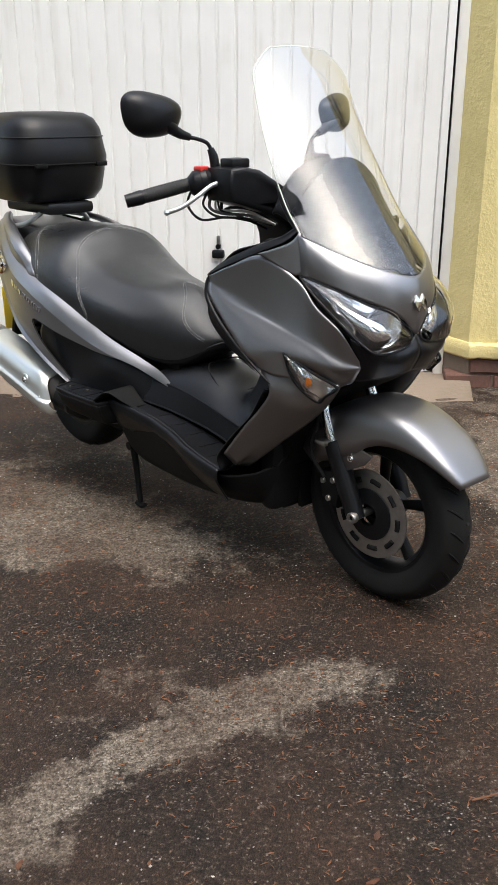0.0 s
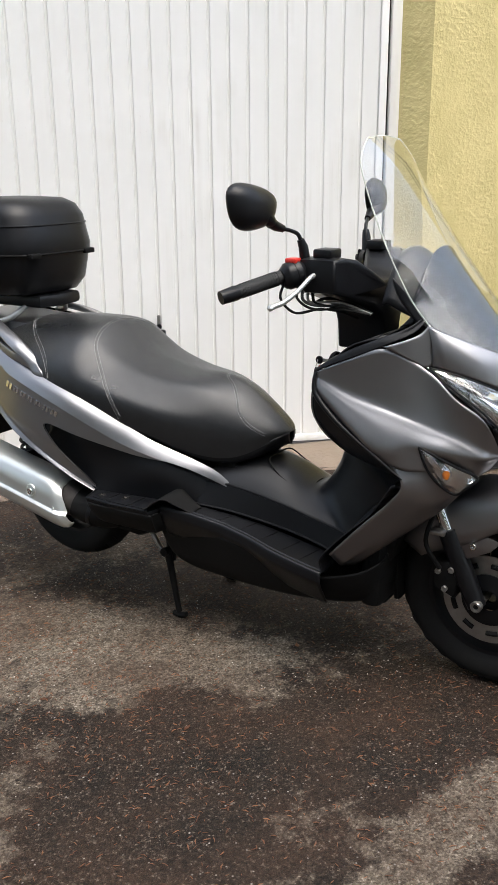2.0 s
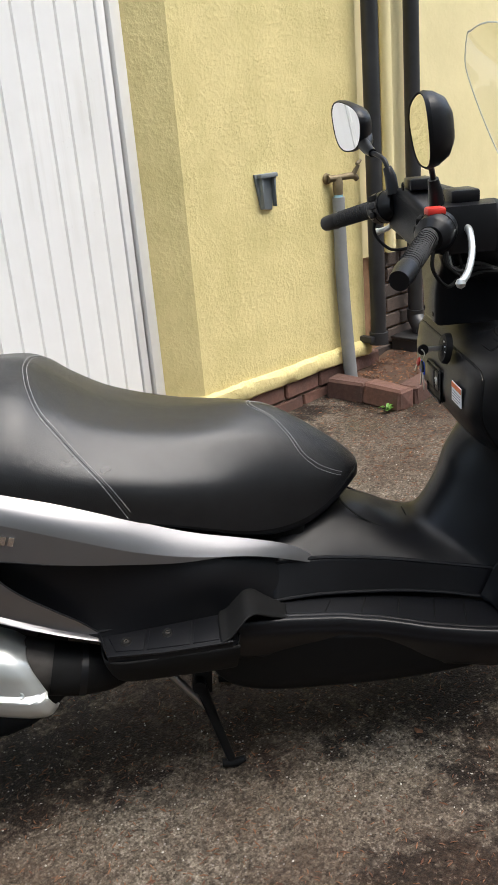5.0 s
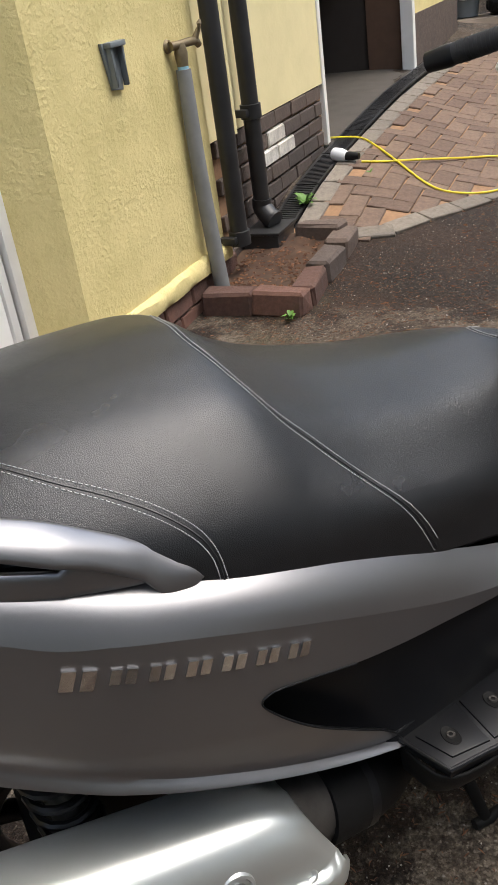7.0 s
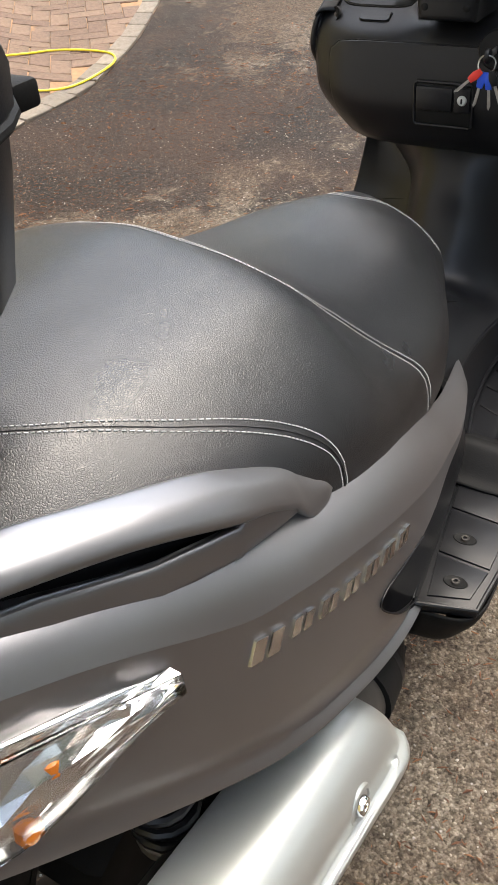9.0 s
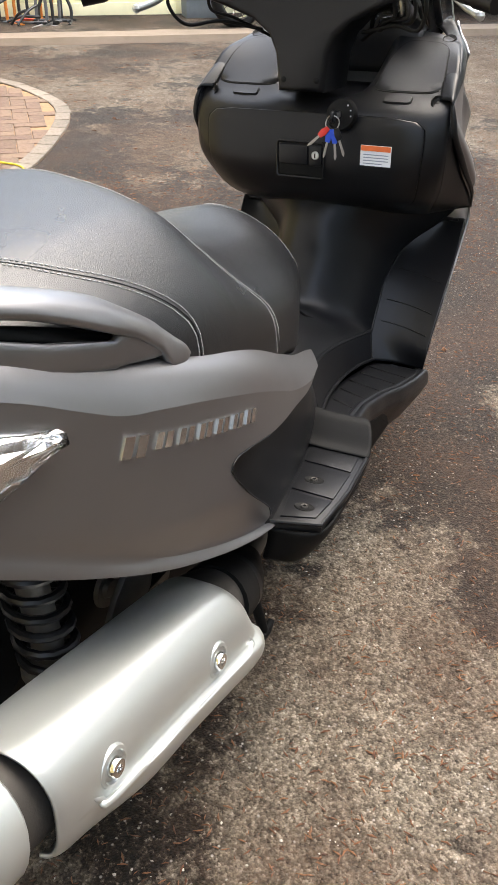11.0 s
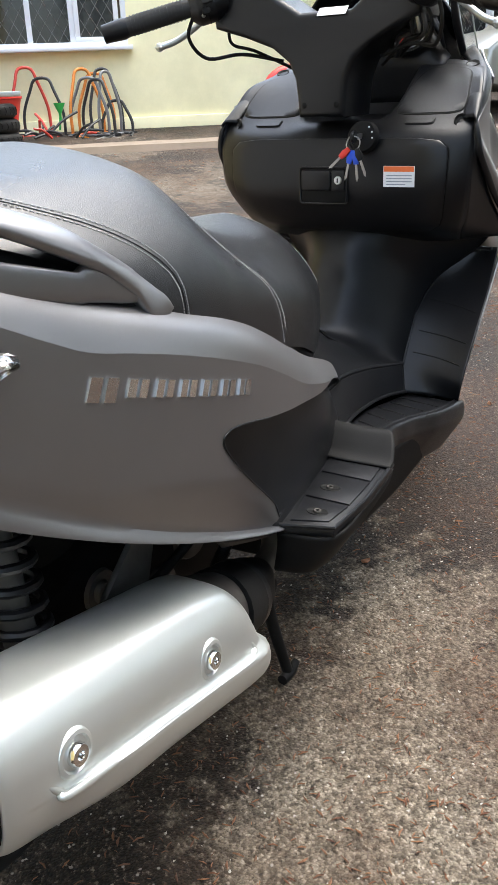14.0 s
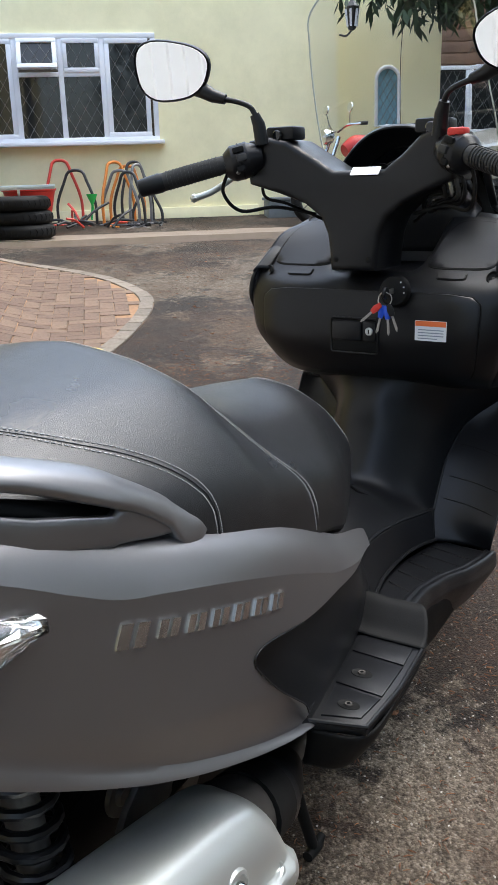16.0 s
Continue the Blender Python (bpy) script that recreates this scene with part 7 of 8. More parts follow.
lantern = thing("wall_lantern", "black iron lantern on the house corner", "lamp", FRONT)
part("bracket", tube_bm([(8.62, -4.14, 2.62), (8.55, -4.20, 2.60), (8.52, -4.26, 2.66)], 0.012, 8, n=10), PIPEBLACK, lantern)
lan = part("cage", lathe_bm([(0.03, 2.66), (0.05, 2.68), (0.085, 2.90), (0.09, 2.92), (0.03, 2.98), (0.008, 3.03)], 6, Matrix.Translation((8.52, -4.26, 0))), PIPEBLACK, lantern)
for k in range(6):
    a = 2 * math.pi * (k + 0.5) / 6
    part("pane", tube_bm([(8.52 + 0.05 * math.cos(a), -4.26 + 0.05 * math.sin(a), 2.70), (8.52 + 0.078 * math.cos(a), -4.26 + 0.078 * math.sin(a), 2.89)], 0.018, 4), WHITEP, lan)

# pavement slab before the house
slab = [[(u, v, (0.505 if u > 6.57 else front_ground(u, v) - 0.02) + 0.006 * noise.noise((u * 2, v * 2, 0))) for v in np.arange(-9.0, 3.6, 0.3)] for u in (6.55, 6.551, 6.60, 7.0, 7.5, 8.0, 8.62)]
slab = [[(u + 0.02 * noise.noise((0, v * 2, 4)) if u < 6.7 else u, v, z) for u, v, z in r] for r in slab]
structure("pavement", grid_bm(slab), CONCRETE, "worn pinkish concrete pavement with a broken edge before the house", "pavement")
moss_strip = [[(u, v, 0.513 + 0.012 * noise.noise((u * 5, v * 5, 2))) for v in np.arange(-4.0, 1.6, 0.12)] for u in (8.36, 8.46, 8.56)]
structure("moss_strip", grid_bm(moss_strip), plain("moss", (0.10, 0.105, 0.03), 0.95, 0, 0.4, 20, 0.9, 60), "strip of moss along the foot of the house", "moss", smooth=True)
# building beyond the wing
structure("wall_far", box_bm(12.0, 12.3, -11.0, -6.4, 0.2, 2.0), CONCRETE, "low stone wall of a further building")
structure("wall_far_upper", box_bm(12.0, 12.3, -11.0, -6.4, 2.62, 4.0), plain("brown_weatherboard", (0.17, 0.10, 0.065), 0.85, 0, 0.25, 5), "brown weatherboarded upper wall")
far_win = thing("window_far", "white casement window in the further building", "window", FRONT, kind="structure")
for a, b in ((-7.25, -6.55), (-7.95, -7.25), (-8.65, -7.95)):
    f = framed(far_win, a, b, 1.62, 2.64, 11.95, 0.06, 0.06)
    leaded(f, a + 0.06, b - 0.06, 1.68, 2.58, 11.98, 0.16, 0.26)
for k, z in enumerate(np.arange(2.66, 3.9, 0.17)):
    part("weatherboard", box_bm(11.965, 12.0, -10.9, -6.4, z, z + 0.155, 0.004), bpy.data.materials["brown_weatherboard"], bpy.data.objects["wall_far_upper"])


# ---- clutter before the house ----
def ring_stand(u, v, z, w, h, colour, turn, lean, label, base=0.34):
    """A bent-tube paddock stand."""
    st = thing("paddock_stand", label, "paddock stand", FRONT @ pose(u, v, z, 0, 0, turn) @ pose(0, 0, 0, 0, lean, 0), "paddock stands by the house")
    part("hoop", tube_bm([(0, -w / 2, 0.05), (0.01, -w / 2 * 0.98, h * 0.45), (0.04, -w * 0.3, h * 0.8), (0.06, -w * 0.16, h * 0.98), (0.06, w * 0.16, h * 0.98), (0.04, w * 0.3, h * 0.8), (0.01, w / 2 * 0.98, h * 0.45), (0, w / 2, 0.05)], 0.017, 10, n=40), colour, st)
    for s in (-1, 1):
        part("foot", tube_bm([(0.0, s * w / 2, 0.05), (-base * 0.5, s * w / 2, 0.035), (-base, s * w / 2 * 0.96, 0.03)], 0.016, 8), colour, st)
        part("caster", lathe_bm([(0.0, -0.02), (0.035, -0.02), (0.035, 0.02), (0.0, 0.02)], 16, pose(0.0, s * (w / 2 + 0.03), 0.035, 90, 0, 0)), RUBBER, st)
    part("cross_bar", tube_bm([(-base * 0.3, -w / 2, 0.06), (-base * 0.3, w / 2, 0.06)], 0.013, 8), colour, st)
    return st


REDTUBE = plain("red_tube_paint", (0.55, 0.05, 0.03), 0.4, 0, 0.15, 20)
ORTUBE = plain("orange_tube_paint", (0.70, 0.24, 0.04), 0.45, 0, 0.15, 20)
BLKTUBE = plain("black_tube_paint", (0.03, 0.03, 0.03), 0.4, 0, 0.2, 20)
GREYTUBE = plain("grey_tube_paint", (0.22, 0.22, 0.22), 0.4, 0.3, 0.15, 20)
SZ = 0.51
ring_stand(8.35, -0.78, SZ, 0.42, 0.78, REDTUBE, 14, 2, "red bent-tube motorcycle paddock stand leaning by the house")
ring_stand(8.30, -0.92, SZ, 0.46, 0.66, BLKTUBE, -18, -2, "black bent-tube motorcycle paddock stand by the house")
ring_stand(8.25, -1.40, SZ, 0.40, 0.74, ORTUBE, 25, 0, "orange bent-tube motorcycle paddock stand by the house")
ring_stand(8.10, -1.42, SZ, 0.46, 0.64, GREYTUBE, -30, -4, "grey bent-tube motorcycle paddock stand by the house")
ring_stand(8.05, -1.52, SZ, 0.42, 0.62, BLKTUBE, -40, -6, "dark bent-tube motorcycle paddock stand by the house")
ring_stand(8.30, -1.62, SZ, 0.36, 0.74, BLKTUBE, 10, 3, "black bent-tube motorcycle paddock stand by the house")
ring_stand(8.12, -1.64, SZ, 0.30, 0.70, GREYTUBE, 35, -3, "scuffed grey paddock stand among the others by the house")
ring_stand(8.36, -1.50, SZ, 0.40, 0.70, ORTUBE, -12, 4, "orange bent-tube motorcycle paddock stand by the house")
ring_stand(8.20, -1.72, SZ, 0.34, 0.40, BLKTUBE, -8, 0, "low black paddock stand by the house")


def tyre_stack():
    for k in range(3):
        ty = part("spare_tyre", lathe_bm([tuple(p) for p in smooth_line([(0.19, -0.05), (0.215, -0.068), (0.26, -0.066), (0.295, -0.04), (0.302, 0), (0.295, 0.04), (0.26, 0.066), (0.215, 0.068), (0.19, 0.05)], 21)], 48), RUBBER, None)
        ty.matrix_world = FRONT @ pose(6.95 + 0.02 * (k == 1), -0.40 + 0.015 * (k - 1), 0.515 + 0.07 + 0.136 * k, 0, 0, 40 * k)
        tagged(ty, "worn black tyre lying in a stack on the pavement", "tyre", "stacked tyres")
        bm = bmesh.new()
        for q in range(30):
            a = 2 * math.pi * q / 30
            tube_bm([(0.300 * math.cos(a), 0.300 * math.sin(a), -0.035), (0.3035 * math.cos(a + 0.06), 0.3035 * math.sin(a + 0.06), 0.0), (0.300 * math.cos(a), 0.300 * math.sin(a), 0.035)], 0.004, 5, bm)
        part("tread", bm, DARK, ty)["kind"] = "stuff"


tyre_stack()
lad = thing("step_ladder", "short aluminium ladder lying across the tyres", "ladder", FRONT)
for v in (-0.05, -0.30):
    part("rail", box_bm(6.78 - v * 0.3, 6.82 - v * 0.3, -0.75, 0.6, 0.985, 1.03, 0.004), SILVER, lad)
for v in (-0.55, -0.2, 0.15, 0.5):
    part("rung", box_bm(6.80, 6.90, v - 0.012, v + 0.012, 0.995, 1.02, 0.003), SILVER, lad)
for v in (-0.40, -0.12):
    part("leg", box_bm(6.80, 6.83, v - 0.012, v + 0.012, 0.93, 0.99, 0.003), SILVER, lad)
tub = thing("red_tub", "red plastic tub behind the tyres", "tub", FRONT)
part("body", lathe_bm([(0.02, 0.0), (0.20, 0.0), (0.27, 0.30), (0.285, 0.31), (0.285, 0.33), (0.255, 0.32), (0.19, 0.02)], 32, Matrix.Translation((7.55, -0.45, 0.66))), REDP, tub)
part("stand_box", box_bm(7.35, 7.75, -0.65, -0.25, 0.505, 0.66, 0.01), DIMWALL, tub)
bucket = thing("bucket", "dark bucket with a pale handle by the tyres", "bucket", FRONT)
BU, BV, BZ = 6.84, 0.06, 0.513
part("body", lathe_bm([(0.02, 0.0), (0.11, 0.0), (0.135, 0.24), (0.142, 0.25), (0.13, 0.24), (0.10, 0.02)], 28, Matrix.Translation((BU, BV, BZ))), GREYPL, bucket)
part("handle", tube_bm([(BU - 0.06, BV - 0.13, BZ + 0.24), (BU - 0.12, BV - 0.07, BZ + 0.16), (BU - 0.12, BV + 0.04, BZ + 0.16), (BU - 0.06, BV + 0.12, BZ + 0.24)], 0.008, 8, n=14), WHITEP, bucket)
pile = thing("scrap_pile", "tangle of black tubes and red straps on the pavement", "scrap", FRONT)
random.seed(5)
for k in range(14):
    p0 = Vector((8.0 + random.uniform(-0.25, 0.2), -1.05 + random.uniform(-0.28, 0.22), SZ + 0.03 + random.uniform(0, 0.06)))
    p1 = p0 + Vector((random.uniform(-0.2, 0.2), random.uniform(-0.35, 0.3), random.uniform(-0.02, 0.24)))
    p1.z = max(p1.z, SZ + 0.02)
    part("tube", tube_bm([p0, (p0 + p1) / 2 + Vector((0, 0, 0.03)), p1], 0.014, 8, n=8), BLKTUBE if k % 4 else REDTUBE, pile)
fun = thing("green_funnel", "bright green plastic funnel stuck among the stands", "funnel", FRONT)
part("cone", lathe_bm([(0.012, -0.10), (0.015, 0.0), (0.06, 0.10), (0.062, 0.11), (0.055, 0.10)], 20, pose(8.0, -1.10, 0.80, 0, 0, 0)), plain("green_plastic", (0.04, 0.45, 0.08), 0.4, 0, 0.1, 30), fun)
part("spout", tube_bm([(8.0, -1.10, 0.80), (8.0, -1.08, 0.63)], 0.012, 8), bpy.data.materials["green_plastic"], fun)
crate = thing("storage_box", "grey plastic box at the foot of the house", "box", FRONT)
part("body", box_bm(8.2, 8.5, -3.55, -3.15, SZ, SZ + 0.26, 0.02), GREYPL, crate)
part("lid", box_bm(8.18, 8.52, -3.57, -3.13, SZ + 0.255, SZ + 0.29, 0.01), GREYPL, crate)


# ---- motorcycle parked by the house ----
def far_motorcycle():
    m = thing("motorcycle", "red and black motorcycle with chrome parts parked by the house", "motorcycle", FRONT @ pose(7.7, -4.22, 0.49, 0, 0, 105))
    for x in (-0.68, 0.68):
        w = part("wheel", lathe_bm([tuple(p) for p in smooth_line([(0.22, -0.04), (0.25, -0.06), (0.29, -0.05), (0.305, 0), (0.29, 0.05), (0.25, 0.06), (0.22, 0.04)], 17)], 40, pose(x, 0, 0.31, 90, 0, 0)), RUBBER, m)
        part("rim", lathe_bm([(0.205, -0.035), (0.225, -0.035), (0.225, 0.035), (0.205, 0.035)], 40, pose(x, 0, 0.31, 90, 0, 0), close=True), CHROME, w)
        part("hub", lathe_bm([(0.0, -0.05), (0.05, -0.05), (0.05, 0.05), (0, 0.05)], 20, pose(x, 0, 0.31, 90, 0, 0)), CHROME, w)
        for k in range(10):
            a = 2 * math.pi * k / 10
            part("spoke", tube_bm([(x, 0.03 * (-1) ** k, 0.31), (x + 0.21 * math.cos(a), 0, 0.31 + 0.21 * math.sin(a))], 0.005, 5), CHROME, w)
    part("tank", tube_bm([(0.32, 0, 0.80), (0.18, 0, 0.84), (0.0, 0, 0.83), (-0.10, 0, 0.78)], [0.07, 0.13, 0.13, 0.07], 18, n=14), REDP, m, "red fuel tank")
    part("seat", tube_bm([(-0.08, 0, 0.78), (-0.3, 0, 0.74), (-0.62, 0, 0.80)], [0.07, 0.11, 0.08], 14, n=12), LEATHER, m)
    part("tail_box", box_bm(-0.85, -0.45, -0.14, 0.14, 0.62, 0.78, 0.04), DARK, m)
    part("engine", box_bm(-0.18, 0.22, -0.16, 0.16, 0.28, 0.62, 0.05), STEEL, m)
    for k in range(5):
        part("fin", box_bm(-0.12, 0.18, -0.18, 0.18, 0.46 + 0.035 * k, 0.472 + 0.035 * k, 0.003), CHROME, m)
    for s in (-1, 1):
        part("fork", tube_bm([(0.68, 0.09 * s, 0.31), (0.44, 0.09 * s, 0.95)], 0.022, 10), CHROME, m)
        part("bar", tube_bm([(0.42, 0.03 * s, 1.0), (0.40, 0.2 * s, 1.06), (0.32, 0.36 * s, 1.07)], 0.014, 8, n=10), CHROME, m)
        part("grip", tube_bm([(0.34, 0.30 * s, 1.07), (0.28, 0.42 * s, 1.07)], 0.019, 8), GRIP, m)
        part("mirror_stem", tube_bm([(0.38, 0.22 * s, 1.07), (0.40, 0.25 * s, 1.2)], 0.006, 6), CHROME, m)
        part("mirror", lathe_bm([(0, 0.012), (0.05, 0.008), (0.055, 0), (0.05, -0.008), (0, -0.012)], 16, pose(0.40, 0.26 * s, 1.24, 0, 80, 0)), CHROME, m)
        part("exhaust", tube_bm([(0.15, 0.17 * s, 0.40), (0.05, 0.19 * s, 0.24), (-0.4, 0.2 * s, 0.26), (-0.8, 0.21 * s, 0.33)], 0.035, 12, n=18), CHROME, m)
    part("headlight", lathe_bm([(0.0, 0.10), (0.08, 0.09), (0.09, 0.06), (0.07, -0.02), (0.0, -0.06)], 20, pose(0.50, 0, 0.95, 0, 90, 0)), CHROME, m)
    part("front_mudguard", tube_bm([(0.98, 0, 0.40), (0.88, 0, 0.58), (0.68, 0, 0.655), (0.48, 0, 0.58)], 0.06, 10, n=14), REDP, m)
    part("aerial", tube_bm([(-0.4, 0.05, 0.8), (-0.35, 0.1, 1.8), (-0.5, 0.0, 2.6)], 0.004, 5, n=14), DARK, m)


far_motorcycle()


# ---- car at the end of the yard ----
def parked_car(u, v, z, turn, colour, label):
    c = thing("car", label, "car", FRONT @ pose(u, v, z, 0, 0, turn))
    prof = [(-2.1, 0.30), (-2.15, 0.62), (-2.05, 0.85), (-1.7, 0.98), (-1.2, 1.42), (-0.4, 1.50), (0.5, 1.46), (1.1, 1.02), (1.9, 0.90), (2.15, 0.72), (2.2, 0.34), (1.75, 0.24), (-1.7, 0.24)]
    part("body", prism_bm(prof, -0.86, 0.86, "y", 0.06, seg=3), colour, c)
    for s in (-1, 1):
        part("window", prism_bm([(-1.1, 1.02), (-0.95, 1.36), (-0.35, 1.42), (0.45, 1.38), (0.88, 1.02)], 0.862 * s, 0.872 * s, "y", 0.003), PANE, c)
        part("sill", box_bm(-1.0, 1.0, 0.84 * s - 0.03, 0.84 * s + 0.03, 0.22, 0.34, 0.02), DARK, c)
        for x in (-1.32, 1.38):
            w = part("wheel", lathe_bm([tuple(p) for p in smooth_line([(0.20, -0.1), (0.26, -0.11), (0.315, -0.09), (0.325, 0), (0.315, 0.09), (0.26, 0.11), (0.20, 0.1)], 17)], 40, pose(x, 0.80 * s, 0.325, 90, 0, 0)), RUBBER, c)
            rim = part("rim", lathe_bm([(0.21, 0.0), (0.215, 0.03), (0.20, 0.04), (0.19, 0.0)], 40, pose(x, 0.88 * s, 0.325, 90 * (1 if s < 0 else -1), 0, 0), close=True), SILVER, w)
            part("arch", lathe_bm([(0.33, -0.04), (0.37, -0.04), (0.37, 0.04), (0.33, 0.04)], 40, pose(x, 0.845 * s, 0.335, 90, 0, 0), close=True), DARK, c)
            for k in range(5):
                a = 2 * math.pi * k / 5 + 0.3
                part("spoke", tube_bm([(x, 0.895 * s, 0.325), (x + 0.2 * math.cos(a), 0.90 * s, 0.325 + 0.2 * math.sin(a))], [0.035, 0.022], 8), SILVER, w)
    part("rear_lamp", box_bm(-2.16, -2.05, -0.8, -0.55, 0.70, 0.85, 0.02), REDLENS, c)
    return c


parked_car(9.4, -8.15, 0.60, 100, plain("pale_champagne_car_paint", (0.46, 0.44, 0.37), 0.3, 0.4, 0.05, 4, coat=0.6), "pale champagne parked car with five-spoke alloy wheels")


# nails left in the pier, and a crumpled bag hanging in the garage
for u, z in ((0.43, 1.815), (0.651, 1.831)):
    nail = thing("nail", "small rusty nail stuck in yellow render", "nail", FRONT, "nails in the pier")
    part("shank", tube_bm([(u, 0.01, z), (u, -0.014, z + 0.001)], 0.0028, 8), IRON, nail)
    part("head", lathe_bm([(0, 0.0012), (0.0055, 0.001), (0.006, -0.001), (0, -0.0012)], 12, pose(u, -0.014, z + 0.001, 90, 0, 0)), IRON, nail)
random.seed(41)
bm = bmesh.new()
bmesh.ops.create_icosphere(bm, subdivisions=4, radius=1)
for v in bm.verts:
    c = v.co.copy()
    k = 1 + 0.22 * noise.noise(c * 2.3) + 0.10 * abs(noise.noise(c * 4.5 + Vector((3, 1, 7)))) + 0.04 * noise.noise(c * 12)
    v.co = Vector((c.x * 0.10 * k, c.y * 0.08 * k, c.z * 0.15 * k + 0.02))
bag = thing("plastic_bag", "crumpled pale grey plastic bag hanging in the garage", "bag", FRONT @ pose(4.40, 0.56, 1.06))
part("sack", bm, plain("grey_polythene", (0.30, 0.30, 0.305), 0.3, 0, 0.3, 20), bag, smooth=False)
part("loop", tube_bm([(0.0, 0.0, 0.22), (0.01, 0.0, 0.5), (0.0, 0.0, 1.40)], 0.004, 6), IRON, bag, "string up to the ceiling")


# ---- channel drain along the garages ----
drain = thing("channel_drain", "black slotted drain channel along the garage walls", "drain", FRONT, kind="structure")
for k in range(9):
    u0 = 1.47 + 0.42 * k
    zz = [front_ground(u, -0.06) + 0.014 for u in (u0, u0 + 0.41)]
    bm = bmesh.new()
    for vv0, vv1 in ((-0.125, -0.112), (-0.018, -0.005)):
        q = [bm.verts.new((u, v, z)) for u, v, z in ((u0, vv0, zz[0]), (u0 + 0.41, vv0, zz[1]), (u0 + 0.41, vv1, zz[1]), (u0, vv1, zz[0]))]
        bm.faces.new(q)
    for j in range(23):
        f0, f1 = j / 23, (j + 0.55) / 23
        q = [bm.verts.new((u0 + 0.41 * f, v, zz[0] * (1 - f) + zz[1] * f)) for f, v in ((f0, -0.112), (f1, -0.112), (f1, -0.018), (f0, -0.018))]
        bm.faces.new(q)
    g = part("grating", bm, PIPEBLACK, drain, smooth=False)
    s = g.modifiers.new("depth", "SOLIDIFY")
    s.thickness, s.offset = 0.008, 1
bed = [[(u, v, front_ground(u, v) + 0.004) for v in (-0.13, -0.002)] for u in np.linspace(1.46, 5.3, 30)]
part("trough", grid_bm(bed), DARK, drain, smooth=False)

# ---- yellow cable and its socket ----
cable = thing("extension_cable", "yellow extension cable looped on the paving", "cable", FRONT)
loop = [(2.60, 0.06), (2.56, -0.14), (2.42, -0.27), (2.245, -0.416), (2.05, -0.60), (2.0, -0.72), (2.06, -0.86), (2.177, -0.976), (2.36, -1.10), (2.50, -1.10), (2.60, -0.98), (2.636, -0.824), (2.55, -0.70), (2.324, -0.526), (2.20, -0.36), (2.16, -0.26)]
part("lead", tube_bm([(u, v, front_ground(u, v) + 0.022 + (0.012 if i in (3, 13) and i == 13 else 0)) for i, (u, v) in enumerate(loop)], 0.0055, 8, n=110), plain("yellow_pvc", (0.72, 0.60, 0.03), 0.45, 0, 0.08, 20), cable)
zs = front_ground(2.19, -0.16) + 0.04
sock = part("socket", tube_bm([(2.16, -0.25, zs), (2.165, -0.215, zs), (2.17, -0.18, zs + 0.002)], [0.016, 0.02, 0.022], 12), BLACK, cable, "black and white trailing socket")
part("cover", tube_bm([(2.17, -0.185, zs), (2.18, -0.15, zs + 0.005), (2.195, -0.11, zs + 0.01)], [0.024, 0.034, 0.03], 14), WHITEP, sock)


# ---- weeds and conifer ----
def weed(u, v, n, size, seed):
    random.seed(seed)
    w = thing("weed", "small bright green weed growing at a joint", "weed", FRONT @ pose(u, v, front_ground(u, v) + 0.01), "weeds")
    for k in range(n):
        a = random.uniform(0, 6.28)
        r, h = size * random.uniform(0.5, 1), size * random.uniform(0.25, 0.8)
        c, s = math.cos(a), math.sin(a)
        rows = []
        for f in np.linspace(0, 1, 5):
            wd = size * 0.16 * math.sin(math.pi * (0.08 + 0.92 * f)) + 0.0005
            x, z = r * f, h * math.sin(f * 2.2)
            rows.append([(x * c - wd * s, x * s + wd * c, z), (x * c, x * s, z - wd * 0.3), (x * c + wd * s, x * s - wd * c, z)])
        part("leaf", grid_bm(rows), WEED, w)


weed(1.695, -0.116, 16, 0.075, 1)
weed(0.66, -0.40, 12, 0.04, 2)
weed(2.28, -0.20, 7, 0.025, 3)
weed(2.05, -0.33, 6, 0.03, 4)


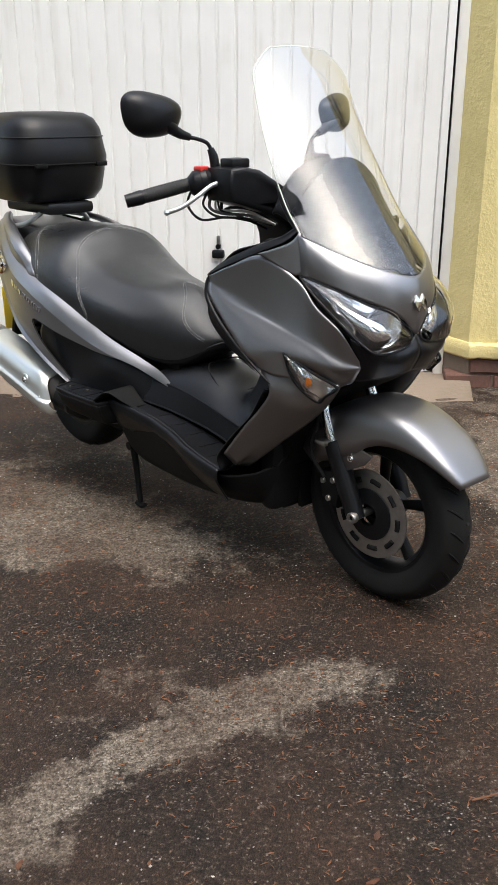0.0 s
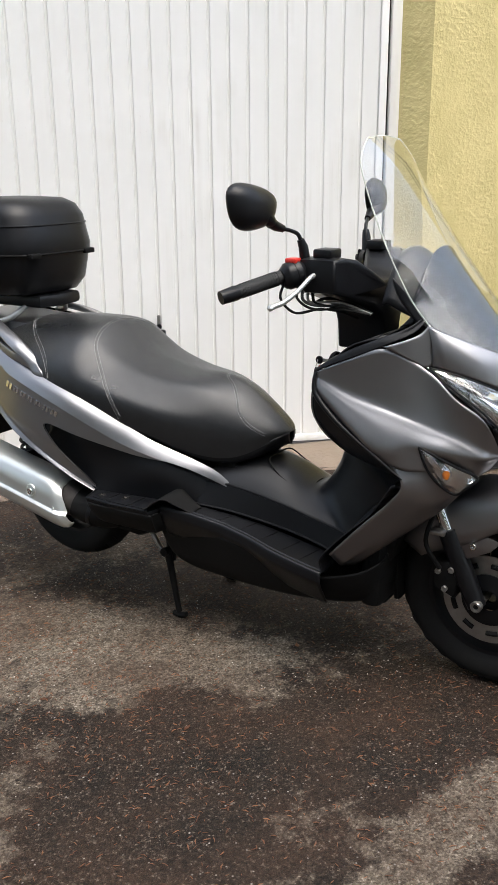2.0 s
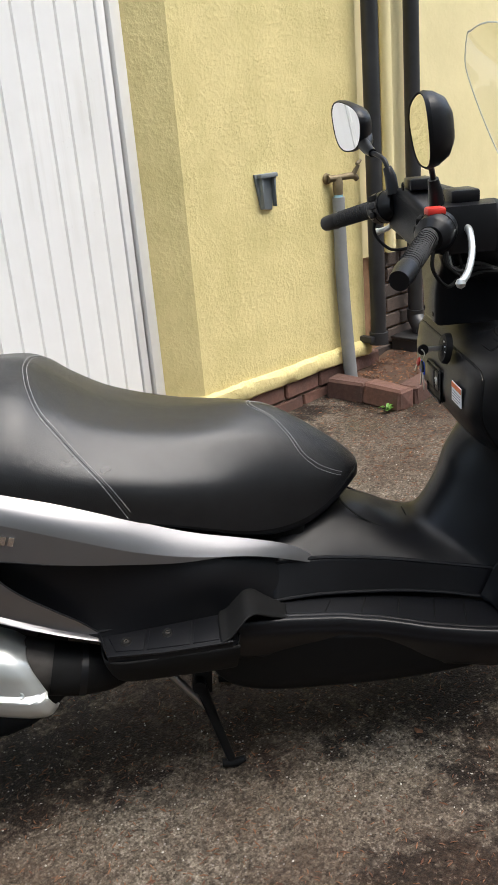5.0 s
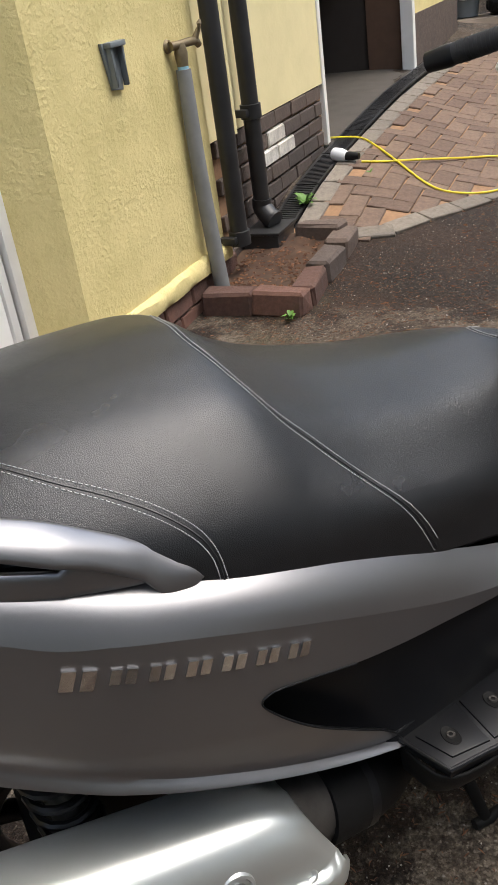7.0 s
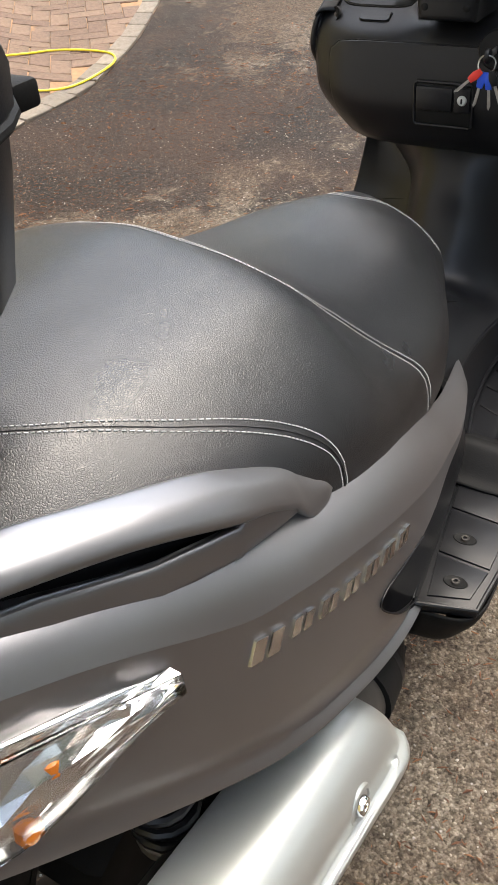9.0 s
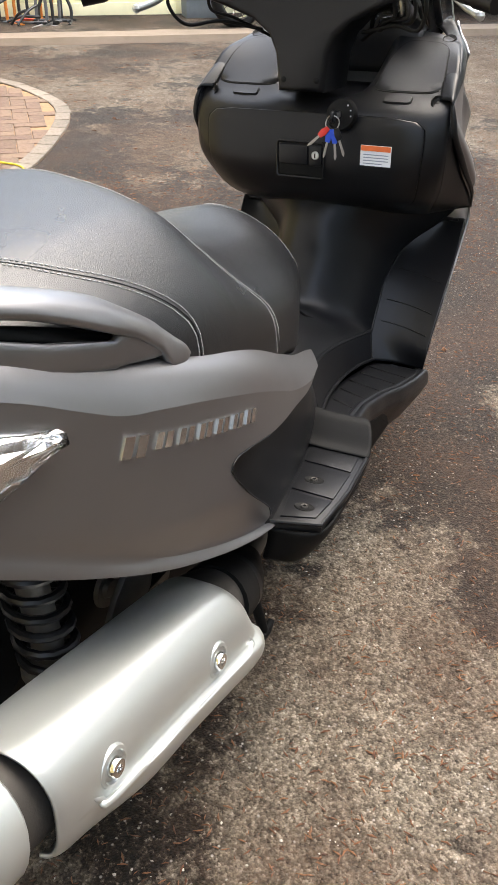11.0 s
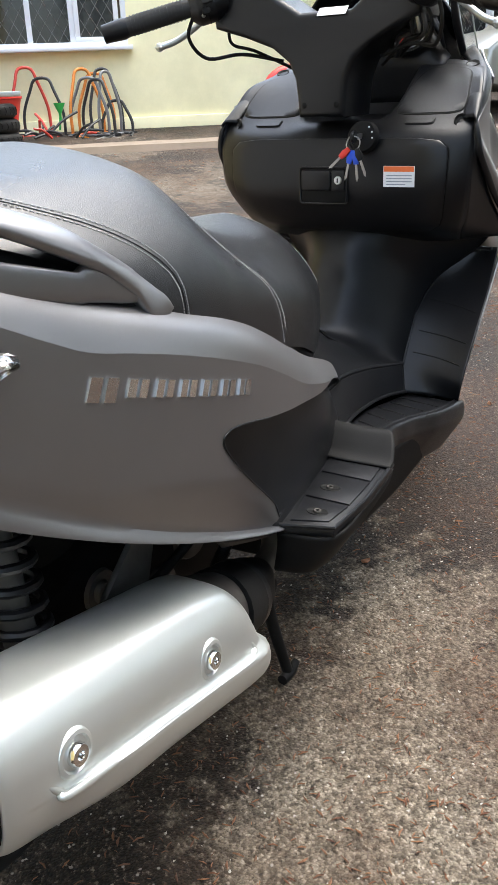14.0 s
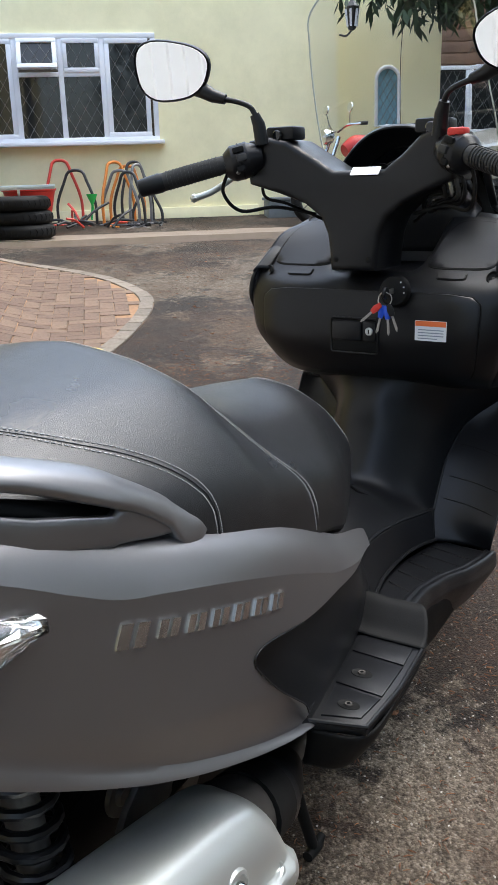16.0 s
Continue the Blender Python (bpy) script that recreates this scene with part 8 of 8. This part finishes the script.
def conifer(x, y, z, height, spread, seed, label, low=0.12, n=900, hang=None):
    random.seed(seed)
    t = thing("conifer", label, "tree", pose(x, y, z), "conifers round the yard")
    part("trunk", tube_bm([(0, 0, -0.2), (0.05, 0.03, height * 0.4), (0, 0, height * 0.98)], [height * 0.022, height * 0.016, 0.02], 10, n=12), BARK, t)
    bm, limb = bmesh.new(), bmesh.new()
    for k in range(n):
        f = random.random() ** 0.8
        zz = height * (low + (1 - low) * f)
        a = random.uniform(0, 6.283)
        reach = spread * (1 - f) ** 0.75 * random.uniform(0.35, 1.0) + 0.12
        tip = Vector((reach * math.cos(a), reach * math.sin(a), zz - reach * 0.25))
        if k % 6 == 0:
            tube_bm([(0, 0, zz), tuple(tip * 0.5 + Vector((0, 0, zz * 0.5 + 0.05))), tuple(tip)], [0.03, 0.008], 5, limb)
        for j in range(7):
            d = Vector((random.gauss(0, 1), random.gauss(0, 1), random.gauss(-0.5, 0.6))).normalized()
            b = tip + Vector((random.gauss(0, 0.16), random.gauss(0, 0.16), random.gauss(0, 0.13))) * (0.6 + spread * 0.2)
            s = d.cross(Vector((0.3, 0.2, 1))).normalized()
            ln = random.uniform(0.14, 0.34) * (0.7 + spread * 0.14)
            q = [bm.verts.new(b + s * 0.02), bm.verts.new(b + d * ln * 0.5 + s * ln * 0.22), bm.verts.new(b + d * ln), bm.verts.new(b + d * ln * 0.5 - s * ln * 0.22), bm.verts.new(b - s * 0.02)]
            bm.faces.new(q)
    for tip in hang or ():
        tip = Vector(tip)
        root = Vector((0, 0, tip.z + 1.3))
        tube_bm([tuple(root), tuple(root.lerp(tip, 0.5) + Vector((0, 0, 0.3))), tuple(tip)], [0.05, 0.012], 6, limb)
        for k in range(800):
            f = random.uniform(0.35, 1.02)
            b = root.lerp(tip, f) + Vector((random.gauss(0, 0.16), random.gauss(0, 0.13), 0.9 * f * (1 - f) + random.uniform(-0.16, 0.5)))
            d = Vector((random.gauss(0, 0.5), random.gauss(0, 0.5), random.gauss(-0.8, 0.4))).normalized()
            s = d.cross(Vector((0.3, 0.2, 1))).normalized()
            ln = random.uniform(0.12, 0.26)
            bm.faces.new([bm.verts.new(b + s * 0.015), bm.verts.new(b + d * ln * 0.5 + s * ln * 0.16), bm.verts.new(b + d * ln), bm.verts.new(b + d * ln * 0.5 - s * ln * 0.16), bm.verts.new(b - s * 0.015)])
    crown = part("crown", bm, LEAF, t, "drooping dark green foliage", smooth=False)
    crown["kind"] = "stuff"
    part("limbs", limb, BARK, t)["kind"] = "stuff"
    return t


conifer(8.3, -5.3, 0.5, 7.5, 2.3, 11, "dark conifer hanging over the corner of the house", 0.5, 500, ((0.0, 3.95, 2.46), (-0.2, 3.65, 2.34), (0.15, 3.3, 2.30), (-0.1, 3.05, 2.28), (-0.1, 2.75, 2.3), (0.1, 2.3, 2.15), (-0.1, 1.9, 2.0)))
# unseen ring of trees, added to block low sky and darken reflections
for k, (x, y, h, sp) in enumerate(((-6.5, -5.5, 10.5, 2.6), (-2.5, -7.0, 11, 2.7), (1.8, -7.5, 10.5, 2.7), (-6.4, -1.0, 10, 2.6), (5.5, -8.5, 10, 2.6), (-5.9, 1.6, 9.5, 2.5), (-4.6, -6.6, 11, 2.6), (-0.4, -7.6, 11, 2.7), (-6.6, -3.4, 10.5, 2.6), (3.7, -8.2, 10, 2.5))):
    conifer(x, y, ground_z(x, y), h, sp, 20 + k, "tall dark conifer out of view, added to block the low sky", 0.03, 800)


# ---- fallen needles, leaves and grit on the asphalt ----
def litter(name, n, box, size, material, label, seed, thin, lift=0.0):
    random.seed(seed)
    verts, faces = [], []
    for k in range(n):
        x, y = random.uniform(box[0], box[1]), random.uniform(box[2], box[3])
        if noise.noise((x * 0.9, y * 0.9, seed)) + 0.35 * noise.noise((x * 3, y * 3, seed)) < random.uniform(-0.45, 0.35):
            continue
        p = FRONT.inverted() @ Vector((x, y, 0))
        if p.y > -0.02 or (lift and not (0.82 < p.x < 1.33 and p.y > -0.33)):
            continue
        z = ground_top(x, y) + 0.0012 + lift
        a, ln = random.uniform(0, 6.283), size * random.uniform(0.4, 1.3)
        w = ln * thin * random.uniform(0.7, 1.3)
        c, s = math.cos(a), math.sin(a)
        bend = random.uniform(-0.12, 0.12) * ln
        i = len(verts)
        for f, ww, up in ((-0.5, 0.3, 0.0), (0.0, 1.0, 1.0), (0.5, 0.2, 0.15)):
            cx, cy = x + c * ln * f - s * bend * (f * f * 4), y + s * ln * f + c * bend * (f * f * 4)
            h = z + up * ln * 0.10
            verts += [(cx - s * w * ww, cy + c * w * ww, h), (cx, cy, h + w * 0.8), (cx + s * w * ww, cy - c * w * ww, h)]
        faces += [(i, i + 1, i + 4, i + 3), (i + 1, i + 2, i + 5, i + 4), (i + 3, i + 4, i + 7, i + 6), (i + 4, i + 5, i + 8, i + 7)]
    me = bpy.data.meshes.new(name)
    me.from_pydata(verts, [], faces)
    return tagged(link(name, me, material), label, "litter", kind="stuff")


GRIT = brick_stuff("pale_grit", (0.25, 0.22, 0.19), (0.55, 0.52, 0.47))
litter("fallen_needles", 80000, (-2.6, 3.4, -0.6, 4.2), 0.013, NEEDLE, "scattered dry brown needles and leaf bits", 3, 0.11)
litter("far_needles", 7000, (1.0, 8.0, -3.5, 3.2), 0.024, NEEDLE, "scattered dry brown needles and leaf bits", 8, 0.12)
litter("fallen_leaves", 420, (-2.0, 5.0, -1.5, 4.0), 0.02, NEEDLE, "curled dry leaves", 5, 0.30)
litter("loose_grit", 11000, (-2.6, 2.6, 0.3, 3.9), 0.0045, GRIT, "pale loose grit", 7, 0.42)
litter("bed_leaves", 900, (1.75, 2.5, 3.45, 3.9), 0.02, NEEDLE, "dry brown leaf litter in the brick bed", 13, 0.25, 0.045)
tw = thing("twig", "thin pale bent twig on the asphalt", "twig")
part("stem", tube_bm([(x, y, ground_z(x, y) + 0.012) for x, y in ((0.42, 1.32), (0.50, 1.345), (0.60, 1.40), (0.65, 1.46))], 0.0022, 6, n=16), NEEDLE, tw)


# ---- bricks and blocks ----
def brick_mesh(name, l, w, h, bevel, seed):
    random.seed(seed)
    bm = box_bm(-l / 2, l / 2, -w / 2, w / 2, -h / 2, h / 2, bevel, seg=1)
    for v in bm.verts:
        v.co += Vector([random.uniform(-1, 1) * bevel * 0.35 for _ in range(3)])
    me = bpy.data.meshes.new(name)
    bm.to_mesh(me)
    bm.free()
    return me


def piece(name, me, parent, m):
    ob = new(name, me)
    ob.parent = parent
    ob.matrix_basis = m
    return ob


plinth = thing("brick_plinth", "dark brick plinth with three white-splashed bricks", "wall", FRONT, kind="structure")
kinds = [brick_mesh("brick", 0.215, 0.10, 0.065, 0.005, k) for k in range(3)]
for me in kinds:
    me.materials.append(BLUEBRICK)
white_me = brick_mesh("white_brick", 0.215, 0.10, 0.065, 0.005, 9)
white_me.materials.append(WHITEBRICK)
half_me = brick_mesh("half_brick", 0.10, 0.10, 0.065, 0.005, 12)
half_me.materials.append(BLUEBRICK)
random.seed(4)
for k in range(1, 8):
    z = 0.615 - 0.075 * k + 0.0375
    u = {1: 1.585, 0: 1.70}[k % 2] - 0.225 * 3 + 0.1075
    while u < 2.62:
        lo, hi = u - 0.1075, u + 0.1075
        if z > front_ground(u, 0) - 0.06 and hi > 1.06:
            white = (k == 3 and abs(lo - 1.585) < 0.02) or (k == 3 and abs(lo - 1.81) < 0.02) or (k == 2 and abs(lo - 1.70) < 0.02)
            m = pose(u + random.uniform(-1, 1) * 0.002, 0.079 + random.uniform(-1, 1) * 0.003, z, 0, 0, random.uniform(-0.6, 0.6))
            if hi < 2.53 and lo > 1.03:
                piece("brick", white_me if white else kinds[int(random.random() * 3)], plinth, m)
            elif hi >= 2.53 and lo < 2.42:
                piece("brick", half_me, plinth, pose(lo + 0.05, 0.079, z))
        u += 0.225

foot = thing("pier_foot_bricks", "old red bricks under the yellow plinth lip", "wall", FRONT, kind="structure")
red = [brick_mesh("red_brick", 0.215, 0.10, 0.068, 0.007, 30 + k) for k in range(2)]
for me in red:
    me.materials.append(REDBRICK)
for r in range(2):
    for k in range(5):
        piece("brick", red[(k + r) % 2], foot, pose(0.12 + 0.225 * k - 0.11 * r, 0.048 + random.uniform(-1, 1) * 0.004, 0.135 - 0.078 * r, 0, 0, random.uniform(-1, 1)))

kerb = thing("bed_kerb", "low kerb of loose old bricks round the gully bed", "kerb", FRONT, kind="structure")
edge_me = [brick_mesh("kerb_brick", 0.212, 0.098, 0.095, 0.011, 50 + k) for k in range(3)]
edge_me[0].materials.append(REDBRICK)
edge_me[1].materials.append(BLUEBRICK)
edge_me[2].materials.append(BLUEBRICK)
for u, v, turn, k, dz in ((0.755, -0.125, 91, 0, 0.0), (0.75, -0.335, 87, 0, 0.004), (0.905, -0.395, 4, 0, -0.004), (1.115, -0.40, -3, 1, 0.004), (1.315, -0.405, 3, 2, 0.0), (1.39, -0.295, 82, 1, 0.004)):
    z = front_ground(u, v) + 0.035 + dz
    piece("brick", edge_me[k], kerb, pose(u, v, z, random.uniform(-3, 3), random.uniform(-3, 3), turn))

# block paving in a herringbone, with edging courses
BOUND = [(1.40, -0.43), (1.50, -0.60), (1.93, -0.88), (2.46, -1.14), (2.98, -1.32), (3.60, -1.46), (4.14, -1.44), (4.90, -1.12), (5.73, -0.40), (6.0, 0.0)]
curve = smooth_line([(u, v, 0) for u, v in BOUND], 64)
paving = thing("block_paving", "red block paving laid in a herringbone with grey edging", "paving", FRONT, kind="structure")
bed_rows = [[(c[0], c[1] * (1 - f) + -0.13 * f if c[1] < -0.13 else -0.13, 0) for f in np.linspace(0, 1, 8)] for c in curve]
bed_rows = [[(u, v, front_ground(u, v) + 0.006) for u, v, _ in r] for r in bed_rows]
part("sand_bed", grid_bm(bed_rows), MORTAR, paving, "sandy joints of the paving", smooth=False)


def inside(u, v, margin):
    if v > -0.235:
        return False
    for a, b in zip(curve, curve[1:]):
        if a[0] <= u <= b[0]:
            f = (u - a[0]) / (b[0] - a[0])
            return v > a[1] * (1 - f) + b[1] * f + margin
    return False


def block_mesh(name, l, w, material, seed):
    me = brick_mesh(name, l, w, 0.05, 0.004, seed)
    me.materials.append(material)
    return me


blocks = [block_mesh("paving_block", 0.197, 0.097, BLOCKRED, 70 + k) for k in range(3)]
edging = [block_mesh("edging_block", 0.197, 0.097, BLOCKGREY, 80 + k) for k in range(2)]


def lay(me, u, v, turn, name, dz=0.0):
    d = 0.05
    su = (front_ground(u + d, v) - front_ground(u - d, v)) / (2 * d)
    sv = (front_ground(u, v + d) - front_ground(u, v - d)) / (2 * d)
    n = Vector((-su, -sv, 1)).normalized()
    a = radians(turn + random.uniform(-0.5, 0.5))
    ax = Vector((math.cos(a), math.sin(a), su * math.cos(a) + sv * math.sin(a))).normalized()
    ay = n.cross(ax)
    m = Matrix((ax, ay, n)).transposed().to_4x4()
    m.translation = (u, v, front_ground(u, v) - 0.011 + dz + random.uniform(-1, 1) * 0.001)
    piece(name, me, paving, m)


count = 0
for i in range(14, 64):
    for j in range(-18, 2):
        k = (i - j) % 4
        if k == 0:
            u, v, turn = (i + 1) * 0.1, (j + 0.5) * 0.1, 0
        elif k == 3:
            u, v, turn = (i + 0.5) * 0.1, (j + 1) * 0.1, 90
        else:
            continue
        if inside(u, v, 0.13) and count < 295:
            lay(blocks[(i * 7 + j * 3) % 3], u, v, turn, "paving_block")
            count += 1
edge_count = 0
run = [0.0]
for a, b in zip(curve, curve[1:]):
    run.append(run[-1] + math.hypot(b[0] - a[0], b[1] - a[1]))
s = 0.08
while s < run[-1] - 0.1:
    k = max(i for i in range(len(run)) if run[i] <= s)
    f = (s - run[k]) / (run[k + 1] - run[k])
    u, v = curve[k][0] * (1 - f) + curve[k + 1][0] * f, curve[k][1] * (1 - f) + curve[k + 1][1] * f
    dx, dy = curve[k + 1][0] - curve[k][0], curve[k + 1][1] - curve[k][1]
    ln = math.hypot(dx, dy)
    lay(edging[edge_count % 2], u - dy / ln * 0.05, v + dx / ln * 0.05, math.degrees(math.atan2(dy, dx)), "edging_block", 0.003)
    edge_count += 1
    s += 0.203
for k in range(22):
    lay(edging[k % 2], 1.62 + 0.203 * k, -0.182, 0, "edging_block", 0.003)
